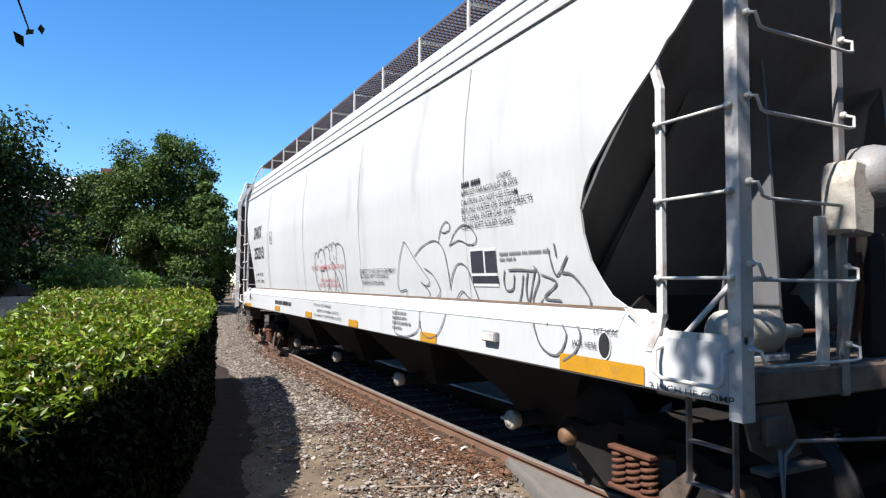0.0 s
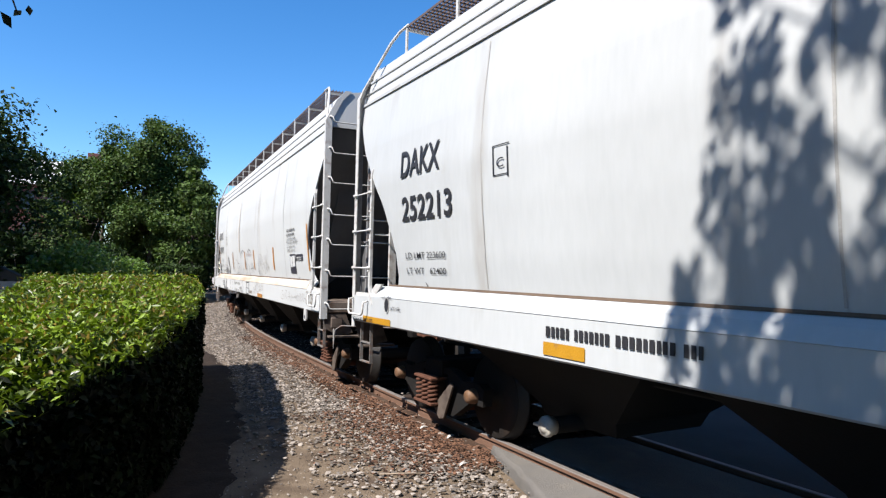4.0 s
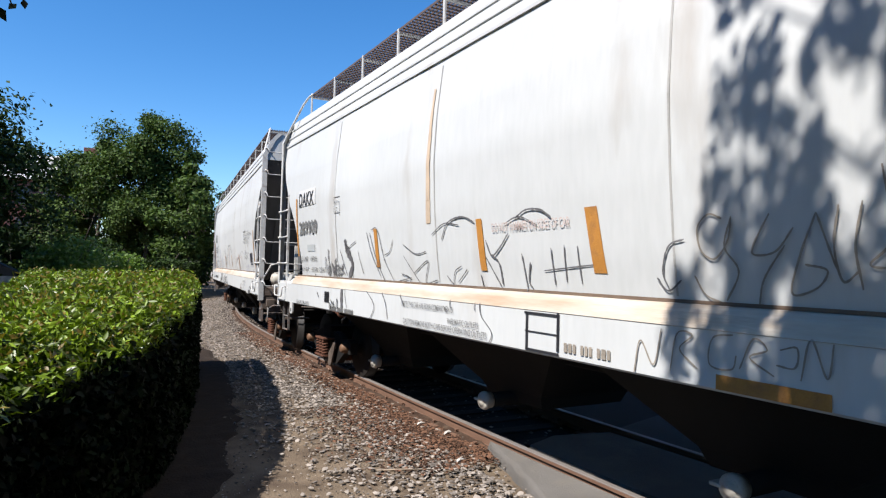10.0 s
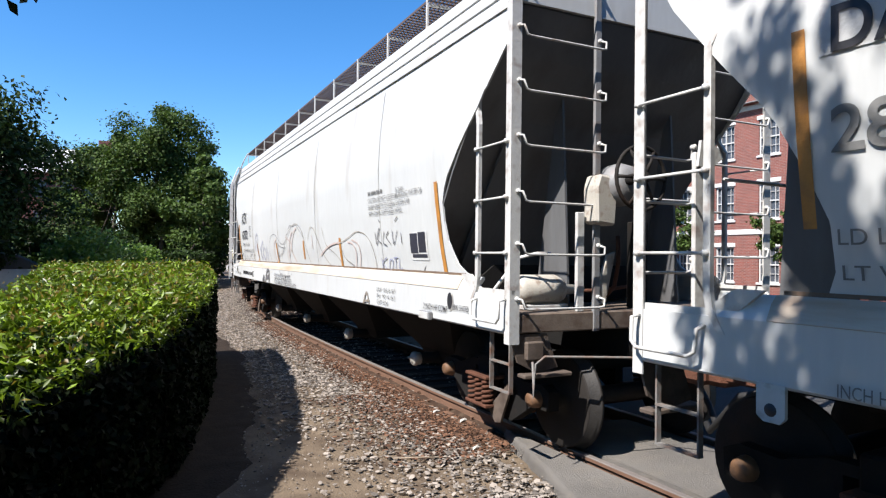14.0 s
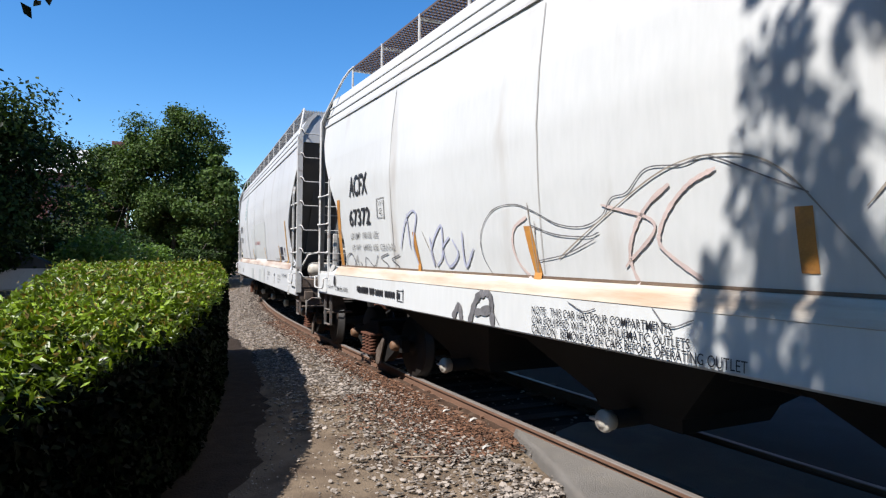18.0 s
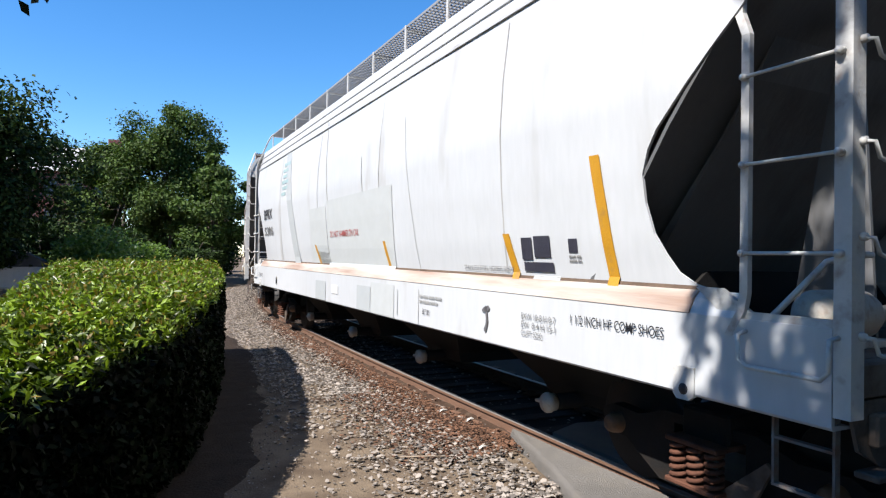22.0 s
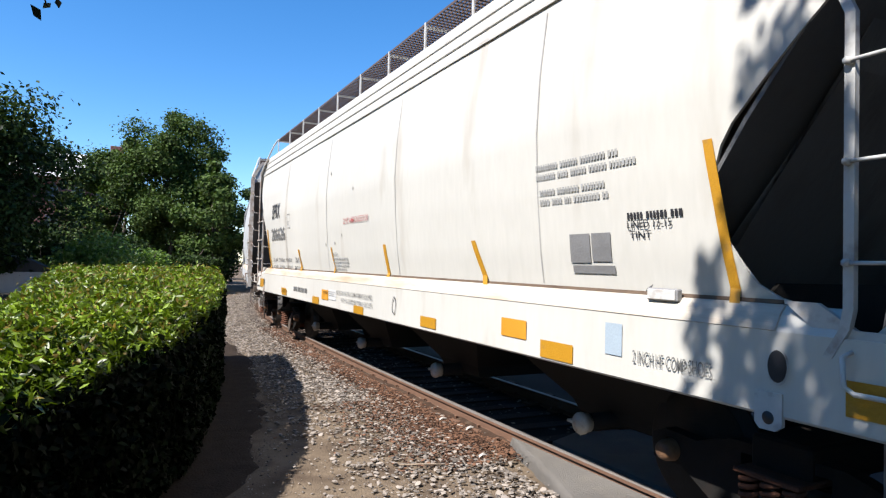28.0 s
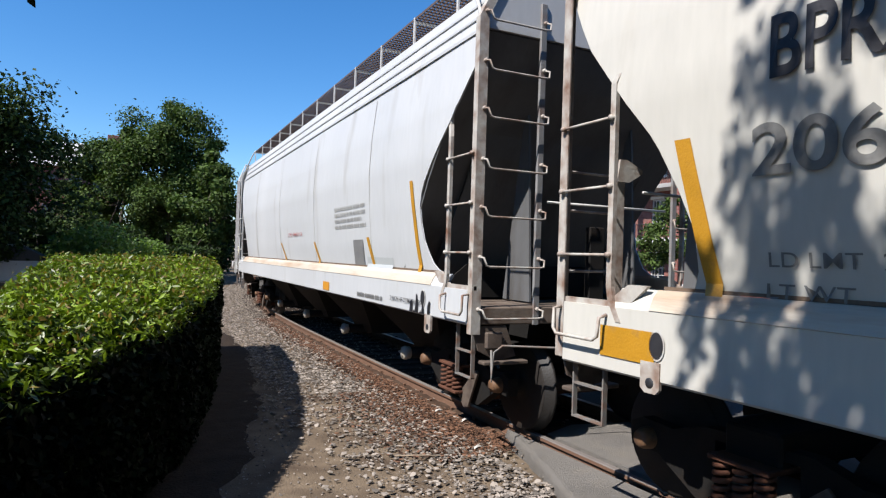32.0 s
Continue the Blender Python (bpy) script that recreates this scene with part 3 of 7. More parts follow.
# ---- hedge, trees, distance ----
def build_hedge_foot():
    """Dark strip along the hedge's foot, ragged on the sandy soil: brown debris, with the hedge's shade in its colour.
    """
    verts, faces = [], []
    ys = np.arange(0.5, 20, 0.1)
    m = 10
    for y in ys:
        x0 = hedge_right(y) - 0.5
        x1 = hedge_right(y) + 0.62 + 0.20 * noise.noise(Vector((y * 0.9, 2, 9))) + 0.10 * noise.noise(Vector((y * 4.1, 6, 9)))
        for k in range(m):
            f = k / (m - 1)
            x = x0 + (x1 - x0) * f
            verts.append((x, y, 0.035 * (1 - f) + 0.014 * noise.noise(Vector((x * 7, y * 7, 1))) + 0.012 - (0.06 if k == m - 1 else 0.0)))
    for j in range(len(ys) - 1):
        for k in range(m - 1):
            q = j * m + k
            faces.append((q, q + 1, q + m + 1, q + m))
    tagged(new("mulch", mesh_from("mulch", verts, faces, m_hedge_foot, True)), "dark brown debris along the foot of the hedge, darkened for its shade", "ground", kind="structure")


HEDGE_EDGE = [(-2.4, -2.0), (-1.4, 1.2), (-0.45, 3.9), (-0.02, 4.7), (0.58, 6.0), (1.12, 8.0), (1.58, 10.5), (1.95, 13.0)]
HEDGE_END = 13.0


def hedge_top(y):
    return float(np.interp(y, [4, 5, 6.5, 8.5, 11], [1.42, 1.50, 1.60, 1.70, 1.76]))


def hedge_bulge(y, z):
    """How far the unclipped flank swells beyond the top edge."""
    return 0.16 * math.sin(math.pi * min(1, max(0, z / 1.5))) * max(0.0, min(1.0, (8.0 - y) / 3.0))


def hedge_right(y):
    for (x0, y0), (x1, y1) in zip(HEDGE_EDGE, HEDGE_EDGE[1:]):
        if y <= y1:
            return x0 + (x1 - x0) * (y - y0) / (y1 - y0)
    return HEDGE_EDGE[-1][0]


def build_hedge():
    hedge = tagged(new("hedge"), "clipped green hedge with glossy leaves and bronze tips", "hedge")
    rng = np.random.default_rng(11)
    # the inner mass, coloured near black for the shade between the leaves
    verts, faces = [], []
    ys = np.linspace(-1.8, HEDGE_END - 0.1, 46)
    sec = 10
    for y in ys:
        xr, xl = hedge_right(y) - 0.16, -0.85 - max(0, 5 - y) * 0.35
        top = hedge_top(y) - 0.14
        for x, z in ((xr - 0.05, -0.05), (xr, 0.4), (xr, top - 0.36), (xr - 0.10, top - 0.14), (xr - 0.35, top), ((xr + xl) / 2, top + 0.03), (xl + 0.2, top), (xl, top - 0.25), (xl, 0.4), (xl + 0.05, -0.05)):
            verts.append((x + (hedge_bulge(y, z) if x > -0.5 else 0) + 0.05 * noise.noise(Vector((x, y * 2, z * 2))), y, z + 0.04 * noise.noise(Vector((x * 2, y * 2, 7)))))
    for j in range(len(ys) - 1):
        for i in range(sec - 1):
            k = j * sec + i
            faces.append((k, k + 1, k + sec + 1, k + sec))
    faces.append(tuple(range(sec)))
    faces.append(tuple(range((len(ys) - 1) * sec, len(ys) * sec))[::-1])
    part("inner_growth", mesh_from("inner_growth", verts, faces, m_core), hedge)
    # top
    n = 80000
    y = -1.5 + (HEDGE_END + 1.6) * rng.random(n) ** 0.85
    xr = np.array([hedge_right(v) for v in y])
    xl = -0.85 - np.maximum(0, 5 - y) * 0.35
    x = xl + (xr - xl) * rng.random(n)
    lump = np.array([noise.noise(Vector((a * 1.6, b * 1.6, 1))) * 0.12 + noise.noise(Vector((a * 6, b * 6, 2))) * 0.05 for a, b in zip(x, y)])
    drop = np.where(x - xl < 0.25, (0.25 - (x - xl)) ** 2 * 1.6, 0) + 0.20 * np.clip(1 - (xr - x) / 0.40, 0, 1) ** 2.2
    tops = np.array([hedge_top(v) for v in y])
    z = tops + lump - drop - 0.10 * rng.random(n) + 0.09 * rng.random(n) * (rng.random(n) > 0.90)
    top = np.stack([x, y, z], 1)
    # right face and far end
    n2 = 26000
    y2 = -1.5 + (HEDGE_END + 1.5) * rng.random(n2) ** 0.9
    t2 = np.array([hedge_top(v) for v in y2])
    z2 = 0.05 + (t2 - 0.20) * rng.random(n2)
    x2 = np.array([hedge_right(v) for v in y2]) - 0.12 * rng.random(n2) + np.array([hedge_bulge(a, b) for a, b in zip(y2, z2)]) + np.array([noise.noise(Vector((a * 2, b * 3, 5))) * 0.07 for a, b in zip(y2, z2)])
    face = np.stack([x2, y2, z2], 1)
    n3 = 3500
    x3 = -0.85 + 2.8 * rng.random(n3)
    z3 = 0.05 + 1.7 * rng.random(n3)
    y3 = HEDGE_END - 0.05 + 0.15 * rng.random(n3)
    end = np.stack([x3, y3, z3], 1)
    # leaves below the crest get the shade-coloured leaf, those above the lit one
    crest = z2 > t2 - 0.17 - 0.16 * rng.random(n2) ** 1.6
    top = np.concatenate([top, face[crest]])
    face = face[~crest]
    pts_n = len(top)
    part("top_leaves", leaves_mesh("top_leaves", top, 0.026, m_leaf_hedge, rng, np.array([0.05, -0.1, 0.7]), 0.85, 3.0), hedge)
    part("side_leaves", leaves_mesh("side_leaves", np.concatenate([face, end]), 0.042, m_leaf_shade, rng, np.array([0.7, -0.1, 0.3]), 0.8), hedge)
    pick = rng.random(pts_n) < 0.05
    tips = top[pick] + np.array([0, 0, 0.05])
    part("young_growth", leaves_mesh("young_growth", tips, 0.024, m_leaf_tip, rng, np.array([0, 0, 0.5]), 0.9, 2.2), hedge, label="bronze young shoots")


def build_tree(name, base, height, crown_r, crown_z, material, leaves, leaf, seed, label, clumps=46, squash=0.8, trunk_r=0.18, crown_off=(0, 0)):
    """A tapered trunk with limbs, and a crown of uneven clumps of small leaves."""
    rng = np.random.default_rng(seed)
    tree = tagged(new(name), label, "tree")
    tree.location = (*base, 0)
    bm = bmesh.new()
    lean = rng.normal(0, 0.25, 2)
    top = Vector((crown_off[0] + lean[0], crown_off[1] + lean[1], height * 0.8))
    mid = Vector((crown_off[0] * 0.3 + lean[0] * 0.3, crown_off[1] * 0.3, crown_z * 0.55))
    add_tube(bm, [(0, 0, -0.1), (0.02, 0.01, 0.25), mid * 0.55, mid, (mid + top) / 2, top], [trunk_r * 1.35, trunk_r, trunk_r * 0.85, trunk_r * 0.7, trunk_r * 0.4, 0.03], 10)
    part("trunk", bm_mesh("trunk", bm, m_bark, True), tree)
    centres = []
    c0 = np.array([crown_off[0], crown_off[1], crown_z])
    for k in range(clumps):
        d = rng.normal(size=3)
        d /= np.linalg.norm(d)
        r = crown_r * rng.uniform(0.35, 1.05) ** 0.7
        c = c0 + d * np.array([r, r, min(r * squash, 1e9)])
        if c[2] > height:
            c[2] = height - rng.uniform(0, 0.5)
        centres.append((c, crown_r * rng.uniform(0.16, 0.34)))
    centres.append((np.array([top.x, top.y, height - crown_r * 0.15]), crown_r * 0.18))
    bm = bmesh.new()
    for c, r in centres[: clumps // 2]:
        a = mid.lerp(top, float(rng.uniform(0.0, 0.8)))
        b = Vector(c)
        m = (a + b) / 2 + Vector((0, 0, -0.1 * (b - a).length + 0.25))
        add_tube(bm, [a, m, b], [trunk_r * 0.28, trunk_r * 0.17, 0.015], 6)
    part("branchwork", bm_mesh("branchwork", bm, m_bark, True), tree)
    per = leaves // len(centres)
    pts, aim = [], []
    for c, r in centres:
        d = rng.normal(size=(per, 3))
        d /= np.linalg.norm(d, axis=1)[:, None]
        rr = r * rng.random((per, 1)) ** 0.45
        stray = rng.random((per, 1)) < 0.12
        rr = np.where(stray, rr * 1.45, rr)
        pts.append(c + d * rr * np.array([1.15, 1.15, 0.8]))
        aim.append(d * 0.5 + np.array([0, 0, 0.5]))
    part("crown", leaves_mesh("crown", np.concatenate(pts), leaf, material, rng, np.concatenate(aim), 0.6), tree)
    return tree


def build_bush(name, base, size, material, n, leaf, seed, label, aim=(0, 0, 0.6)):
    rng = np.random.default_rng(seed)
    bush = tagged(new(name), label, "bush")
    bush.location = (*base, 0)
    bm = bmesh.new()
    for k in range(7):
        a = rng.uniform(0, 6.28)
        e = Vector((math.cos(a) * size[0] * 0.55, math.sin(a) * size[1] * 0.55, size[2] * rng.uniform(0.6, 0.9)))
        add_tube(bm, [(0, 0, -0.05), e * 0.5 + Vector((0, 0, 0.1)), e], [0.05, 0.03, 0.01], 5)
    part("stems", bm_mesh("stems", bm, m_bark, True), bush)
    c = rng.normal(size=(26, 3))
    c /= np.linalg.norm(c, axis=1)[:, None]
    c = c * rng.uniform(0.3, 0.85, (26, 1)) * np.array([size[0], size[1], size[2] * 0.5]) + np.array([0, 0, size[2] * 0.5])
    k = rng.integers(0, 26, n)
    d = rng.normal(size=(n, 3))
    d /= np.linalg.norm(d, axis=1)[:, None]
    p = c[k] + d * rng.random((n, 1)) ** 0.4 * np.array([size[0], size[1], size[2] * 0.6]) * 0.36
    p[:, 2] = np.maximum(p[:, 2], 0.02)
    part("foliage", leaves_mesh("foliage", p, leaf, material, rng, np.array(aim), 0.7), bush)


def build_shade_tree():
    """The tree over the camera's shoulder, whose crown dapples the passing cars."""
    rng = np.random.default_rng(21)
    tree = tagged(new("shade_tree"), "broad tree with hanging twigs of dark green leaves", "tree")
    tree.location = (-2.6, -5.2, 0)
    o = Vector((-2.6, -5.2, 0))
    bm = bmesh.new()
    add_tube(bm, [(0, 0, -0.1), (0, 0, 0.3), (0.05, 0.1, 2.2), (0.3, 0.3, 4.5), (0.5, 0.5, 7.0), (0.5, 0.6, 9.0)], [0.34, 0.25, 0.21, 0.17, 0.1, 0.03], 12)
    part("trunk", bm_mesh("trunk", bm, m_bark, True), tree)
    bm = bmesh.new()
    pts, aim = [], []
    way = np.array(SUN_WAY / -SUN_WAY.z)
    for k in range(3600):
        # clumps: dense behind, thinning to loose hanging sprays at the crown's front edge, which hangs further forward low down
        land = rng.uniform(-9.0, 3.45)
        high = rng.uniform(-1.2, 5.6) if land > -0.5 else rng.uniform(-1.0, 8.0)
        front = 2.46 + 0.62 * min(1.0, max(0.0, (2.2 - high) / 0.6)) + 0.22 * noise.noise(Vector((high * 1.7, 3, 5)))
        gap = noise.noise(Vector((land * 1.9, high * 1.1, 7.0)))
        if land > front or (land > front - 1.1 and rng.random() < (0.62 if high > 2.6 else 0.48)) or gap > 0.13 + 0.42 * min(1.0, max(0.0, (front - land - 0.2) / 0.9)):
            continue
        drop = rng.uniform(4.7, 6.0) if land > -1.2 else rng.uniform(4.0, 7.5)
        c = np.array([3.06, land, high]) - way * drop
        r = rng.uniform(0.20, 0.40) if land < front - 1.1 else rng.uniform(0.09, 0.20)
        m = int(230 * r) + 6
        d = rng.normal(size=(m, 3))
        d /= np.linalg.norm(d, axis=1)[:, None]
        pts.append(c + d * r * rng.random((m, 1)) ** 0.5 * np.array([0.75, 0.75, 1.7]) - np.array(o))
        if k % 5 == 0:
            a = Vector((0.3, 0.3, rng.uniform(2.8, 6)))
            b = Vector(c) - o
            add_tube(bm, [a, (a + b) / 2 + Vector((0, 0, 0.3)), b], [0.05, 0.03, 0.008], 5)
    for k in range(200):
        # unseen clumps added below the crown to keep the near hedge in shade
        c = np.array([rng.uniform(-3.0, 0.2), rng.uniform(-1.5, 3.6), 1.35]) - way * rng.uniform(3.2, 6.0)
        r = rng.uniform(0.3, 0.5)
        d = rng.normal(size=(90, 3))
        d /= np.linalg.norm(d, axis=1)[:, None]
        pts.append(c + d * r * rng.random((90, 1)) ** 0.5 - np.array(o))
    part("branchwork", bm_mesh("branchwork", bm, m_bark, True), tree)
    part("crown", leaves_mesh("crown", np.concatenate(pts), 0.062, m_leaf_dark, rng, np.array([0.1, 0.1, 0.5]), 0.8), tree)
    # the hanging twig at the picture's corner, its leaves coloured near black for shade
    twig = [q + Vector((0.05, 0, -0.07)) for q in (Vector((-0.55, 0.4, 4.4)), Vector((-0.45, 1.6, 3.9)), Vector((-0.46, 2.5, 3.50)), Vector((-0.42, 2.95, 3.24)), Vector((-0.36, 3.1, 3.08)))]
    part("hanging_twig", tube("hanging_twig", [p - o for p in twig], [0.02, 0.012, 0.008, 0.005, 0.003], m_twig, 6), tree)
    lp = [twig[2] + Vector((-0.02, 0, -0.10)), twig[4] + Vector((0.04, 0, 0.02)), twig[4], twig[4] + Vector((-0.04, 0.02, -0.03)), twig[3] + Vector((-0.05, 0, -0.05)), twig[3] + Vector((0.03, 0, -0.06)), twig[2] + Vector((0.04, 0, -0.06))]
    part("twig_leaves", leaves_mesh("twig_leaves", np.array([list(p - o) for p in lp]), 0.045, m_leaf_shade, rng, np.array([0.3, -0.8, 0.2]), 0.4), tree)


def build_far_car(x, y, turn, colour, label, tall=1.0):
    """A parked car: body, cabin with glass, wheels."""
    car = tagged(new("parked_car"), label, "car", "parked cars")
    car.matrix_basis = pose(x, y, 0, 0, 0, turn) @ Matrix.Diagonal((tall, tall, tall, 1))
    paint_m = mat("car_paint", colour, 0.3, vary=0.05)
    prof = [(-2.2, 0.35), (-2.25, 0.7), (-2.1, 0.9), (-1.2, 0.97), (1.0, 1.0), (2.0, 0.93), (2.2, 0.7), (2.15, 0.35)]
    part("body", extrude_poly("body", prof, -0.86, 0.86, paint_m, "xz", 0.05), car)
    cab = [(-1.2, 0.95), (-0.55, 1.40), (0.75, 1.43), (1.65, 0.97)]
    part("cabin_glass", extrude_poly("cabin_glass", cab, -0.74, 0.74, m_glass, "xz", 0.04), car)
    part("roof", extrude_poly("roof", [(-0.6, 1.39), (-0.5, 1.46), (0.7, 1.49), (0.85, 1.41)], -0.70, 0.70, paint_m, "xz", 0.02), car)
    wheel = lathe("wheel", [(-0.1, 0.2), (-0.1, 0.3), (-0.06, 0.32), (0.06, 0.32), (0.1, 0.3), (0.1, 0.2)], m_hose, "y", 18)
    for wx in (-1.35, 1.35):
        for wy in (-0.78, 0.78):
            part("wheel", wheel, car, pose(wx, wy, 0.32))


def build_far_house():
    """The pale-roofed brick house behind the trees."""
    h = tagged(new("house"), "brick house with a pale metal roof and a square chimney", "house")
    h.location = (-7.5, 71, 0)
    part("wall", box("wall", (-3, 7.3, 0, 9, 0, 9.6), m_brick, 0.03), h)
    bm = bmesh.new()
    vs = [bm.verts.new(p) for p in ((-3.5, -0.5, 9.6), (7.8, -0.5, 9.6), (7.8, 9.5, 9.6), (-3.5, 9.5, 9.6), (-1, 4.5, 12.6), (5.5, 4.5, 12.6))]
    for f in ((0, 1, 5, 4), (1, 2, 5), (2, 3, 4, 5), (3, 0, 4), (0, 3, 2, 1)):
        bm.faces.new([vs[i] for i in f])
    part("roof", bm_mesh("roof", bm, m_trim), h)
    part("chimney", box("chimney", (7.0, 8.2, 0.6, 1.7, 0, 13.2), m_brick, 0.02), h)
    win = box("window", (-0.5, 0.5, -0.05, 0.04, 0, 1.6), m_glass, 0.02)
    for k in range(5):
        for z in (1.2, 4.3, 7.2):
            part("window", win, h, pose(-2 + 2.1 * k, 0, z))


def build_brick_building():
    """The three-storey red brick block across the road, seen through the gaps between the cars."""
    b = tagged(new("apartment_building"), "three-storey red brick building with white sash windows and grey roofs", "building")
    X, Z0 = 30.0, 0.0
    b.location = (X, 0, Z0)
    H, storey = 10.2, 3.3
    # front wall with openings: piers and bands between them
    bays = [5.0 + 2.6 * k for k in range(12)]
    win_w, win_h, sill = 1.15, 1.85, 0.85
    ends = [3.4]
    for y in bays:
        ends += [y - win_w / 2, y + win_w / 2]
    ends.append(35.0)
    for i in range(0, len(ends), 2):
        part("wall_pier", box("wall_pier", (0, 0.35, ends[i], ends[i + 1], 0, H), m_brick), b)
    band = {}
    for y in bays:
        for s in range(4):
            z0 = 0 if s == 0 else (s - 1) * storey + sill + win_h
            z1 = s * storey + sill if s < 3 else H
            key = round(z0, 2)
            if key not in band:
                band[key] = box("wall_band", (0.002, 0.35, -win_w / 2, win_w / 2, z0, z1), m_brick)
            part("wall_band", band[key], b, pose(0, y, 0))
    part("back_wall", box("back_wall", (0.5, 9, 3.45, 34.95, 0, H), m_brick), b)
    frame_bm = bmesh.new()
    for y0, y1, z0, z1 in ((-win_w / 2, -win_w / 2 + 0.07, 0, win_h), (win_w / 2 - 0.07, win_w / 2, 0, win_h), (-win_w / 2, win_w / 2, 0, 0.07), (-win_w / 2, win_w / 2, win_h - 0.07, win_h), (-win_w / 2, win_w / 2, win_h / 2 - 0.03, win_h / 2 + 0.03), (-0.025, 0.025, 0, win_h)):
        add_box(frame_bm, 0.08, 0.16, y0, y1, z0, z1)
    for q in (-0.3, 0.3):
        add_box(frame_bm, 0.10, 0.14, q - 0.012, q + 0.012, 0, win_h)
    for q in (0.25, 0.5, 0.75):
        add_box(frame_bm, 0.10, 0.14, -win_w / 2, win_w / 2, win_h * q - 0.012, win_h * q + 0.012)
    wf = bm_mesh("window_frame", frame_bm, m_trim)
    pane = box("pane", (0.17, 0.19, -win_w / 2, win_w / 2, 0, win_h), m_glass)
    sill_me = box("window_sill", (-0.08, 0.1, -win_w / 2 - 0.1, win_w / 2 + 0.1, -0.12, 0.0), m_trim, 0.015)
    head_me = box("window_head", (-0.04, 0.06, -win_w / 2 - 0.1, win_w / 2 + 0.1, win_h, win_h + 0.22), m_trim, 0.015)
    for y in bays:
        for s in range(3):
            w = part("window", wf, b, pose(0, y, s * storey + sill))
            part("pane", pane, w)
            part("window_sill", sill_me, w)
            part("window_head", head_me, w)
    for z in (storey + 0.05, H - 0.3):
        part("stone_band", box("stone_band", (-0.06, -0.002, 3.3, 35.1, z, z + 0.28), m_trim, 0.02), b)
    # projecting bay and balconies
    for y0, y1 in ((12.6, 16.6), (25.6, 29.8)):
        part("balcony_slab", box("balcony_slab", (-1.4, -0.01, y0, y1, storey - 0.1, storey + 0.15), m_trim, 0.02), b)
        part("balcony_slab", box("balcony_slab", (-1.4, -0.01, y0, y1, 2 * storey - 0.1, 2 * storey + 0.15), m_concrete, 0.02), b)
        part("porch_roof", extrude_poly("porch_roof", [(-1.7, 3 * storey - 0.6), (0, 3 * storey - 0.6), (0, 3 * storey + 0.7)], y0 - 0.3, y1 + 0.3, m_roof, "xz"), b)
        for yy in (y0 + 0.2, y1 - 0.2):
            part("porch_column", box("porch_column", (-1.35, -1.0, yy - 0.18, yy + 0.18, 0, 3 * storey - 0.6), m_brick, 0.01), b)
        bal = bmesh.new()
        for zz in (storey, 2 * storey):
            add_box(bal, -1.36, -1.31, y0 + 0.3, y1 - 0.3, zz + 1.05, zz + 1.10)
            q = y0 + 0.4
            while q < y1 - 0.3:
                add_box(bal, -1.345, -1.325, q, q + 0.02, zz + 0.15, zz + 1.05)
                q += 0.14
        part("balcony_railing", bm_mesh("balcony_railing", bal, m_hose), b)
    bm = bmesh.new()
    vs = [bm.verts.new(p) for p in ((-0.5, 3.0, H), (-0.5, 35.4, H), (9.5, 35.4, H), (9.5, 3.0, H), (4.5, 6.5, H + 2.6), (4.5, 32, H + 2.6))]
    for f in ((0, 1, 5, 4), (1, 2, 5), (2, 3, 4, 5), (3, 0, 4), (0, 3, 2, 1)):
        bm.faces.new([vs[i] for i in f])
    part("roof", bm_mesh("roof", bm, m_roof), b)
    for yc in (9.0, 20.5):
        part("gable", extrude_poly("gable", [(yc - 2.4, H - 0.02), (yc + 2.4, H - 0.02), (yc, H + 2.3)], -0.3, 3.6, m_brick, "yz"), b)
        part("gable_roof", extrude_poly("gable_roof", [(yc - 2.8, H - 0.1), (yc, H + 2.55), (yc + 2.8, H - 0.1), (yc + 2.4, H - 0.1), (yc, H + 2.3), (yc - 2.4, H - 0.1)], -0.6, 3.7, m_roof, "yz"), b)


build_ground()
build_track()
build_ballast()
build_hedge_foot()
build_hedge()
build_shade_tree()
# unseen oaks, added behind and beside the view to cut the sky light
build_tree("oak_tree", (3.6, -8.5), 10.5, 4.6, 5.8, m_leaf_dark, 20000, 0.14, 15, "unseen oak added behind the crossing to block sky light", 60, 0.9)
for bx, by, bh, seed in ((-3.5, -11, 9.5, 71), (0.5, -14, 12, 72), (8.0, -6.0, 9, 73), (14.0, -9.0, 10, 74), (-12.5, 6, 9.0, 75), (-11, 14, 11, 76), (-12, 20, 11, 78), (20, -12, 10, 77)):
    build_tree("oak_tree", (bx, by), bh, bh * 0.42, bh * 0.55, m_leaf_dark, 12000, 0.30, seed, "unseen oak added around the view to block sky light", 50, 1.0)
# one more out-of-view oak against the sky light
build_tree("oak_tree", (9.0, -13), 10.5, 4.6, 5.8, m_leaf_dark, 16000, 0.14, 16, "unseen oak added behind the crossing to block sky light", 50, 0.9)
build_tree("oak_tree", (-5.2, 29), 8.8, 3.7, 4.7, m_leaf_dark, 64000, 0.11, 1, "large dark oak with dense low crown", 95, 1.05)
build_tree("oak_tree", (-8.6, 27), 8.0, 4.2, 4.4, m_leaf_dark, 30000, 0.13, 9, "large dark oak with dense low crown", 40, 1.0)
build_tree("elm_tree", (3.6, 48), 12.4, 3.9, 7.2, m_leaf_mid, 52000, 0.12, 2, "tall mid-green tree with feathery top", 75, 1.25)
build_tree("elm_tree", (0.5, 50), 10.4, 3.6, 6.0, m_leaf_mid, 42000, 0.13, 3, "round mid-green tree behind the hedge", 46, 1.1)
build_tree("elm_tree", (5.8, 43), 8.4, 2.6, 4.8, m_leaf_mid, 14000, 0.15, 4, "mid-green tree with open crown", 36, 1.2)
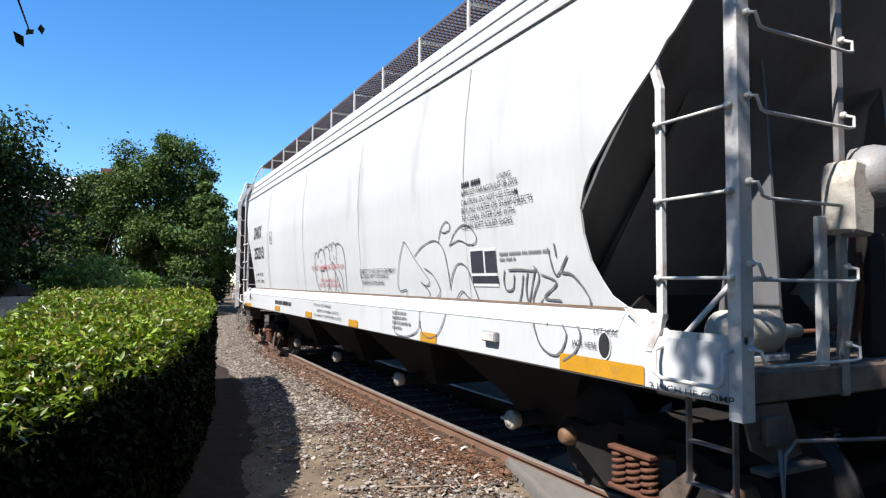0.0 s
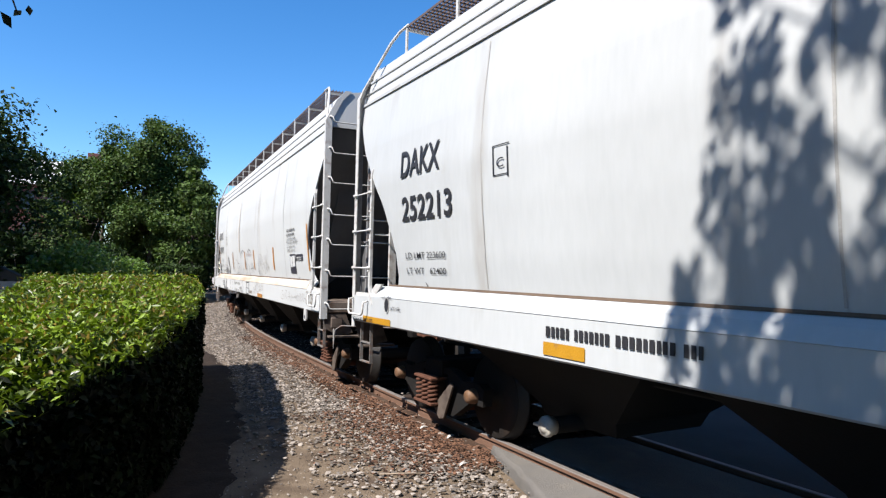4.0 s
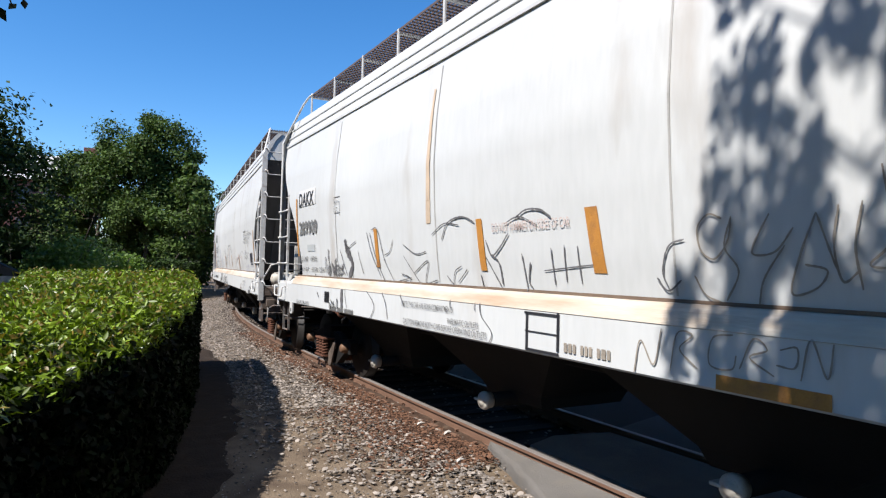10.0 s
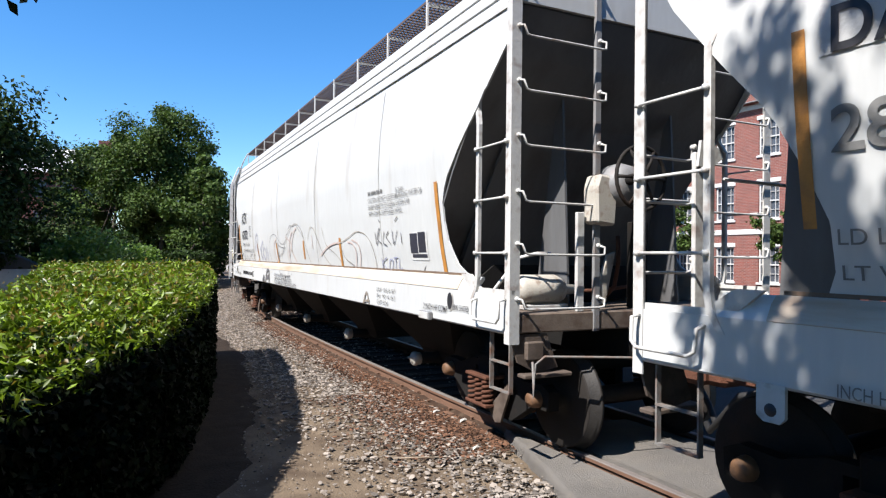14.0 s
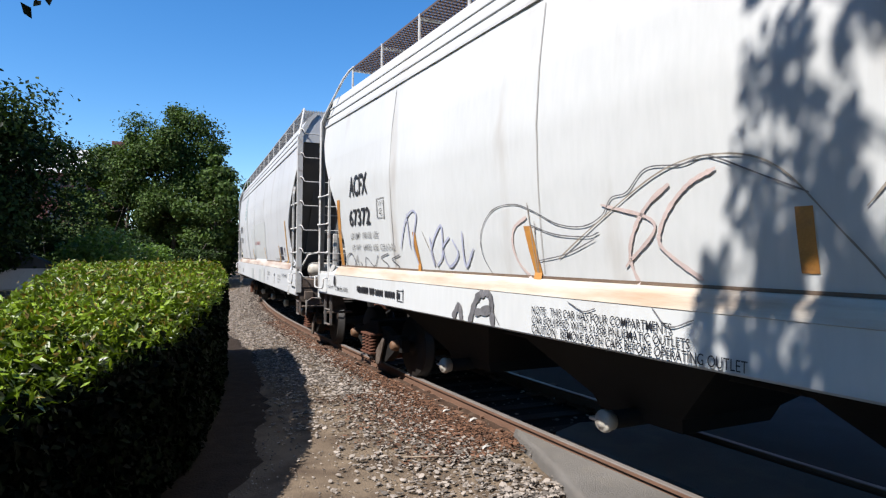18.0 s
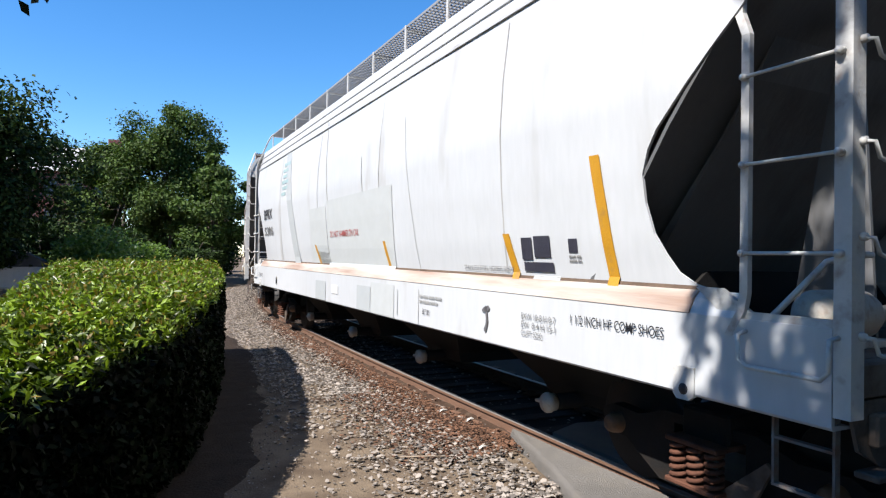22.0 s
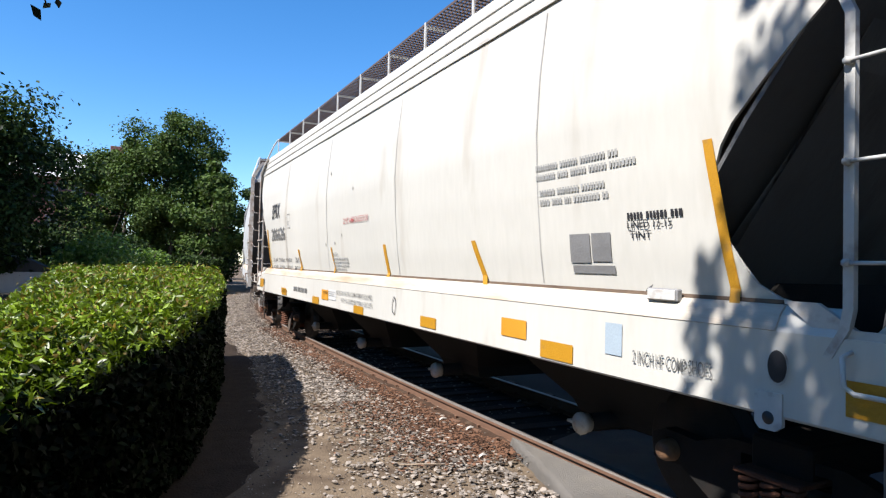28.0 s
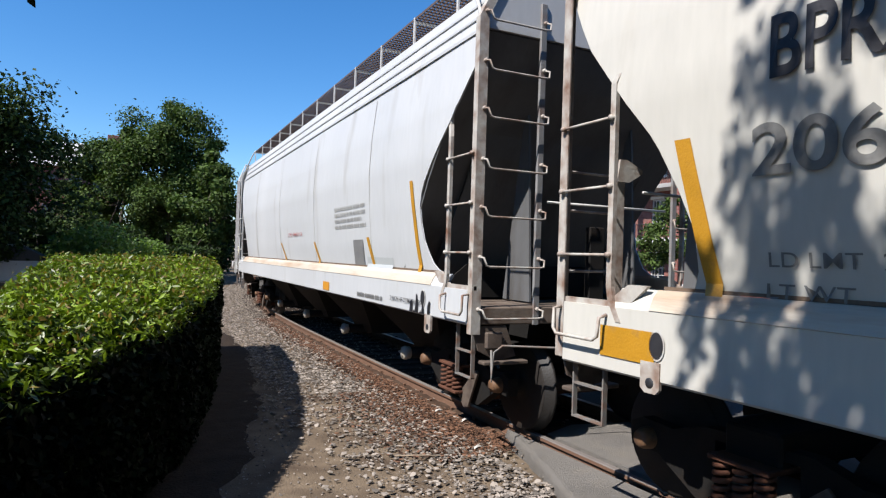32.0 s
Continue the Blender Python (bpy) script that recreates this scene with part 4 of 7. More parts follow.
build_tree("oak_tree", (7.4, 58), 8.6, 3.4, 4.6, m_leaf_dark, 14000, 0.17, 5, "dark tree beside the far track", 40, 1.1)
for k, (bx, by, bs) in enumerate(((-7, 36, 3.2), (-3.2, 40, 3.0), (0.6, 37, 2.6), (3.4, 40, 2.6), (5.8, 50, 3.0), (9.2, 70, 4.5), (3, 66, 4.5), (-3, 64, 4.5), (-11, 42, 4.0))):
    build_bush("shrub", (bx, by), (bs, bs * 0.8, bs * 1.15), m_leaf_dark, 13000, 0.13, 40 + k, "dark green overgrown shrub under the trees")
build_bush("light_shrub", (-0.8, 30), (1.9, 1.6, 3.0), m_leaf_light, 6000, 0.10, 60, "bright green feathery shrub behind the hedge")
build_bush("light_shrub", (1.0, 33), (1.6, 1.4, 2.6), m_leaf_light, 5000, 0.10, 61, "bright green feathery shrub behind the hedge")
build_bush("dry_shrub", (-2.6, 15.5), (1.0, 1.6, 1.3), m_straw, 3500, 0.05, 62, "straw-coloured dry brush beside the hedge", (0, 0, 0))
build_far_car(-4.0, 30.6, 6, (0.95, 0.96, 0.98), "white tall car parked under the trees", 1.32)
build_far_car(-10.8, 35.5, 12, (0.45, 0.47, 0.5), "silver car parked under the trees")
build_far_house()
build_brick_building()
build_tree("street_tree", (24.8, 22.5), 5.4, 1.7, 3.4, m_leaf_mid, 6000, 0.11, 7, "small round street tree before the brick building", 26, 1.0, 0.08)
build_tree("street_tree", (25.0, 16.0), 5.0, 1.5, 3.3, m_leaf_mid, 5000, 0.11, 8, "small round street tree before the brick building", 24, 1.0, 0.08)


# ---- the train ----
PROFILE = [(1.80, 1.53), (2.1, 1.575), (2.6, 1.62), (3.1, 1.645), (3.6, 1.62), (4.2, 1.55)]
CUT = [(1.80, 0.88), (1.83, 1.0), (1.90, 1.13), (2.0, 1.21), (2.15, 1.31), (2.35, 1.37), (2.54, 1.385), (2.70, 1.33), (2.82, 1.25), (3.0, 1.06), (3.25, 0.79), (3.40, 0.62), (3.52, 0.52), (3.56, 0.46), (3.75, 0.28), (3.94, 0.10), (4.04, 0.03), (4.2, 0.02)]
CUT_REAR = [(1.80, 1.20), (1.93, 1.25), (2.17, 1.24), (2.45, 1.12), (2.76, 0.95), (3.08, 0.67), (3.40, 0.40), (3.52, 0.30), (3.75, 0.16), (3.94, 0.06), (4.04, 0.03), (4.2, 0.02)]


def lerp_table(table, z):
    if z <= table[0][0]:
        return table[0][1]
    for (z0, a0), (z1, a1) in zip(table, table[1:]):
        if z <= z1:
            return a0 + (a1 - a0) * (z - z0) / (z1 - z0)
    return table[-1][1]


def half(z):
    """Half the width of the body, or of the sill below it, at the height z."""
    if z < 1.66:
        return 1.645
    if z < 1.80:
        return 1.645 - 0.10 * (z - 1.66) / 0.14
    return lerp_table(PROFILE, z)


MESHES = {}


def shared(key, make):
    if key not in MESHES:
        MESHES[key] = make()
    return MESHES[key]


def side_sheet(L, side, material, cut=1.0):
    zs = sorted({round(z, 3) for z in list(np.linspace(1.80, 4.2, 20)) + [c[0] for c in CUT]})
    cols = 40
    outer = []
    for z in zs:
        c, d = lerp_table(CUT, z) * cut, lerp_table(CUT_REAR, z)
        for k in range(cols + 1):
            y = -L / 2 + c + (L - c - d) * k / cols
            dent = 0.006 * noise.noise(Vector((y * 0.8, z * 1.1, side)))
            outer.append((side * (half(z) + dent), y, z))
    inner = [(x - side * 0.02, y, z) for x, y, z in outer]
    n = len(outer)
    verts, faces = outer + inner, []
    for j in range(len(zs) - 1):
        for k in range(cols):
            a = j * (cols + 1) + k
            q = (a, a + 1, a + cols + 2, a + cols + 1)
            faces.append(q if side > 0 else q[::-1])
            faces.append(tuple(i + n for i in (q[::-1] if side > 0 else q)))
    for j in range(len(zs) - 1):
        for k in (0, cols):
            a = j * (cols + 1) + k
            b = a + cols + 1
            m = len(verts)
            verts += [outer[a], outer[b], inner[b], inner[a]]
            faces.append((m, m + 1, m + 2, m + 3))
    return mesh_from("side_sheet", verts, faces, material, True)


def sweep(name, section, y0, y1, material, closed=True):
    n = len(section)
    verts = [(x, y0, z) for x, z in section] + [(x, y1, z) for x, z in section]
    faces = [(i, (i + 1) % n, (i + 1) % n + n, i + n) for i in range(n if closed else n - 1)]
    if closed:
        faces += [tuple(range(n))[::-1], tuple(range(n, 2 * n))]
    bm = bmesh.new()
    vs = [bm.verts.new(v) for v in verts]
    for f in faces:
        bm.faces.new([vs[i] for i in f])
    return bm_mesh(name, bm, material)


def text_shape(s, size, bold):
    cu = bpy.data.curves.new("lettering", "FONT")
    cu.body, cu.size, cu.offset = s, size, bold
    ob = new("lettering", cu)
    dg = bpy.context.evaluated_depsgraph_get()
    dg.update()
    me = bpy.data.meshes.new_from_object(ob.evaluated_get(dg))
    bpy.data.objects.remove(ob)
    v = [(p.co.x, p.co.y) for p in me.vertices]
    f = [tuple(p.vertices) for p in me.polygons]
    bpy.data.meshes.remove(me)
    return v, f


LAYER = dict(weld_seam=-0.002, cover_patch=0.001, rust_streak=0.001, data_panel=0.002, notice_panel=0.002, data_panel_cell=0.005, reflective_strip=0.003, stencil_lines=0.004, graffiti=0.006, lettering=0.008, letter=0.008)


def on_side(car, name, flat, faces, y, z, material, lift=0.004, label=""):
    """A flat drawing laid on the near side of a car; it runs forwards from y metres behind the front corner, z up."""
    L = car["length"]
    lift = LAYER.get(name, lift)
    flat = [(a, max(b, car["low"] + 0.016 - z)) for a, b in flat]
    verts = [(-(half(z + b) + lift + 0.006), -L / 2 + y - a, z + b) for a, b in flat]
    return part(name, mesh_from(name, verts, faces, material), car, None, label)


def glyphs(v, f):
    """The separate letters of a line of writing, as their own vertices and faces."""
    home = list(range(len(v)))

    def root(a):
        while home[a] != a:
            a = home[a]
        return a

    for q in f:
        for a in q[1:]:
            home[root(a)] = root(q[0])
    groups = {}
    for q in f:
        groups.setdefault(root(q[0]), []).append(q)
    for qs in groups.values():
        ids = sorted({a for q in qs for a in q})
        at = {a: i for i, a in enumerate(ids)}
        yield [v[a] for a in ids], [tuple(at[a] for a in q) for q in qs]


def lettering(car, s, y, z, width, height, material, name="lettering"):
    """A line of writing of that width and height of its capitals; tall letters are parts of their own."""
    v, f = text_shape(s, 1.0, 0.018 if height > 0.11 else 0.002)
    x0, x1 = min(p[0] for p in v), max(p[0] for p in v)
    top = max(p[1] for p in v)
    kx, ky = width / (x1 - x0), height / (top if top > 0.3 else 0.7)
    v = [((a - x0) * kx, b * ky) for a, b in v]
    if height < 0.15:
        return on_side(car, name, v, f, y, z, material)
    for gv, gf in glyphs(v, f):
        on_side(car, "letter", gv, gf, y, z, material)


def bars(car, y, z, rows, height, material, seed=0, gap=1.7):
    """Small unreadable lines of writing as plain bars: rows of widths."""
    rng = random.Random(seed)
    v, f = [], []
    for r, width in enumerate(rows):
        a, b = 0.0, -r * height * gap
        run = rng.randint(3, 9)
        while a < width:
            w = height * rng.uniform(0.4, 0.62)
            k = len(v)
            v += [(a, b), (a + w, b), (a + w, b + height), (a, b + height)]
            f.append((k, k + 1, k + 2, k + 3))
            run -= 1
            a += w + height * (0.2 if run else 0.75)
            run = run or rng.randint(3, 9)
    return on_side(car, "stencil_lines", v, f, y, z, material)


def stripe(car, y, z, w, h, material=None, name="reflective_strip", lean=0.0, lift=0.002, label=""):
    v, f = [], []
    n = max(2, int(h / 0.12) + 1)
    for k in range(n + 1):
        b = h * k / n
        v += [(lean * b, b), (lean * b + w, b)]
        if k:
            i = 2 * k
            f.append((i - 2, i - 1, i + 1, i))
    return on_side(car, name, v, f, y, z, material or m_yellow, lift, label)


def sill_box(car, y, z, w, h):
    """A small steel box with a lid fixed to the sill."""
    L = car["length"]
    x = -(half(z) + 0.004)
    b = part("access_box", box("access_box", (x - 0.05, x, -L / 2 + y - w, -L / 2 + y, z, z + h), m_steel_grey, 0.008), car, None, "small grey steel box")
    part("lid", box("lid", (x - 0.058, x - 0.05, -L / 2 + y - w * 0.95, -L / 2 + y - w * 0.05, z + 0.1 * h, z + 0.9 * h), m_steel_white, 0.003), b)


def jack_hole(car, y, z, w, h):
    """The dark oval jacking hole in the sill, with its rim."""
    n = 20
    for name, k, m in (("hole_rim", 1.18, m_steel_white), ("jack_hole", 1.0, m_black)):
        v = [(w * k * math.cos(2 * math.pi * i / n), h * k * math.sin(2 * math.pi * i / n)) for i in range(n)]
        on_side(car, name, v, [tuple(range(n))], y, z, m, 0.003 if name == "hole_rim" else 0.007)


def smooth_line(pts, n=8):
    out = []
    P = [np.array(p, float) for p in pts]
    P = [2 * P[0] - P[1]] + P + [2 * P[-1] - P[-2]]
    for i in range(1, len(P) - 2):
        for k in range(n):
            t = k / n
            out.append(0.5 * ((2 * P[i]) + (P[i + 1] - P[i - 1]) * t + (2 * P[i - 1] - 5 * P[i] + 4 * P[i + 1] - P[i + 2]) * t * t + (3 * P[i] - P[i - 1] - 3 * P[i + 1] + P[i + 2]) * t ** 3))
    out.append(P[-2])
    return out


def graffiti(car, y, z, strokes, width, material, seed=1, name="graffiti", lift=0.006):
    """Sprayed lines: each stroke a list of points (along, up), drawn with uneven width."""
    rng = random.Random(seed)
    v, f = [], []
    for st in strokes:
        line = smooth_line(st)
        k0 = len(v)
        for i, p in enumerate(line):
            d = line[min(i + 1, len(line) - 1)] - line[max(i - 1, 0)]
            n = np.array([-d[1], d[0]]) / (np.hypot(*d) + 1e-6)
            w = 0.8 * width * (0.75 + 0.5 * rng.random()) * (0.6 if i in (0, len(line) - 1) else 1) / 2
            v += [tuple(p + n * w), tuple(p - n * w)]
            if i:
                k = k0 + 2 * i
                f.append((k - 2, k - 1, k + 1, k))
    f = [q[::-1] for q in f]
    return on_side(car, name, v, f, y, z, material, lift)


def scrawl(seed, n, step, height, wild=0.5):
    """A tag's worth of running loops and slashes with no letters in it."""
    rng = random.Random(seed)
    out, line, x = [], [], 0.0
    for k in range(n):
        w = step * rng.uniform(0.7, 1.2)
        h = height * rng.uniform(0.65, 1.15)
        low = height * rng.uniform(-0.12, 0.18)
        if rng.random() < 0.55:
            line += [(x + 0.15 * w, low), (x + 0.50 * w, h), (x + 0.30 * w, h * 0.75), (x + 0.62 * w, low + 0.1 * h)]
        else:
            line += [(x + 0.1 * w, low + 0.2 * h), (x + 0.35 * w, h * 0.9), (x + 0.55 * w, low), (x + 0.85 * w, h * 0.55)]
        x += 0.8 * w
        if rng.random() < 0.45:
            out.append(line)
            line = []
            out.append([(x - 0.5 * w, h * 1.05), (x - 0.42 * w, h * 0.5), (x - 0.5 * w, low - 0.1 * h)])
    if len(line) > 1:
        out.append(line)
    return out


def end_gear(car, L, front, gear, rusty, wide=True):
    """Posts, ladders, platform, coupler and slope sheet of one end. Rear ends are the same turned about."""
    m_end = pose(0, -L / 2, 0) if front else pose(0, L / 2, 0, 0, 0, 180)
    mw = m_steel_rusty if rusty else m_steel_white
    rk = ("r" if rusty else "w")
    W = 1.645

    def put(name, key, make, m=None, parent=None, label=""):
        return part(name, shared((key, rk), make), parent or car, m_end @ m if m is not None else m_end.copy(), label)

    # sloping end sheet of the hopper and the upright sheet above it, in the shade-darkened paint
    def slope():
        rows = [(0.05, 4.18), (0.30, 3.82), (0.79, 3.25), (1.15, 2.82), (1.38, 2.52), (1.75, 2.08), (2.12, 1.62)]
        verts, faces = [], []
        for lift in (0.0, 0.02):
            for y, z in rows:
                w = half(max(z, 1.82)) - 0.012
                verts += [(-w, y + lift, z + lift), (w, y + lift, z + lift)]
        n = len(rows)
        for j in range(n - 1):
            a = 2 * j
            faces += [(a, a + 1, a + 3, a + 2), (a + 2 * n, a + 2 + 2 * n, a + 3 + 2 * n, a + 1 + 2 * n)]
            faces += [(a, a + 2, a + 2 + 2 * n, a + 2 * n), (a + 1, a + 1 + 2 * n, a + 3 + 2 * n, a + 3)]
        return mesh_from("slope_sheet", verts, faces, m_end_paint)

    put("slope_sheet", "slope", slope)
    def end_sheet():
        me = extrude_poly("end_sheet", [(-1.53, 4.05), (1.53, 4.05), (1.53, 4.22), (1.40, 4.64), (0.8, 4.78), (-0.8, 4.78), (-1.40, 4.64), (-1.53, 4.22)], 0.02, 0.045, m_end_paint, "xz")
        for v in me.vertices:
            # lower edge set back so the sheet turns away from the sun
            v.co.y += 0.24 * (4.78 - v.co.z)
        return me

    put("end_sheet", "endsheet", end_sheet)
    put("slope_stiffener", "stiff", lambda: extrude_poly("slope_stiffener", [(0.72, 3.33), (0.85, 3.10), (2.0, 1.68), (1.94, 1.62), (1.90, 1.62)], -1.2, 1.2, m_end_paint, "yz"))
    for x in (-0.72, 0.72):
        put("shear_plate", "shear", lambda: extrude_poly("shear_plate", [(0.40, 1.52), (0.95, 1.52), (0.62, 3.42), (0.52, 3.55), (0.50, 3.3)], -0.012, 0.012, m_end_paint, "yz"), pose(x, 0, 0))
    put("bolster_web", "bweb", lambda: extrude_poly("bolster_web", [(-1.45, 1.5), (1.45, 1.5), (0.95, 1.9), (-0.95, 1.9)], 1.42, 1.45, m_under, "xz"))
    put("end_sill", "endsill", lambda: box("end_sill", (-1.60, 1.60, 0.01, 0.11, 1.33, 1.50), m_end_sill, 0.012))
    put("end_platform", "plat", lambda: box("end_platform", (-1.55, 1.55, 0.11, 1.0, 1.47, 1.50), m_end_sill, 0.006))
    put("striker", "strk", lambda: extrude_poly("striker", [(-0.19, 0.92), (0.19, 0.92), (0.24, 1.24), (0.22, 1.36), (-0.22, 1.36), (-0.24, 1.24)], -0.12, 0.06, m_under, "xz", 0.02))

    def coupler():
        bm = bmesh.new()
        add_box(bm, -0.10, 0.10, -0.50, 0.0, 0.95, 1.17, 0.02)
        add_box(bm, -0.16, 0.13, -0.70, -0.46, 0.90, 1.22, 0.05)
        add_box(bm, 0.02, 0.16, -0.80, -0.62, 0.91, 1.21, 0.04)
        return bm_mesh("coupler", bm, m_rust)

    put("coupler", "cplr", coupler)
    put("air_hose", "hose", lambda: tube("air_hose", [(0.22, 0.0, 0.98), (0.24, -0.25, 0.9), (0.22, -0.45, 0.66), (0.12, -0.62, 0.52), (0.04, -0.72, 0.55)], 0.028, m_hose, 8))
    for s in (-1, 1):
        sm = Matrix.Diagonal((s, 1, 1, 1))

        def mirrored(name, key, make, label="", parent=None):
            """Parts of one corner, made for the near side or as their mirror image."""
            def made():
                me = make()
                if s > 0:
                    me.transform(Matrix.Diagonal((-1, 1, 1, 1)))
                    me.flip_normals()
                return me
            return part(name, shared((key, rk, s), made), parent or car, m_end.copy(), label)

        def post():
            bm = bmesh.new()
            prof = [(-W, 0.0), (-W + 0.10, 0.0), (-W + 0.10, 0.012), (-W + 0.012, 0.012), (-W + 0.012, 0.085), (-W, 0.085)]
            rings = []
            for z, dx in ((1.24, 0), (2.5, 0), (4.30, 0), (4.62, 0.16), (4.78, 0.30)):
                rings.append([bm.verts.new((x + dx, y, z)) for x, y in prof])
            for a, b in zip(rings, rings[1:]):
                for i in range(6):
                    bm.faces.new((a[i], a[(i + 1) % 6], b[(i + 1) % 6], b[i]))
            bm.faces.new(rings[0])
            bm.faces.new(rings[-1][::-1])
            return bm_mesh("corner_post", bm, mw)

        mirrored("corner_post", "post", post)
        ix = -W + (0.97 if wide else 0.77)
        if front:
            mirrored("ladder_stile", f"stile{wide}", lambda: box("ladder_stile", (ix - 0.07, ix, 0.0, 0.035, 1.32, 4.55), m_steel_grey, 0.006))
        else:
            ix = -1.04
            mirrored("ladder_stile", "short_stile", lambda: box("ladder_stile", (ix - 0.11, ix, 0.04, 0.075, 1.49, 2.72), mw, 0.006))
            mirrored("stile_bracket", "stile_br", lambda: extrude_poly("stile_bracket", [(ix - 0.11, 2.62), (ix + 0.02, 2.62), (ix + 0.16, 2.70), (ix + 0.16, 2.73), (ix, 2.80), (ix - 0.08, 2.80)], 0.078, 0.10, mw, "xz"))

        def side_post():
            bm = bmesh.new()
            prof = [(-W - 0.005, 0.55), (-W - 0.005, 0.60), (-W + 0.03, 0.60), (-W + 0.03, 0.55)]
            rings = [[bm.verts.new((x + dx, y + dy, z)) for x, y in prof] for z, dx, dy in ((1.56, 0.0, 0.10), (1.70, 0.0, 0.02), (1.80, 0.0, 0), (3.22, 0.0, 0), (3.36, 0.03, 0.07), (3.50, 0.03, 0.07))]
            for a, b in zip(rings, rings[1:]):
                for i in range(4):
                    bm.faces.new((a[i], a[(i + 1) % 4], b[(i + 1) % 4], b[i]))
            bm.faces.new(rings[0])
            bm.faces.new(rings[-1][::-1])
            return bm_mesh("side_ladder_post", bm, mw)

        mirrored("side_ladder_post", "spost", side_post)
        for z in (2.02, 2.50, 2.98):
            def rung(z=z):
                bm = bmesh.new()
                add_tube(bm, [(-W - 0.02, 0.03, z), (-W - 0.02, 0.58, z)], 0.0105, 7)
                for yy in (0.05, 0.575):
                    add_tube(bm, [(-W - 0.035, yy, z), (-W + 0.02, yy, z)], 0.02, 7)
                return bm_mesh("side_rung", bm, mw, True)
            mirrored("side_rung", f"srung{z}", rung)
        for z in ((1.89, 2.37, 2.68) if not front else (1.54, 2.01, 2.46, 2.94, 3.41, 3.88, 4.35) if wide else (1.39, 1.89, 2.37, 2.83, 3.32, 3.78, 4.26)):
            def erung(z=z):
                bm = bmesh.new()
                a, b = -W + 0.07, ix - 0.03
                add_tube(bm, [(a, -0.01, z + 0.09), (a + 0.02, -0.05, z + 0.085), (a + 0.05, -0.055, z + 0.01), (a + 0.09, -0.055, z), (b - 0.02, -0.055, z), (b + 0.035, -0.055, z + 0.01), (b + 0.04, -0.05, z + 0.075), (b, -0.01, z + 0.09)], 0.0105, 7)
                for x in (a, b):
                    add_tube(bm, [(x, -0.025, z + 0.09), (x, 0.01, z + 0.09)], 0.021, 7)
                return bm_mesh("end_rung", bm, mw, True)
            mirrored("end_rung", f"erung{z}{wide}{front}", erung)

        mirrored("grab_iron", "grab", lambda: tube("grab_iron", [(-W - 0.002, 0.06, 1.62), (-W - 0.07, 0.06, 1.61), (-W - 0.075, 0.06, 1.46), (-W - 0.075, 0.10, 1.42), (-W - 0.075, 0.50, 1.42), (-W - 0.075, 0.55, 1.45), (-W - 0.07, 0.56, 1.58), (-W - 0.002, 0.56, 1.60)], 0.013, mw, 7))

        def stirrup():
            bm = bmesh.new()
            x = -W + 0.10
            for zz in (0.79, 1.04):
                add_box(bm, x - 0.022, x + 0.022, 0.12, 0.46, zz, zz + 0.014)
            for yy in (0.12, 0.446):
                add_box(bm, x - 0.020, x + 0.020, yy, yy + 0.014, 0.79, 1.32)
            return bm_mesh("stirrup_step", bm, m_stirrup)

        mirrored("stirrup_step", "stir", stirrup)
        mirrored("corner_bracket", "cbr", lambda: extrude_poly("corner_bracket", [(-W + 0.02, 1.32), (-W + 0.40, 1.32), (-W + 0.52, 1.02), (-W + 0.30, 0.98), (-W + 0.10, 1.08)], 0.02, 0.04, m_shelf, "xz"))
        mirrored("corner_shelf", "cshelf", lambda: box("corner_shelf", (-W + 0.12, -W + 0.62, -0.06, 0.06, 0.95, 0.985), m_shelf, 0.008))
        mirrored("jack_pad", "jpad", lambda: box("jack_pad", (-W + 0.16, -W + 0.34, -0.03, 0.02, 1.10, 1.26), m_shelf, 0.012))
        mirrored("side_end_plate", "sepl", lambda: extrude_poly("side_end_plate", [(0.0, 1.66), (0.72, 1.66), (0.92, 1.82), (0.74, 1.82), (0.55, 1.70), (0.0, 1.70)], -W + 0.02, -W + 0.05, mw, "yz"))
    put("uncoupling_rod", "unc", lambda: tube("uncoupling_rod", [(-1.46, -0.08, 1.10), (-1.46, -0.10, 0.80), (-1.44, -0.10, 1.08), (-1.35, -0.10, 1.14), (-0.5, -0.22, 1.10), (-0.2, -0.5, 1.05)], 0.011, m_stirrup, 7))
    put("centre_post", "cpost", lambda: box("centre_post", (-0.10, 0.10, 0.20, 0.29, 1.5, 2.35), m_under, 0.01))
    put("cross_brace", "xbr", lambda: tube("cross_brace", [(-W + 0.85, 0.03, 2.56), (0, 0.03, 2.56), (W - 0.85, 0.03, 2.56)], 0.014, m_steel_white, 6))
    if gear:
        def brake_wheel():
            bm = bmesh.new()
            n = 28
            ring = [(0.28 * math.cos(2 * math.pi * k / n), 0, 0.28 * math.sin(2 * math.pi * k / n)) for k in range(n + 1)]
            add_tube(bm, ring, 0.018, 7)
            for k in range(6):
                a = 2 * math.pi * k / 6
                add_tube(bm, [(0.05 * math.cos(a), -0.02, 0.05 * math.sin(a)), (0.17 * math.cos(a), -0.03, 0.17 * math.sin(a)), (0.28 * math.cos(a), 0, 0.28 * math.sin(a))], [0.022, 0.014, 0.018], 6)
            add_tube(bm, [(0, -0.06, 0), (0, 0.12, 0)], 0.05, 10)
            return bm_mesh("brake_wheel", bm, m_wheel, True)

        bw = put("brake_wheel", "bwheel", brake_wheel, pose(-0.53, -0.36, 2.69), label="dark spoked hand brake wheel")
        put("wheel_shaft", "bshaft", lambda: tube("wheel_shaft", [(-0.53, -0.32, 2.69), (-0.53, 0.10, 2.69)], 0.05, m_under, 8))
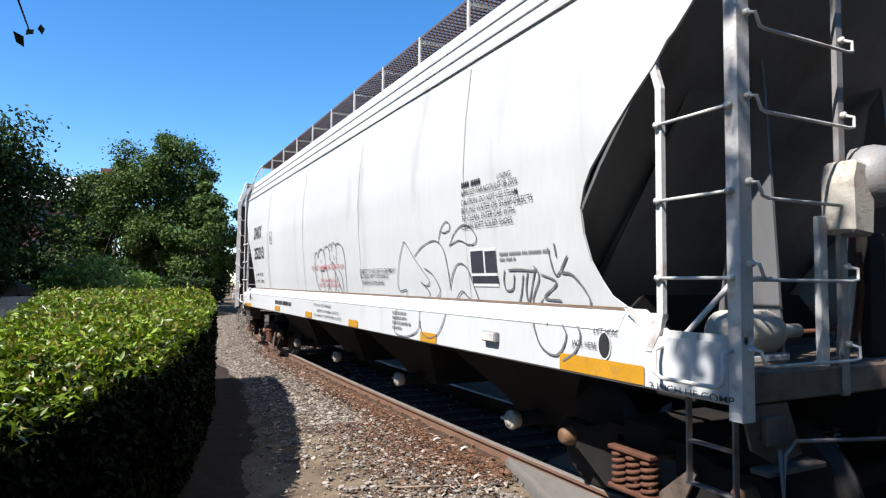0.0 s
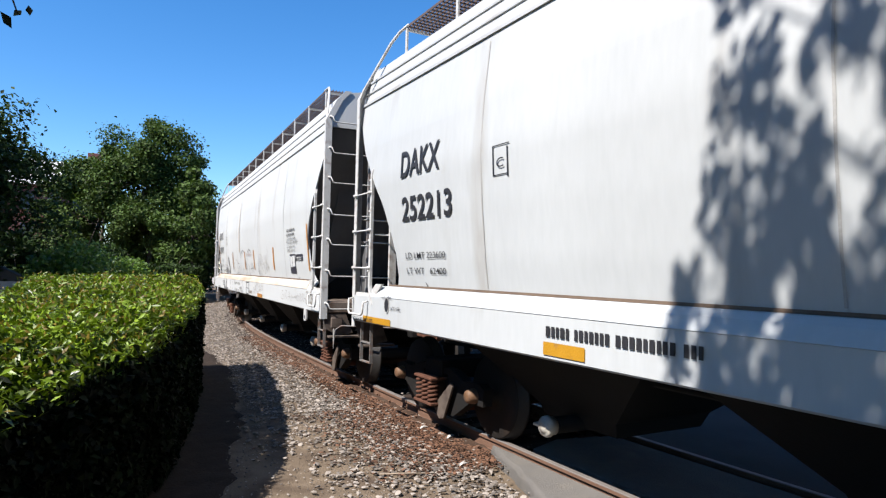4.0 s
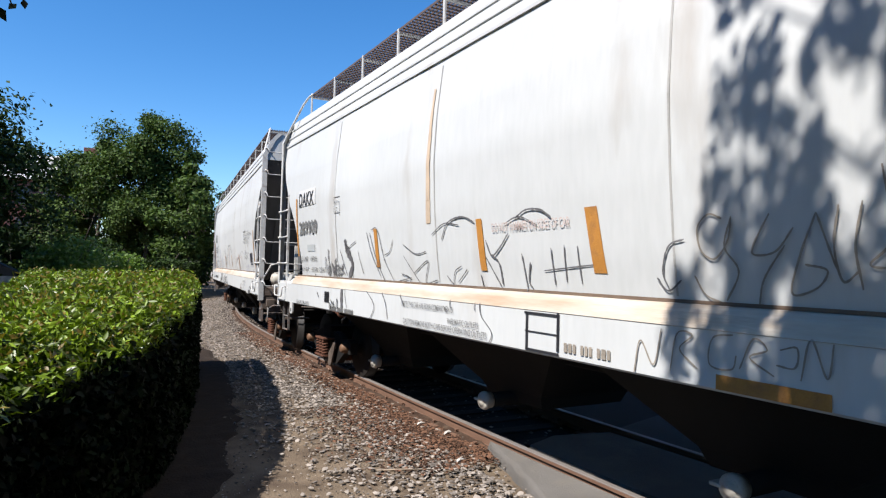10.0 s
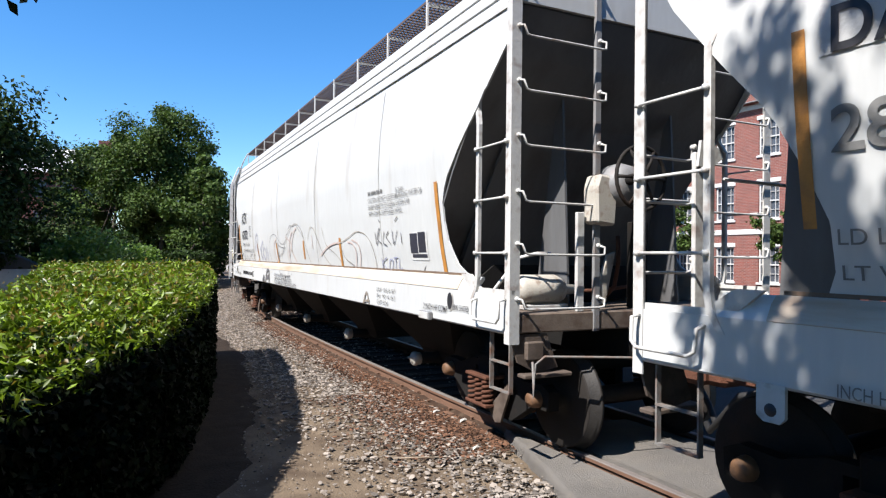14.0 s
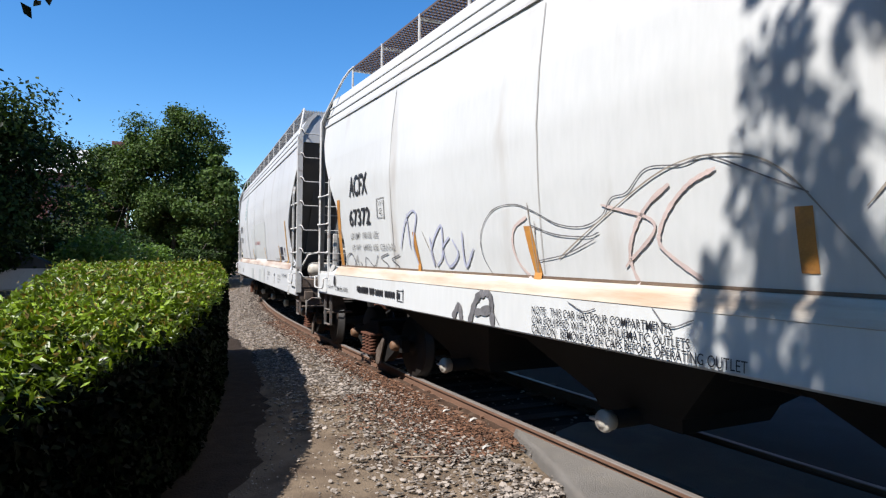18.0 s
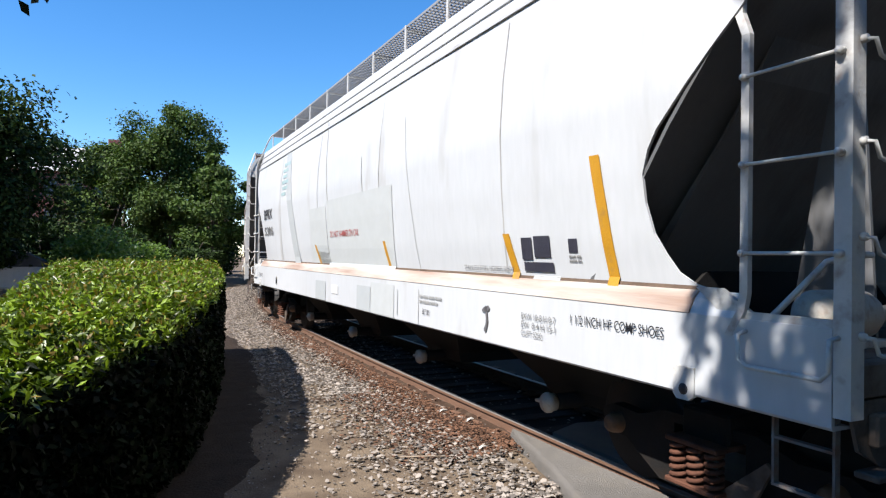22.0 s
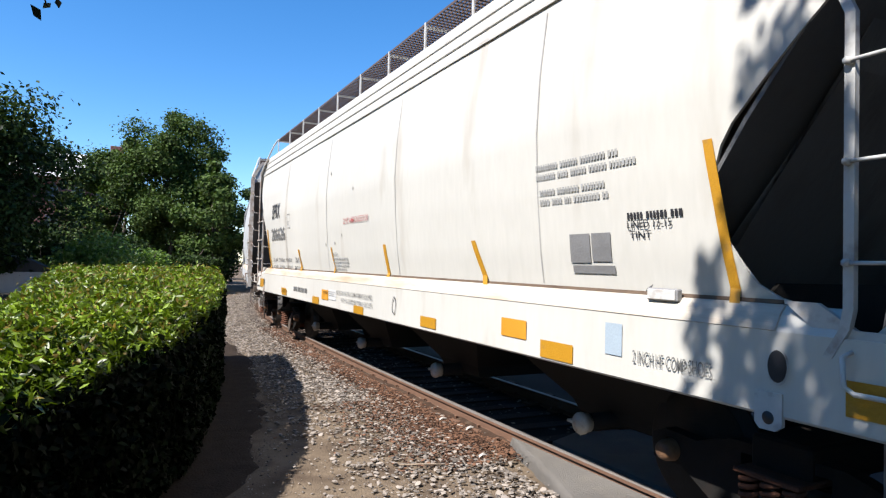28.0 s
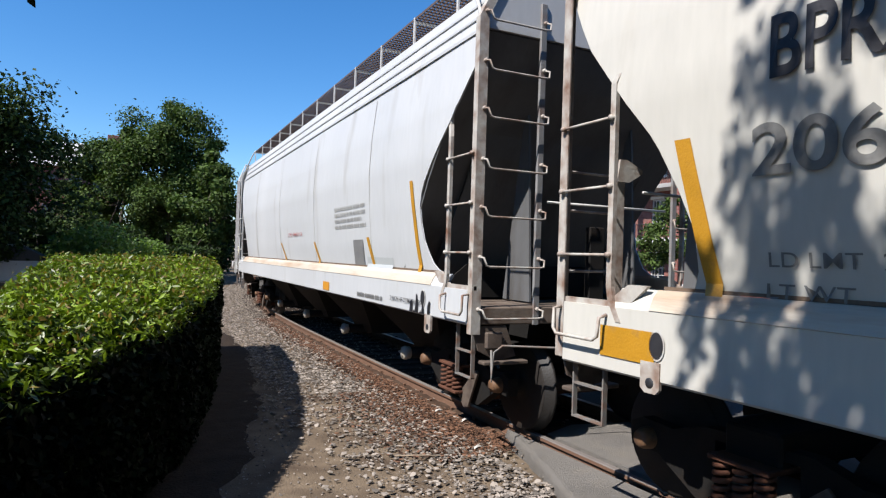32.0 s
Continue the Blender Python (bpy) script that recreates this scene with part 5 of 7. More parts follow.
        put("brake_housing", "bhouse", lambda: extrude_poly("brake_housing", [(-0.11, -0.22), (0.10, -0.24), (0.12, 0.0), (0.10, 0.20), (-0.08, 0.22), (-0.12, 0.10)], -0.10, 0.10, m_gate, "xz", 0.02), pose(-0.70, -0.02, 2.52), label="weathered cream gear housing")
        put("brake_gear_case", "bcase", lambda: lathe("brake_gear_case", [(-0.26, 0.05), (-0.25, 0.16), (-0.12, 0.20), (0.02, 0.19), (0.05, 0.10)], m_steel_grey, "y", 16), pose(-0.50, 0.05, 2.66))
        put("brake_bracket", "bbr", lambda: box("brake_bracket", (-0.92, -0.84, 0.02, 0.06, 1.5, 2.40), m_steel_white, 0.006))
        put("brake_chain", "chain", lambda: tube("brake_chain", [(-0.36, 0.12, 2.2), (-0.37, 0.10, 1.95), (-0.42, 0.10, 1.72), (-0.52, 0.12, 1.62)], 0.022, m_rust, 5))
        put("brake_lever", "lever", lambda: extrude_poly("brake_lever", [(-0.60, 1.55), (-0.52, 1.55), (-0.44, 1.95), (-0.40, 2.05), (-0.50, 2.02), (-0.56, 1.85)], 0.10, 0.14, m_gate, "xz", 0.008))
        put("air_reservoir", "resv", lambda: lathe("air_reservoir", [(-0.30, 0.02), (-0.28, 0.10), (-0.22, 0.145), (0.16, 0.145), (0.24, 0.11), (0.26, 0.05), (0.50, 0.045), (0.52, 0.02)], m_gate, "x", 18), pose(-1.05, 0.42, 1.68))
        put("reservoir_cradle", "crad", lambda: box("reservoir_cradle", (-1.30, -0.80, 0.30, 0.54, 1.5, 1.55), m_steel_white, 0.01))
        put("brake_rod", "brod", lambda: tube("brake_rod", [(-0.55, 0.5, 1.66), (-0.2, 0.5, 1.66), (0.3, 0.5, 1.72)], 0.02, m_rust, 6))
        put("train_pipe", "tpipe", lambda: tube("train_pipe", [(-1.5, 0.62, 1.58), (-1.48, 0.5, 1.70), (-1.36, 0.3, 1.98), (-1.20, 0.25, 2.02), (-1.05, 0.25, 2.02)], 0.018, m_steel_white, 7))
    # lugs on the sill
    if car["lugs"][0 if front else 1]:
        put("lift_lug", "lug", lambda: extrude_poly("lift_lug", [(0.90, 1.34), (1.06, 1.34), (1.06, 1.17), (1.03, 1.14), (0.94, 1.14), (0.90, 1.17)], -W - 0.012, -W + 0.012, mw, "yz"), pose(0, 0, 0) if front else Matrix.Diagonal((-1, 1, 1, 1)))
        put("lug_hole", "lughole", lambda: lathe("lug_hole", [(-W - 0.0135, 0.034), (-W - 0.011, 0.036)], m_black, "x", 14), pose(0, 0.98, 1.205) if front else Matrix.Diagonal((-1, 1, 1, 1)) @ pose(0, 0.98, 1.205))


def truck(car, y, wheel_list):
    """A two-axle truck: side frames, springs, bearing caps, wheelsets that turn."""
    tr = part("truck", shared("bolster", lambda: box("truck", (-1.1, 1.1, -0.2, 0.2, 0.72, 0.95), m_under, 0.02)), car, pose(0, y, 0))

    def frame_mesh():
        bm = bmesh.new()
        out = [(-1.06, 0.56), (-1.07, 0.74), (-0.96, 0.79), (-0.66, 0.77), (-0.38, 0.86), (0.38, 0.86), (0.66, 0.77), (0.96, 0.79), (1.07, 0.74), (1.06, 0.56), (0.80, 0.56), (0.44, 0.34), (-0.44, 0.34), (-0.80, 0.56)]
        lo = [bm.verts.new((-0.06, a, b)) for a, b in out]
        hi = [bm.verts.new((0.06, a, b)) for a, b in out]
        inner = [(-0.30, 0.41), (-0.30, 0.79), (0.30, 0.79), (0.30, 0.41)]
        li = [bm.verts.new((-0.06, a, b)) for a, b in inner]
        hi2 = [bm.verts.new((0.06, a, b)) for a, b in inner]
        def ring(o, i, flip):
            fs = [(o[13], o[0], o[1], o[2], o[3], o[4], i[1], i[0], o[12]), (o[4], o[5], i[2], i[1]), (o[5], o[6], o[7], o[8], o[9], o[10], o[11], i[3], i[2]), (o[11], o[12], i[0], i[3])]
            for f in fs:
                bm.faces.new(f[::-1] if flip else f)
        ring(lo, li, False)
        ring(hi, hi2, True)
        for o, h in ((lo, hi), (li, hi2)):
            n = len(o)
            for i in range(n):
                j = (i + 1) % n
                bm.faces.new((o[i], h[i], h[j], o[j]))
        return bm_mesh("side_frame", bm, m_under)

    def spring_mesh():
        bm = bmesh.new()
        n = 5 * 10
        add_tube(bm, [(0.052 * math.cos(2 * math.pi * k / 10), 0.052 * math.sin(2 * math.pi * k / 10), 0.25 * k / n) for k in range(n + 1)], 0.017, 6)
        return bm_mesh("coil_spring", bm, m_rust, True)

    fm = shared("frame", frame_mesh)
    sp = shared("spring", spring_mesh)
    cap = shared("cap", lambda: lathe("bearing_cap", [(-0.05, 0.02), (-0.05, 0.045), (-0.035, 0.065), (-0.01, 0.075), (0.06, 0.085), (0.12, 0.085)], m_cap, "x", 18))
    pad = shared("pad", lambda: box("spring_seat", (-0.16, 0.16, -0.22, 0.22, 0, 0.035), m_rust, 0.008))
    for s in (-1, 1):
        part("side_frame", fm, tr, pose(s * 1.0, 0, 0))
        part("spring_seat", pad, tr, pose(s * 1.08, 0, 0.425))
        part("spring_seat", pad, tr, pose(s * 1.08, 0, 0.715))
        for dy in (-0.15, 0.0, 0.15):
            part("coil_spring", sp, tr, pose(s * 1.17, dy, 0.46))
        for dy in (-0.89, 0.89):
            part("bearing_cap", cap, tr, pose(s * 1.12, dy, 0.65, 0, 0, 0 if s < 0 else 180))
        part("load_lever", shared(("lever", s), lambda: extrude_poly("load_lever", [(-0.34, 0.30), (-0.24, 0.28), (-0.10, 0.40), (-0.36, 0.62), (-0.50, 0.74), (-0.54, 0.70)], s * 1.12 - 0.015, s * 1.12 + 0.015, m_shelf, "yz", 0.004)), tr)
    part("brake_beam", shared("bbeam", lambda: tube("brake_beam", [(-0.9, 0, 0), (0.9, 0, 0)], 0.05, m_rust, 8)), tr, pose(0, -0.36, 0.42))

    def wheelset():
        rows = [(-0.95, 0.07), (-0.80, 0.08), (-0.795, 0.20), (-0.81, 0.44), (-0.80, 0.455), (-0.70, 0.46), (-0.69, 0.485), (-0.665, 0.485), (-0.66, 0.40), (-0.69, 0.30), (-0.66, 0.12), (-0.64, 0.085), (0.64, 0.085), (0.66, 0.12), (0.69, 0.30), (0.66, 0.40), (0.665, 0.485), (0.69, 0.485), (0.70, 0.46), (0.80, 0.455), (0.81, 0.44), (0.795, 0.20), (0.80, 0.08), (0.95, 0.07)]
        me = lathe("wheelset", rows, m_wheel, "x", 28)
        me.materials.append(m_tread)
        for p in me.polygons:
            c = p.center
            if abs(abs(c.x) - 0.75) < 0.06 and math.hypot(c.y, c.z) > 0.445:
                p.material_index = 1
        return me

    ws = shared("wheelset", wheelset)
    for dy in (-0.89, 0.89):
        wheel_list.append((part("wheelset", ws, tr, pose(0, dy, 0.63)), dy, y))


car_paints = {}


def build_car(spec):
    L = spec["rear"] - spec["front"]
    car = tagged(new("hopper_car"), spec["label"], "freight car", "covered hopper cars of the train")
    car["length"], car["paint"], car["lugs"] = L, spec["paint"], spec.get("lugs", (1, 1))
    lo = car["low"] = spec.get("low", 1.32)
    pm = car_paints[spec["paint"]]
    part("side_sheet", side_sheet(L, -1, pm, spec.get("cut", 1.0)), car)
    part("side_sheet", side_sheet(L, 1, pm, spec.get("cut", 1.0)), car)
    for s in (-1, 1):
        sec = [(s * 1.53, 1.795), (s * 1.56, 1.79), (s * 1.60, 1.745), (s * 1.645, 1.66), (s * 1.645, lo + 0.015), (s * 1.63, lo), (s * 1.50, lo), (s * 1.50, lo + 0.015), (s * 1.62, lo + 0.025), (s * 1.62, 1.65), (s * 1.53, 1.77)]
        ledge = [(s * 1.548, 1.798), (s * 1.566, 1.797), (s * 1.608, 1.752), (s * 1.651, 1.665), (s * 1.644, 1.660), (s * 1.598, 1.742)]
        part("sill_ledge", sweep("sill_ledge", ledge, -L / 2 + 0.95, L / 2 - 0.95, pm if spec["paint"] == "grey_white" else m_ledge_rusty if spec.get("grey_board") else m_ledge), car, None, "beige rust-stained top of the sill")
        part("side_sill", sweep("side_sill", sec, -L / 2 + 0.62, L / 2 - 0.62, pm), car)
        low = [(s * 1.645, 1.66), (s * 1.645, lo + 0.015), (s * 1.63, lo), (s * 1.50, lo), (s * 1.50, lo + 0.015), (s * 1.62, lo + 0.025), (s * 1.62, 1.66)]
        part("sill_end", sweep("sill_end", low, -L / 2 + 0.09, -L / 2 + 0.62, pm), car)
        part("sill_end", sweep("sill_end", low, L / 2 - 0.62, L / 2 - 0.09, pm), car)
        bead = [(s * 1.532, 1.80), (s * 1.548, 1.80), (s * 1.548, 1.822), (s * 1.536, 1.822)]
        part("weld_bead", sweep("weld_bead", bead, -L / 2 + 0.98, L / 2 - 0.98, m_bead), car)
    roof = [(1.55, 4.20), (1.57, 4.20), (1.57, 4.235), (1.54, 4.25), (1.515, 4.36), (1.532, 4.365), (1.532, 4.387), (1.505, 4.395), (1.475, 4.52), (1.490, 4.525), (1.490, 4.547), (1.46, 4.555), (1.43, 4.69), (1.30, 4.76), (0.9, 4.83), (0.0, 4.87)]
    roof = roof + [(-x, z) for x, z in roof[-2::-1]]
    part("roof", sweep("roof", roof + [(-1.45, 4.20), (1.45, 4.20)], -L / 2 + 0.02, L / 2 - 0.02, pm), car)
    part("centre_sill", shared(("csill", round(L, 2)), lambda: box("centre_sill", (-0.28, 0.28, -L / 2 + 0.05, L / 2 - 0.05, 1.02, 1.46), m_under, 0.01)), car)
    # hoppers, outlets
    n = 4
    pitch = 3.05

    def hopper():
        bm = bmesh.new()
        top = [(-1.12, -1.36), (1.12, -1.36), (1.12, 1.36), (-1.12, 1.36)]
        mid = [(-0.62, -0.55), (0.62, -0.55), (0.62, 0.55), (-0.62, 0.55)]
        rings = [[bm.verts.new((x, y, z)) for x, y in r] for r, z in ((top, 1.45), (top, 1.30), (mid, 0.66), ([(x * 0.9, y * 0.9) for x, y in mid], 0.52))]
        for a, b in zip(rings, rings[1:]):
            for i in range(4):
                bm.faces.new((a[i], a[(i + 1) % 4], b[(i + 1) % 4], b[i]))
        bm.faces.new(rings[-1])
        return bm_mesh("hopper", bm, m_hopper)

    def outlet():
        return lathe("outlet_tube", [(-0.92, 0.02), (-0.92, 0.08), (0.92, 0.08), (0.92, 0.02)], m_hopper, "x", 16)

    def outlet_cap():
        return lathe("outlet_cap", [(-0.06, 0.01), (-0.06, 0.05), (-0.045, 0.055), (-0.045, 0.085), (-0.02, 0.10), (0.01, 0.10), (0.03, 0.088), (0.07, 0.086), (0.07, 0.02)], m_gate, "x", 18)

    for k in range(n):
        y = (k - 1.5) * pitch
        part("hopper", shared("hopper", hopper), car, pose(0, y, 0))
        o = part("outlet_tube", shared("outlet", outlet), car, pose(0, y, 0.56))
        for sd in (-1, 1):
            part("outlet_cap", shared("outlet_cap", outlet_cap), o, pose(sd * 0.95, 0, 0, 0, 0, 0 if sd < 0 else 180), "weathered cream end cap")
        part("latch", shared("latch", lambda: box("latch", (-1.0, -0.86, 0.07, 0.16, -0.015, 0.012), m_gate, 0.006)), o, pose(0, 0, 0))
    part("brake_pipe", shared(("bpipe", round(L, 2)), lambda: tube("brake_pipe", [(-0.75, -L / 2 + 1.0, 1.12), (-0.75, L / 2 - 1.0, 1.12)], 0.03, m_under, 7)), car)
    # running boards on brackets
    gm = m_grate_grey if spec.get("grey_board") else m_grate
    gk = "g" if spec.get("grey_board") else "b"

    def board():
        bm = bmesh.new()
        y0, y1 = -L / 2 + 0.95, L / 2 - 0.95
        x = -1.40
        for k in range(13):
            add_box(bm, x + k * 0.055, x + k * 0.055 + 0.012, y0, y1, 5.02, 5.05)
        yy = y0
        while yy < y1:
            add_box(bm, x, x + 0.67, yy, yy + 0.022, 5.015, 5.027)
            yy += 0.085
        return bm_mesh("running_board", bm, gm)

    part("running_board", board(), car)
    br = shared("bracket", lambda: (lambda bm: (add_box(bm, -1.405, -1.385, -0.022, 0.022, 4.68, 5.055), add_box(bm, -1.40, -0.70, -0.02, 0.02, 4.985, 5.01), add_box(bm, -0.75, -0.71, -0.02, 0.02, 4.80, 4.99), bm_mesh("board_bracket", bm, m_steel_white))[-1])(bmesh.new()))
    yy = -L / 2 + 1.0
    while yy < L / 2 - 0.9:
        part("board_bracket", br, car, pose(0, yy, 0))
        yy += (L - 2.0) / 11
    rail = shared("endrail", lambda: tube("end_handrail", [(-1.62, 0.04, 4.25), (-1.60, 0.10, 4.40), (-1.44, 0.62, 4.93), (-1.40, 0.80, 5.03), (-1.40, 1.05, 5.04)], 0.02, m_steel_white, 7))
    part("end_handrail", rail, car, pose(0, -L / 2, 0))
    rail2 = shared("endrail2", lambda: tube("end_handrail", [(-1.62, -0.04, 4.25), (-1.60, -0.10, 4.40), (-1.44, -0.62, 4.93), (-1.40, -0.80, 5.03), (-1.40, -1.05, 5.04)], 0.02, m_steel_white, 7))
    part("end_handrail", rail2, car, pose(0, L / 2, 0))
    hatch = shared("hatch", lambda: lathe("roof_hatch", [(4.83, 0.40), (4.94, 0.40), (4.96, 0.43), (4.99, 0.42), (5.01, 0.0)], m_steel_white, "z", 20))
    for k in range(8):
        part("roof_hatch", hatch, car, pose(0, (k - 3.5) * (L - 3) / 8, 0))
    # faint upright weld seams
    for y in spec.get("seams", (0.2, 0.4, 0.6, 0.8)):
        stripe(car, y * L, 1.84, 0.018, 2.3, m_seam, "weld_seam", 0, -0.002)
    end_gear(car, L, True, spec.get("gear", False), spec.get("rusty_front", False), spec.get("gear", False))
    end_gear(car, L, False, spec.get("rear_gear", False), spec.get("rusty_rear", False))
    wheels = []
    truck(car, -L / 2 + 1.31, wheels)
    truck(car, L / 2 - 1.31, wheels)
    spec["car"], spec["wheels"] = car, wheels
    return car


m_stirrup = mat("greyed_step_steel", (0.24, 0.23, 0.215), 0.7, vary=0.2, dirt=RUST, dirt_amount=0.6, dirt_scale=11)
# hoppers and outlet tubes, coloured near black for the shade beneath the cars
m_hopper = mat("shade_black_hopper", (0.013, 0.0125, 0.012), 0.8, vary=0.25, scale=2, dirt=(0.015, 0.014, 0.013), dirt_amount=0.5, dirt_scale=3, spec=0.2)
m_seam = mat("weld_seam", (0.50, 0.49, 0.46), 0.6, vary=0.2)
car_paints["grey_white"] = paint("grey_white_paint", (0.66, 0.68, 0.675), (0.40, 0.36, 0.30), 0.12)
car_paints["cool_white"] = paint("cool_white_paint", (0.71, 0.73, 0.74), (0.42, 0.38, 0.32), 0.10)
car_paints["cream"] = paint("cream_white_paint", (0.77, 0.75, 0.68), (0.46, 0.38, 0.28), 0.12)
car_paints["bright_white"] = paint("bright_white_paint", (0.76, 0.775, 0.76), (0.44, 0.36, 0.28), 0.10)

TRAIN = [
    dict(front=2.26, rear=18.04, paint="grey_white", gear=True, lugs=(0, 0), label="grey-white covered hopper car with looping black line graffiti"),
    dict(front=19.32, rear=34.76, paint="bright_white", gear=False, cut=0.80, label="white covered hopper car with brown scrawled tags along the sill"),
    dict(front=36.16, rear=52.39, paint="bright_white", gear=True, lugs=(0, 0), label="white covered hopper car with grey block lettering and blue scrawl"),
    dict(front=53.84, rear=69.62, paint="cool_white", low=1.17, gear=True, grey_board=True, label="white stainless hopper car with grey painted-over patches"),
    dict(front=71.01, rear=86.89, paint="cream", low=1.21, gear=True, rusty_rear=True, label="cream-white covered hopper car with yellow strips on its sill"),
    dict(front=88.16, rear=103.86, paint="cool_white", gear=False, rusty_front=True, label="white covered hopper car with rust-stained end posts"),
    dict(front=105.26, rear=120.86, paint="bright_white", gear=False, label="plain white covered hopper car at the end of the train"),
]
for spec in TRAIN:
    build_car(spec)
m_orange_stain = mat("orange_rust_run", (0.72, 0.56, 0.40), 0.6, vary=0.2)
m_dent = mat("rubbed_dent", (0.56, 0.54, 0.50), 0.6, vary=0.2)
m_faded_red = mat("faded_red_spray", (0.70, 0.56, 0.51), 0.6, vary=0.2)
m_dark_grey_panel = mat("faded_data_panel", (0.25, 0.25, 0.25), 0.5, vary=0.2)
m_pale_blue = mat("pale_blue_patch", (0.48, 0.58, 0.66), 0.5, vary=0.1)
# first car: block lettering, looping outlines
lettering(TRAIN[0]["car"], "DAKX", 14.32, 3.06, 0.92, 0.293, m_black)
lettering(TRAIN[0]["car"], "252213", 14.30, 2.56, 1.14, 0.268, m_black)
stripe(TRAIN[0]["car"], 12.42, 2.84, 0.24, 0.01, m_black, "plate_outline", 0.00)
stripe(TRAIN[0]["car"], 12.40, 3.10, 0.24, 0.01, m_black, "plate_outline", 0.00)
stripe(TRAIN[0]["car"], 12.42, 2.84, 0.02, 0.27, m_black, "plate_outline", 0.00)
stripe(TRAIN[0]["car"], 12.20, 2.82, 0.02, 0.26, m_black, "plate_outline", 0.00)
lettering(TRAIN[0]["car"], "C", 12.35, 2.91, 0.11, 0.082, m_black)
lettering(TRAIN[0]["car"], "LD LMT 223600", 14.26, 2.13, 0.92, 0.067, m_black)
lettering(TRAIN[0]["car"], "LT WT   62400", 14.26, 1.96, 0.91, 0.067, m_black)
lettering(TRAIN[0]["car"], "DO NOT HAMMER ON SIDES OF CAR", 8.88, 2.19, 1.86, 0.077, m_red)
lettering(TRAIN[0]["car"], "ATTACH GROUNDING CABLES", 8.40, 1.98, 0.97, 0.057, m_red)
lettering(TRAIN[0]["car"], "PRIOR TO LOADING OR UNLOADING", 8.50, 1.90, 1.19, 0.058, m_red)
lettering(TRAIN[0]["car"], "SUBJECT TO A SECURITY AGREEMENT", 6.31, 2.11, 1.30, 0.057, m_black)
lettering(TRAIN[0]["car"], "RECORDED WITH THE SURFACE", 6.32, 2.04, 1.06, 0.057, m_black)
lettering(TRAIN[0]["car"], "TRANSPORTATION BOARD", 6.27, 1.95, 0.85, 0.056, m_black)
bars(TRAIN[0]["car"], 3.18, 2.92, [0.35], 0.056, m_black, 3)
lettering(TRAIN[0]["car"], "LINING", 2.50, 2.92, 0.22, 0.049, m_black)
lettering(TRAIN[0]["car"], "APPLIED PARAGOULD 08-2006", 3.19, 2.84, 1.01, 0.056, m_black)
lettering(TRAIN[0]["car"], "CAUTION: DO NOT USE STEAM,", 3.19, 2.75, 1.02, 0.056, m_black)
lettering(TRAIN[0]["car"], "BOILING WATER OR SHARP OBJECTS", 3.19, 2.67, 1.22, 0.056, m_black)
lettering(TRAIN[0]["car"], "TO CLEAN. ENTER CAR WITH", 3.19, 2.59, 0.95, 0.056, m_black)
lettering(TRAIN[0]["car"], "CLEAN SOFT SOLED SHOES.", 3.20, 2.51, 0.93, 0.055, m_black)
stripe(TRAIN[0]["car"], 3.08, 1.95, 0.48, 0.36, m_patch, "data_panel", 0.00)
stripe(TRAIN[0]["car"], 3.07, 2.08, 0.24, 0.21, m_dark_panel, "data_panel_cell", 0.00)
stripe(TRAIN[0]["car"], 2.80, 2.08, 0.20, 0.20, m_dark_panel, "data_panel_cell", 0.00)
stripe(TRAIN[0]["car"], 3.07, 1.98, 0.48, 0.07, m_dark_panel, "data_panel_cell", 0.00)
bars(TRAIN[0]["car"], 2.54, 2.23, [0.75, 0.26], 0.029, m_grey_ink, 5)
stripe(TRAIN[0]["car"], 9.08, 1.35, 0.44, 0.10, m_yellow, "reflective_strip", 0.00)
stripe(TRAIN[0]["car"], 6.61, 1.34, 0.40, 0.10, m_yellow, "reflective_strip", 0.00)
stripe(TRAIN[0]["car"], 4.10, 1.31, 0.40, 0.13, m_yellow, "reflective_strip", 0.00)
stripe(TRAIN[0]["car"], 1.58, 1.34, 0.87, 0.12, m_yellow, "reflective_strip", 0.00)
stripe(TRAIN[0]["car"], 15.36, 1.32, 0.84, 0.09, m_yellow, "reflective_strip", 0.00)
stripe(TRAIN[0]["car"], 11.65, 1.36, 0.47, 0.10, m_yellow, "reflective_strip", 0.00)
lettering(TRAIN[0]["car"], "LIFT HERE", 1.19, 1.64, 0.24, 0.035, m_black)
lettering(TRAIN[0]["car"], "JACK HERE", 1.43, 1.53, 0.27, 0.042, m_black)
lettering(TRAIN[0]["car"], "2 INCH HF COMP", 0.66, 1.33, 0.62, 0.042, m_black)
bars(TRAIN[0]["car"], 11.62, 1.50, [1.41], 0.081, m_black, 7)
lettering(TRAIN[0]["car"], "NOTE: CAR HAS FOUR COMPARTMENTS", 8.49, 1.57, 0.99, 0.041, m_black)
lettering(TRAIN[0]["car"], "EQUIPPED WITH PNEUMATIC OUTLETS", 8.31, 1.48, 1.21, 0.040, m_black)
lettering(TRAIN[0]["car"], "CAUTION: REMOVE BOTH CAPS BEFORE OPERATING OUTLETS", 8.48, 1.40, 1.52, 0.041, m_black)
bars(TRAIN[0]["car"], 4.92, 1.60, [0.42, 0.42, 0.55, 0.28], 0.035, m_grey_ink, 9)
sill_box(TRAIN[0]["car"], 2.68, 1.46, 0.23, 0.09)
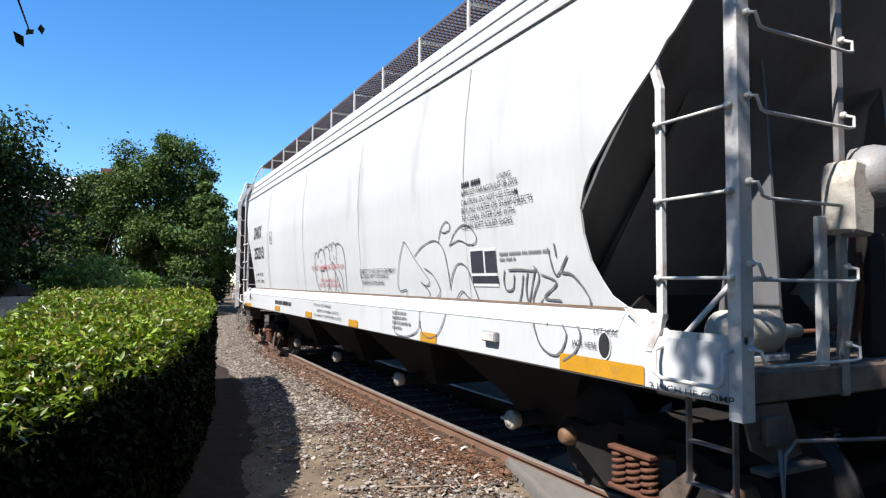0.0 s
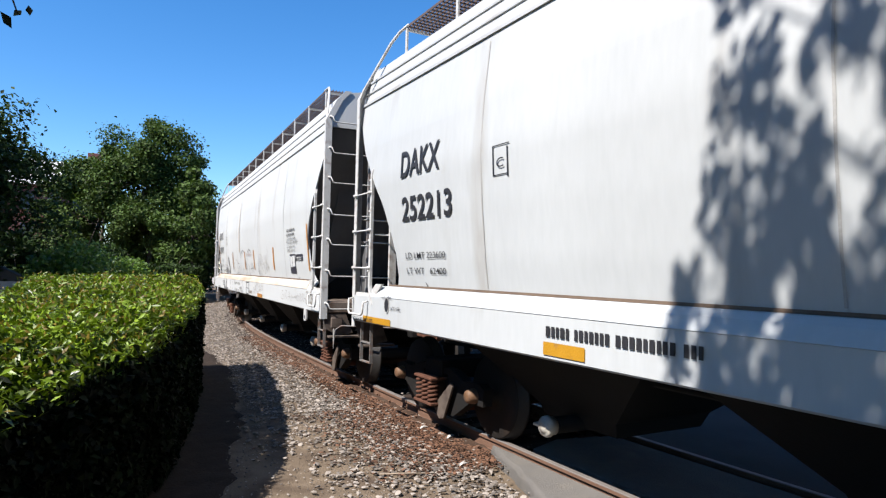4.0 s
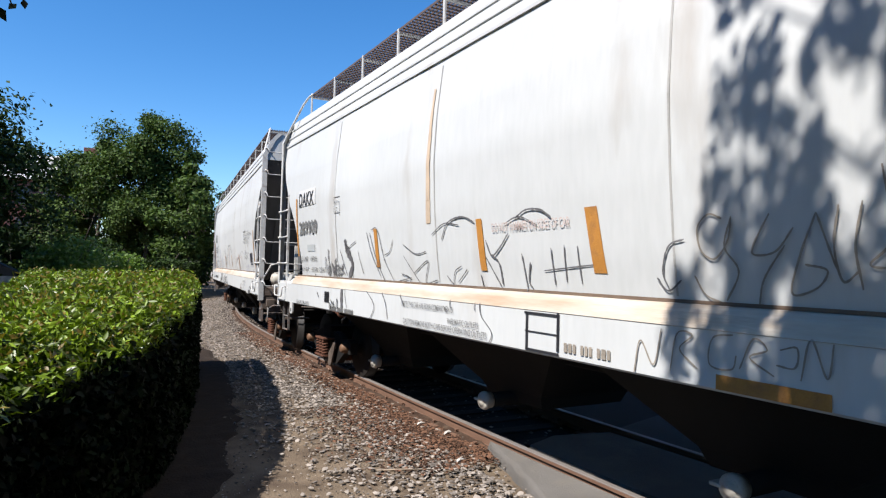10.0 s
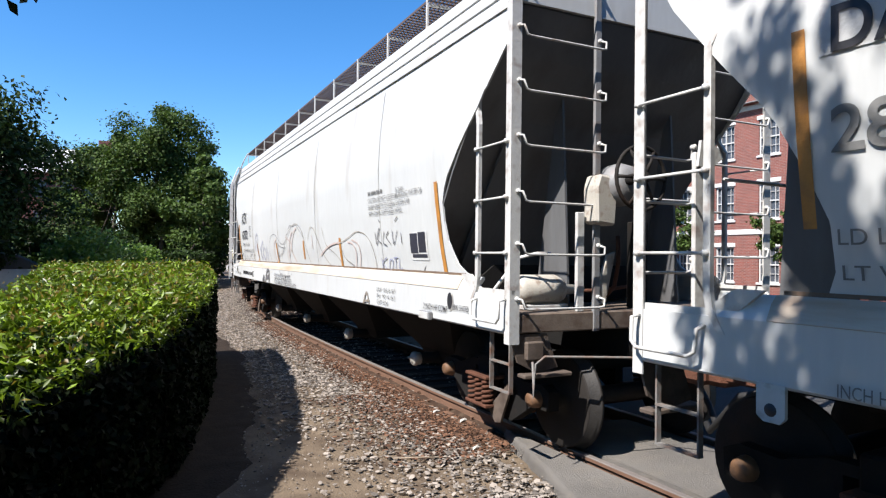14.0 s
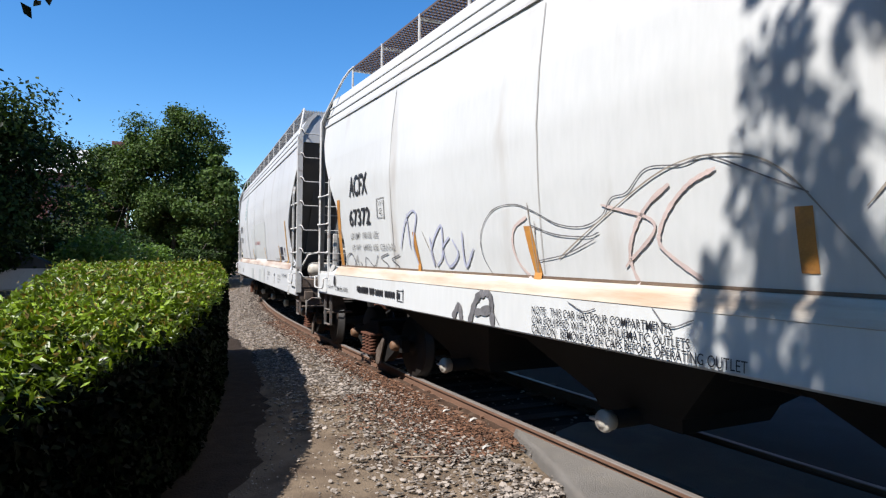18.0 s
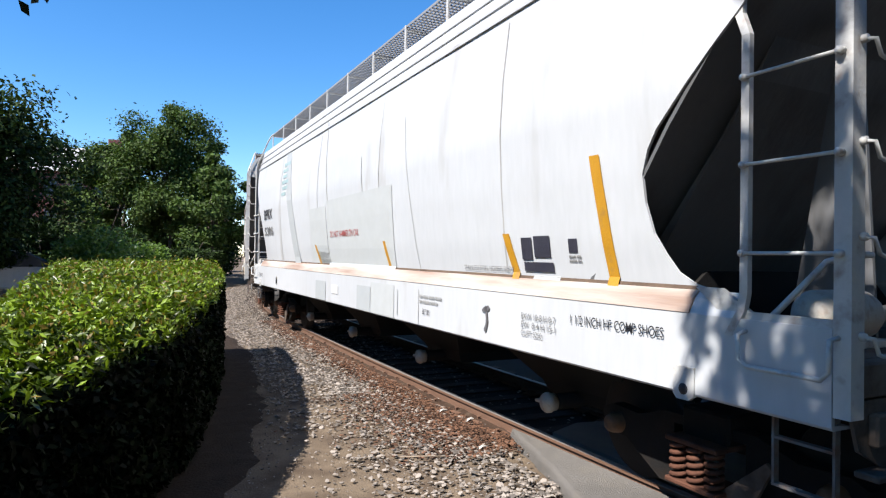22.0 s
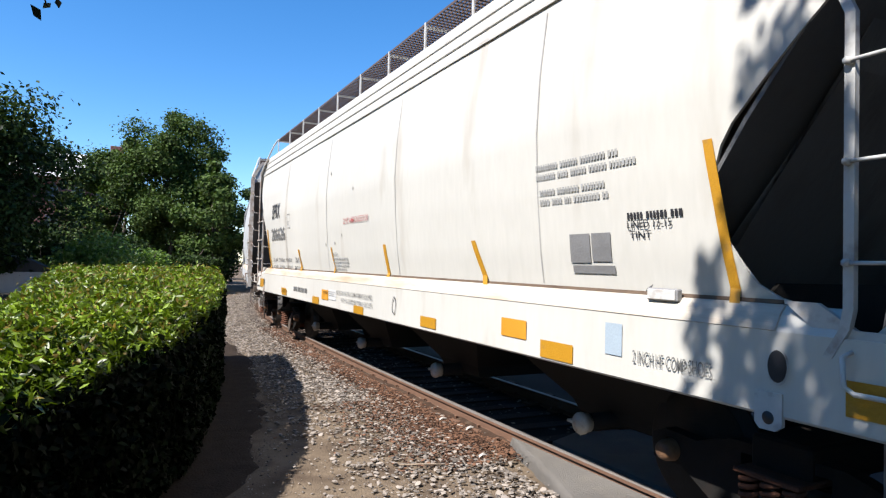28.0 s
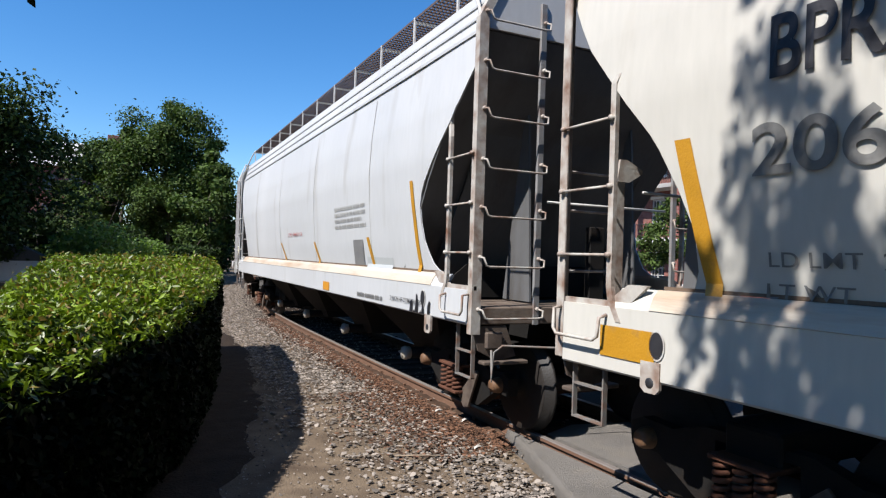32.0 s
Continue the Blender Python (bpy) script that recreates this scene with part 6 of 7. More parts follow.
# bubble outlines and loops
graffiti(TRAIN[0]["car"], 8.67, 1.75, [[(0.3, 0.03), (0.07, 0.18), (0.0, 0.45), (0.03, 0.69), (0.14, 0.74), (0.23, 0.69), (0.2, 0.64), (0.27, 0.74), (0.43, 0.79), (0.6, 0.72), (0.64, 0.48)], [(0.56, 0.7), (0.63, 0.8), (0.8, 0.82), (0.9, 0.73), (0.91, 0.57)], [(0.86, 0.79), (0.94, 0.85), (1.03, 0.82), (1.01, 0.74), (1.08, 0.85), (1.2, 0.85), (1.28, 0.76), (1.25, 0.51)], [(1.22, 0.83), (1.45, 0.83), (1.63, 0.73), (1.7, 0.45), (1.64, 0.08), (1.61, 0.0), (1.46, 0.03), (1.33, 0.2), (1.14, 0.42)], [(0.3, 0.03), (0.45, 0.04), (0.41, 0.29), (0.39, 0.41)], [(0.48, 0.41), (0.59, 0.48), (0.71, 0.41), (0.73, 0.19), (0.61, 0.05), (0.48, 0.09)]], 0.022, m_spray, 3)
graffiti(TRAIN[0]["car"], 8.37, 1.73, [[(0.63, 0.54), (0.78, 0.57), (0.84, 0.4), (0.78, 0.13), (0.66, 0.07), (0.49, 0.14), (0.47, 0.36)], [(1.05, 0.44), (1.17, 0.35), (1.2, 0.14), (1.15, 0.03), (0.96, 0.09), (0.9, 0.13), (0.98, 0.03), (0.89, 0.0), (0.75, 0.08)], [(0.0, 0.44), (0.26, 0.45)], [(0.08, 0.64), (0.11, 0.56)], [(0.83, 0.68), (0.85, 0.61)]], 0.022, m_spray, 4)
graffiti(TRAIN[0]["car"], 4.96, 1.35, [[(0.25, 0.55), (0.0, 0.55), (0.07, 0.84), (0.22, 1.07), (0.31, 1.11), (0.56, 0.91), (0.9, 0.66), (0.8, 0.6), (0.68, 0.64), (0.87, 0.53), (0.84, 0.37), (0.84, 0.18), (0.95, 0.06), (1.13, 0.04), (1.33, 0.12), (1.48, 0.33), (1.48, 0.45)], [(0.56, 0.94), (0.79, 1.04), (1.11, 1.09), (1.31, 0.99), (1.39, 0.76), (1.4, 0.57)], [(0.8, 0.8), (1.01, 0.72), (1.15, 0.56), (1.05, 0.46), (0.97, 0.41)], [(0.25, 0.55), (0.22, 0.43), (0.14, 0.22), (0.12, 0.04), (0.4, 0.0), (0.74, 0.07), (0.86, 0.21)], [(1.38, 0.57), (1.52, 0.76), (1.65, 0.83), (1.81, 0.78), (1.89, 0.62), (1.96, 0.45), (1.79, 0.48), (1.65, 0.55), (1.51, 0.47)], [(1.2, 1.05), (1.28, 1.19), (1.4, 1.27), (1.49, 1.24), (1.48, 1.18), (1.35, 1.16), (1.26, 1.19)], [(1.46, 1.01), (1.56, 1.12), (1.73, 1.2), (1.89, 1.19), (2.02, 1.09), (2.0, 1.02), (1.87, 1.01), (1.68, 1.06), (1.46, 1.02)]], 0.017, m_spray, 5)
graffiti(TRAIN[0]["car"], 2.50, 1.73, [[(0.03, 0.37), (0.0, 0.27), (0.03, 0.19), (0.14, 0.21), (0.18, 0.33)], [(0.09, 0.37), (0.27, 0.37), (0.5, 0.36), (0.48, 0.4)], [(0.32, 0.33), (0.26, 0.17), (0.2, 0.07)], [(0.39, 0.35), (0.34, 0.21), (0.36, 0.1), (0.5, 0.36), (0.54, 0.29), (0.42, 0.12), (0.47, 0.05)], [(0.57, 0.33), (0.77, 0.26), (0.59, 0.14), (0.81, 0.12)], [(0.69, 0.54), (0.78, 0.32), (0.94, 0.47)], [(0.78, 0.57), (0.8, 0.46)], [(0.84, 0.34), (0.98, 0.32), (1.12, 0.19), (1.15, 0.1), (1.08, 0.0), (0.91, 0.09)]], 0.022, m_spray, 6)
graffiti(TRAIN[0]["car"], 1.95, 1.40, [[(0.0, 0.3), (0.13, 0.09), (0.34, 0.04), (0.45, 0.21), (0.26, 0.35), (0.2, 0.26)], [(0.32, 0.33), (0.45, 0.35), (0.61, 0.23), (0.56, 0.09), (0.41, 0.0)]], 0.02, m_spray, 15)
# second car: brown tags, amber strips
stripe(TRAIN[1]["car"], 14.22, 2.98, 0.94, 0.28, m_patch, "cover_patch", 0.00)
lettering(TRAIN[1]["car"], "DAKX", 14.16, 2.99, 0.80, 0.219, m_black)
lettering(TRAIN[1]["car"], "289909", 14.17, 2.51, 0.97, 0.219, m_grey_ink)
lettering(TRAIN[1]["car"], "LD LMT   198000", 14.16, 2.06, 0.86, 0.077, m_grey_ink)
lettering(TRAIN[1]["car"], "LT WT    65000  CEN 2-98", 14.15, 1.89, 1.43, 0.072, m_grey_ink)
stripe(TRAIN[1]["car"], 13.78, 2.22, 0.40, 0.11, m_patch_grey, "cover_patch", 0.00)
stripe(TRAIN[1]["car"], 12.39, 2.76, 0.25, 0.01, m_grey_ink, "plate_outline", 0.00)
stripe(TRAIN[1]["car"], 12.38, 2.99, 0.25, 0.01, m_grey_ink, "plate_outline", 0.00)
stripe(TRAIN[1]["car"], 12.39, 2.76, 0.01, 0.22, m_grey_ink, "plate_outline", 0.00)
stripe(TRAIN[1]["car"], 12.15, 2.72, 0.01, 0.21, m_grey_ink, "plate_outline", 0.00)
lettering(TRAIN[1]["car"], "PLATE", 12.35, 2.90, 0.18, 0.046, m_grey_ink)
lettering(TRAIN[1]["car"], "C", 12.28, 2.79, 0.05, 0.054, m_grey_ink)
stripe(TRAIN[1]["car"], 14.33, 2.14, 0.07, 1.00, m_amber_old, "reflective_strip", -0.03)
stripe(TRAIN[1]["car"], 1.14, 1.97, 0.08, 0.79, m_amber_old, "reflective_strip", -0.06)
stripe(TRAIN[1]["car"], 4.31, 1.97, 0.13, 0.48, m_amber_old, "reflective_strip", -0.04)
stripe(TRAIN[1]["car"], 6.89, 1.97, 0.13, 0.48, m_amber_old, "reflective_strip", -0.14)
stripe(TRAIN[1]["car"], 8.41, 1.97, 0.10, 0.48, m_amber_old, "reflective_strip", -0.09)
stripe(TRAIN[1]["car"], 10.87, 1.98, 0.10, 0.49, m_amber_old, "reflective_strip", -0.09)
stripe(TRAIN[1]["car"], 2.60, 1.91, 0.48, 0.36, m_dark_panel, "data_panel", 0.00)
stripe(TRAIN[1]["car"], 2.56, 2.03, 0.17, 0.20, m_patch, "data_panel_cell", 0.00)
stripe(TRAIN[1]["car"], 2.37, 2.04, 0.21, 0.20, m_patch, "data_panel_cell", 0.00)
stripe(TRAIN[1]["car"], 2.14, 2.14, 0.61, 0.12, m_dark_panel, "notice_panel", 0.00)
lettering(TRAIN[1]["car"], "SUBJECT TO", 2.12, 2.22, 0.18, 0.035, m_patch)
lettering(TRAIN[1]["car"], "RECORDED WITH THE SURFACE", 2.06, 2.18, 0.47, 0.035, m_patch)
lettering(TRAIN[1]["car"], "TRANSPORTATION BOARD.", 2.01, 2.14, 0.39, 0.034, m_patch)
bars(TRAIN[1]["car"], 2.79, 2.70, [0.7, 0.63], 0.048, m_grey_ink, 11)
lettering(TRAIN[1]["car"], "CAUTION DO NOT USE STEAM,", 2.79, 2.54, 0.77, 0.052, m_grey_ink)
lettering(TRAIN[1]["car"], "BOILING WATER OR SHARP OBJECTS", 2.79, 2.47, 0.94, 0.053, m_grey_ink)
lettering(TRAIN[1]["car"], "TO CLEAN. ENTER CAR WITH", 2.79, 2.39, 0.70, 0.048, m_grey_ink)
lettering(TRAIN[1]["car"], "CLEAN SOFT SOLED SHOES", 2.78, 2.32, 0.68, 0.048, m_grey_ink)
graffiti(TRAIN[1]["car"], 2.99, 1.42, [[(0.19, 0.17), (0.02, 0.12), (0.0, 0.02), (0.17, 0.0), (0.22, 0.08), (0.1, 0.08)], [(0.34, 0.0), (0.38, 0.16), (0.52, 0.15), (0.41, 0.09), (0.56, 0.01)], [(0.65, 0.01), (0.73, 0.16), (0.83, 0.0)], [(0.67, 0.06), (0.81, 0.08)], [(0.93, 0.0), (0.95, 0.14)], [(0.95, 0.07), (1.08, 0.07)], [(1.13, 0.08), (1.33, 0.08)], [(1.27, 0.12), (1.34, 0.08), (1.26, 0.04)], [(1.39, 0.18), (1.39, 0.03), (1.49, 0.05), (1.48, 0.11), (1.39, 0.11)], [(1.56, 0.03), (1.62, 0.16), (1.69, 0.02)], [(1.75, 0.03), (1.78, 0.16), (1.87, 0.14), (1.8, 0.09), (1.9, 0.03)], [(1.92, 0.09), (2.04, 0.08)]], 0.01, m_spray_brown, 21)
graffiti(TRAIN[1]["car"], 0.95, 1.44, [[(0.0, 0.16), (0.1, 0.18), (0.01, 0.01), (0.13, 0.0)], [(0.19, 0.15), (0.14, 0.06), (0.19, 0.0), (0.24, 0.07), (0.19, 0.15)], [(0.28, 0.15), (0.33, 0.17), (0.29, 0.03), (0.37, 0.01)], [(0.41, 0.16), (0.37, 0.11), (0.43, 0.07), (0.39, 0.01), (0.36, 0.05), (0.43, 0.11), (0.41, 0.16)]], 0.02, m_spray_brown, 22)
graffiti(TRAIN[1]["car"], 6.02, 1.80, [[(0.21, 0.5), (0.12, 0.53), (0.04, 0.45), (0.06, 0.32), (0.15, 0.27), (0.24, 0.37), (0.27, 0.51)], [(0.27, 0.51), (0.22, 0.34), (0.3, 0.2), (0.21, 0.03)], [(0.0, 0.17), (0.08, 0.05), (0.27, 0.0)], [(0.5, 0.51), (0.4, 0.34), (0.41, 0.29), (0.53, 0.31), (0.63, 0.43)], [(0.58, 0.34), (0.45, 0.16), (0.41, 0.02)], [(0.75, 0.5), (0.66, 0.29), (0.6, 0.09), (0.73, 0.12), (0.79, 0.21), (0.68, 0.24)], [(0.75, 0.5), (0.84, 0.21)], [(0.86, 0.53), (0.83, 0.34), (0.86, 0.16), (0.94, 0.21)], [(0.97, 0.54), (0.93, 0.33), (0.95, 0.12)], [(1.06, 0.7), (1.09, 0.37), (0.99, 0.24), (1.13, 0.23), (1.19, 0.26)], [(1.08, 0.33), (1.12, 0.17), (1.18, 0.05)]], 0.015, m_spray_brown, 23)
graffiti(TRAIN[1]["car"], 6.41, 1.34, [[(0.0, 0.0), (0.05, 0.21), (0.16, 0.07), (0.22, 0.3)], [(0.29, 0.05), (0.34, 0.28), (0.45, 0.28), (0.36, 0.19), (0.49, 0.09)], [(0.72, 0.31), (0.59, 0.28), (0.57, 0.13), (0.71, 0.12), (0.74, 0.2)], [(0.76, 0.13), (0.84, 0.3), (0.92, 0.25), (0.82, 0.2), (0.96, 0.12)], [(0.99, 0.26), (1.08, 0.28), (1.07, 0.18), (0.97, 0.18)], [(1.1, 0.12), (1.15, 0.33), (1.23, 0.15), (1.26, 0.32)]], 0.013, m_spray_brown, 24)
graffiti(TRAIN[1]["car"], 9.34, 1.79, [[(1.98, 0.37), (2.0, 0.08)], [(2.14, 0.39), (2.14, 0.11)], [(2.29, 0.38), (2.31, 0.1)], [(1.87, 0.19), (2.45, 0.24)], [(3.26, 0.4), (3.14, 0.36), (3.08, 0.2), (3.12, 0.09)], [(3.03, 0.16), (3.11, 0.08), (3.22, 0.15)], [(1.59, 0.33), (1.64, 0.0)], [(0.0, 0.55), (0.28, 0.65), (0.57, 0.62)], [(1.35, 0.59), (1.57, 0.64), (1.82, 0.56)]], 0.016, m_spray, 25)
graffiti(TRAIN[1]["car"], 12.19, 1.28, [[(2.13, 0.84), (2.32, 0.68), (2.55, 0.51), (2.81, 0.47)], [(1.87, 0.53), (2.29, 0.59)], [(1.04, 1.16), (1.17, 0.89), (1.41, 0.59)], [(0.0, 0.95), (0.22, 0.57)], [(3.12, 0.63), (3.33, 0.47), (3.36, 0.33)], [(3.89, 0.46), (3.93, 0.29), (4.11, 0.14), (4.02, 0.0)], [(0.98, 0.49), (1.44, 0.24), (1.29, 0.01)]], 0.016, m_spray, 26)
stripe(TRAIN[1]["car"], 5.80, 1.32, 0.64, 0.10, m_amber_old, "reflective_strip", 0.00)
stripe(TRAIN[1]["car"], 7.59, 1.34, 0.42, 0.02, m_black, "stencil_box", 0.00)
stripe(TRAIN[1]["car"], 7.60, 1.49, 0.42, 0.01, m_black, "stencil_box", 0.00)
stripe(TRAIN[1]["car"], 7.61, 1.63, 0.42, 0.02, m_black, "stencil_box", 0.00)
stripe(TRAIN[1]["car"], 7.59, 1.34, 0.03, 0.31, m_black, "stencil_box", 0.00)
stripe(TRAIN[1]["car"], 7.20, 1.37, 0.03, 0.29, m_black, "stencil_box", 0.00)
bars(TRAIN[1]["car"], 7.11, 1.38, [0.49], 0.069, m_spray_brown, 31)
graffiti(TRAIN[1]["car"], 9.13, 1.69, [[(0.0, 0.59), (0.12, 0.74), (0.29, 0.79), (0.48, 0.79), (0.65, 0.73)], [(0.83, 0.56), (0.92, 0.42), (1.05, 0.48), (1.2, 0.61)], [(0.92, 0.42), (1.03, 0.35), (1.06, 0.16)], [(1.31, 0.73), (1.46, 0.79), (1.65, 0.78), (1.79, 0.71)], [(0.82, 0.41), (0.95, 0.25), (1.03, 0.15)], [(1.49, 0.36), (1.45, 0.2), (1.5, 0.13), (1.48, 0.0)]], 0.021, m_spray, 7)
graffiti(TRAIN[1]["car"], 11.94, 1.37, [[(2.99, 0.45), (3.04, 0.58), (3.18, 0.64)], [(3.09, 0.48), (3.23, 0.57), (3.28, 0.61)], [(2.11, 0.55), (2.48, 0.69), (2.39, 0.46), (2.67, 0.49)], [(1.88, 0.88), (2.19, 0.77), (2.45, 0.79)], [(1.78, 0.54), (2.01, 0.49), (1.93, 0.34), (2.09, 0.17)], [(0.96, 1.09), (1.15, 1.08), (1.33, 0.7), (1.57, 0.43)], [(1.34, 0.76), (1.51, 0.81), (1.6, 0.94)], [(0.0, 0.91), (0.15, 0.84), (0.18, 0.45), (0.15, 0.25), (0.24, 0.03)], [(0.08, 0.87), (0.39, 0.96)], [(0.45, 0.83), (0.53, 0.64), (0.59, 0.52)], [(0.89, 1.06), (1.04, 0.76), (1.27, 0.45), (1.53, 0.21), (1.62, 0.0)], [(3.52, 0.57), (3.55, 0.42), (3.57, 0.23)]], 0.015, m_spray, 8)
graffiti(TRAIN[1]["car"], 12.56, 1.85, [[(0.0, 0.18), (0.02, 0.01), (0.08, 0.13), (0.1, 0.0), (0.16, 0.18)], [(0.19, 0.12), (0.24, 0.15), (0.26, 0.1), (0.2, 0.08), (0.21, 0.0), (0.27, 0.03)], [(0.32, 0.16), (0.28, 0.02), (0.36, 0.03), (0.38, 0.1), (0.32, 0.1)], [(0.41, 0.17), (0.41, 0.01)], [(0.49, 0.18), (0.41, 0.09), (0.5, 0.02)], [(0.12, 0.2), (0.2, 0.25)]], 0.03, m_spray, 33)
graffiti(TRAIN[1]["car"], 13.02, 1.36, [[(0.32, 0.7), (0.35, 0.59), (0.32, 0.47)], [(0.0, 0.22), (0.08, 0.14)], [(0.45, 0.22), (0.39, 0.16), (0.42, 0.12)], [(0.65, 0.13), (0.72, 0.08), (0.79, 0.11)], [(0.58, 0.01), (0.61, 0.08), (0.66, 0.0), (0.69, 0.08)], [(0.75, 0.01), (0.78, 0.08), (0.82, 0.02)], [(0.89, 0.02), (0.92, 0.15), (0.96, 0.02)]], 0.022, m_black, 37)
graffiti(TRAIN[1]["car"], 12.92, 1.81, scrawl(34, 4, 0.18, 0.37), 0.016, m_spray, 34)
graffiti(TRAIN[1]["car"], 11.97, 1.38, [[(0.01, 0.93), (0.2, 0.73), (0.23, 0.6), (0.08, 0.46), (0.05, 0.24), (0.07, 0.0)], [(0.0, 0.99), (0.07, 0.79), (0.21, 0.7)]], 0.1, m_spray, 9)
bars(TRAIN[1]["car"], 12.42, 1.33, [0.97], 0.068, m_grey_ink, 41)
lettering(TRAIN[1]["car"], "INCH HF COMP SHOES", 14.12, 1.34, 0.69, 0.062, m_grey_ink)
lettering(TRAIN[1]["car"], "PNEUMATIC OUTLETS", 8.87, 1.44, 0.57, 0.055, m_grey_ink)
lettering(TRAIN[1]["car"], "NOTE: THIS CAR HAS FOUR COMPARTMENTS", 9.93, 1.55, 1.16, 0.060, m_grey_ink)
lettering(TRAIN[1]["car"], "CAUTION REMOVE BOTH CAPS BEFORE OPERATING OUTLETS", 9.88, 1.36, 1.72, 0.060, m_grey_ink)
stripe(TRAIN[1]["car"], 12.67, 1.44, 0.21, 0.16, m_black, "stencil_box", 0.00)
stripe(TRAIN[1]["car"], 12.64, 1.46, 0.16, 0.09, m_patch_grey, "stencil_box", 0.00)
# third car
lettering(TRAIN[2]["car"], "ACFX", 14.59, 2.87, 0.77, 0.300, m_black)
lettering(TRAIN[2]["car"], "67372", 14.62, 2.43, 0.88, 0.240, m_black)
lettering(TRAIN[2]["car"], "LD LMT  198100  LBS", 14.61, 2.23, 1.13, 0.085, m_grey_ink)
lettering(TRAIN[2]["car"], "LT WT   64900  LBS  CEU 2-02", 14.58, 2.06, 1.67, 0.078, m_grey_ink)
stripe(TRAIN[2]["car"], 13.48, 2.49, 0.26, 0.01, m_grey_ink, "plate_outline", 0.00)
stripe(TRAIN[2]["car"], 13.45, 2.75, 0.26, 0.01, m_grey_ink, "plate_outline", 0.00)
stripe(TRAIN[2]["car"], 13.48, 2.49, 0.02, 0.27, m_grey_ink, "plate_outline", 0.00)
stripe(TRAIN[2]["car"], 13.23, 2.47, 0.02, 0.26, m_grey_ink, "plate_outline", 0.00)
lettering(TRAIN[2]["car"], "PLATE", 13.43, 2.67, 0.21, 0.050, m_grey_ink)
lettering(TRAIN[2]["car"], "C", 13.38, 2.54, 0.10, 0.077, m_black)
stripe(TRAIN[2]["car"], 15.21, 1.82, 0.14, 1.04, m_amber_old, "reflective_strip", -0.01)
stripe(TRAIN[2]["car"], 12.23, 1.79, 0.08, 0.48, m_amber_old, "reflective_strip", -0.25)
stripe(TRAIN[2]["car"], 9.84, 1.75, 0.11, 0.50, m_amber_old, "reflective_strip", -0.27)
stripe(TRAIN[2]["car"], 7.46, 1.91, 0.10, 0.35, m_amber_old, "reflective_strip", -0.04)
stripe(TRAIN[2]["car"], 1.46, 1.82, 0.08, 0.96, m_amber_old, "reflective_strip", -0.10)
stripe(TRAIN[2]["car"], 5.11, 1.82, 0.10, 0.44, m_amber_old, "reflective_strip", -0.04)
graffiti(TRAIN[2]["car"], 14.96, 1.73, [[(0.27, 0.01), (0.0, 0.15), (0.3, 0.28), (0.58, 0.0), (0.56, 0.22)], [(0.85, 0.05), (0.93, 0.22), (1.23, 0.1), (1.41, 0.26)], [(1.8, 0.28), (1.52, 0.22), (1.75, 0.12), (1.55, 0.04)], [(2.17, 0.26), (1.9, 0.2), (2.12, 0.11), (1.95, 0.04)], [(0.57, 0.26), (0.32, 0.01)]], 0.02, m_spray, 51)
graffiti(TRAIN[2]["car"], 12.72, 1.86, [[(0.0, 0.21), (0.18, 0.53), (0.39, 0.66), (0.52, 0.59), (0.39, 0.28), (0.49, 0.0)], [(0.85, 0.34), (0.92, 0.01), (0.88, 0.21), (1.15, 0.46), (1.14, 0.14), (0.98, 0.01)], [(1.33, 0.33), (1.16, 0.2), (1.28, 0.01), (1.5, 0.14), (1.4, 0.3)], [(1.62, 0.38), (1.64, 0.02), (1.84, 0.2)], [(0.24, 0.64), (0.3, 0.21)]], 0.035, m_spray_blue, 52)
bars(TRAIN[2]["car"], 14.10, 1.44, [1.54], 0.084, m_black, 53)
lettering(TRAIN[2]["car"], "2 INCH HF", 15.65, 1.44, 0.34, 0.047, m_black)
lettering(TRAIN[2]["car"], "COMP BRK SHOES", 15.19, 1.42, 0.60, 0.062, m_black)
bars(TRAIN[2]["car"], 14.17, 1.46, [0.69], 0.074, m_black, 55)
stripe(TRAIN[2]["car"], 12.67, 1.41, 0.20, 0.01, m_black, "stencil_box", 0.00)
stripe(TRAIN[2]["car"], 12.68, 1.54, 0.20, 0.01, m_black, "stencil_box", 0.00)
stripe(TRAIN[2]["car"], 12.67, 1.41, 0.02, 0.14, m_black, "stencil_box", 0.00)
stripe(TRAIN[2]["car"], 12.49, 1.43, 0.02, 0.14, m_black, "stencil_box", 0.00)
bars(TRAIN[2]["car"], 3.65, 2.80, [0.52], 0.049, m_grey_ink, 57)
lettering(TRAIN[2]["car"], "8-2001", 2.64, 2.77, 0.25, 0.051, m_grey_ink)
lettering(TRAIN[2]["car"], "CAUTION: DO NOT USE STEAM, BOILING WATER OR", 3.64, 2.70, 1.78, 0.060, m_grey_ink)
lettering(TRAIN[2]["car"], "SHARP OBJECTS TO CLEAN. ENTER CAR", 3.64, 2.61, 1.42, 0.060, m_grey_ink)
lettering(TRAIN[2]["car"], "WITH CLEAN, SOFT SOLED SHOES.", 3.63, 2.52, 1.17, 0.059, m_grey_ink)
stripe(TRAIN[2]["car"], 2.28, 1.94, 0.47, 0.33, m_patch, "data_panel", 0.00)
stripe(TRAIN[2]["car"], 2.28, 2.02, 0.21, 0.23, m_dark_panel, "data_panel_cell", 0.00)
stripe(TRAIN[2]["car"], 2.05, 2.03, 0.20, 0.23, m_dark_panel, "data_panel_cell", 0.00)
stripe(TRAIN[2]["car"], 2.24, 1.97, 0.41, 0.04, m_dark_panel, "data_panel_cell", 0.00)
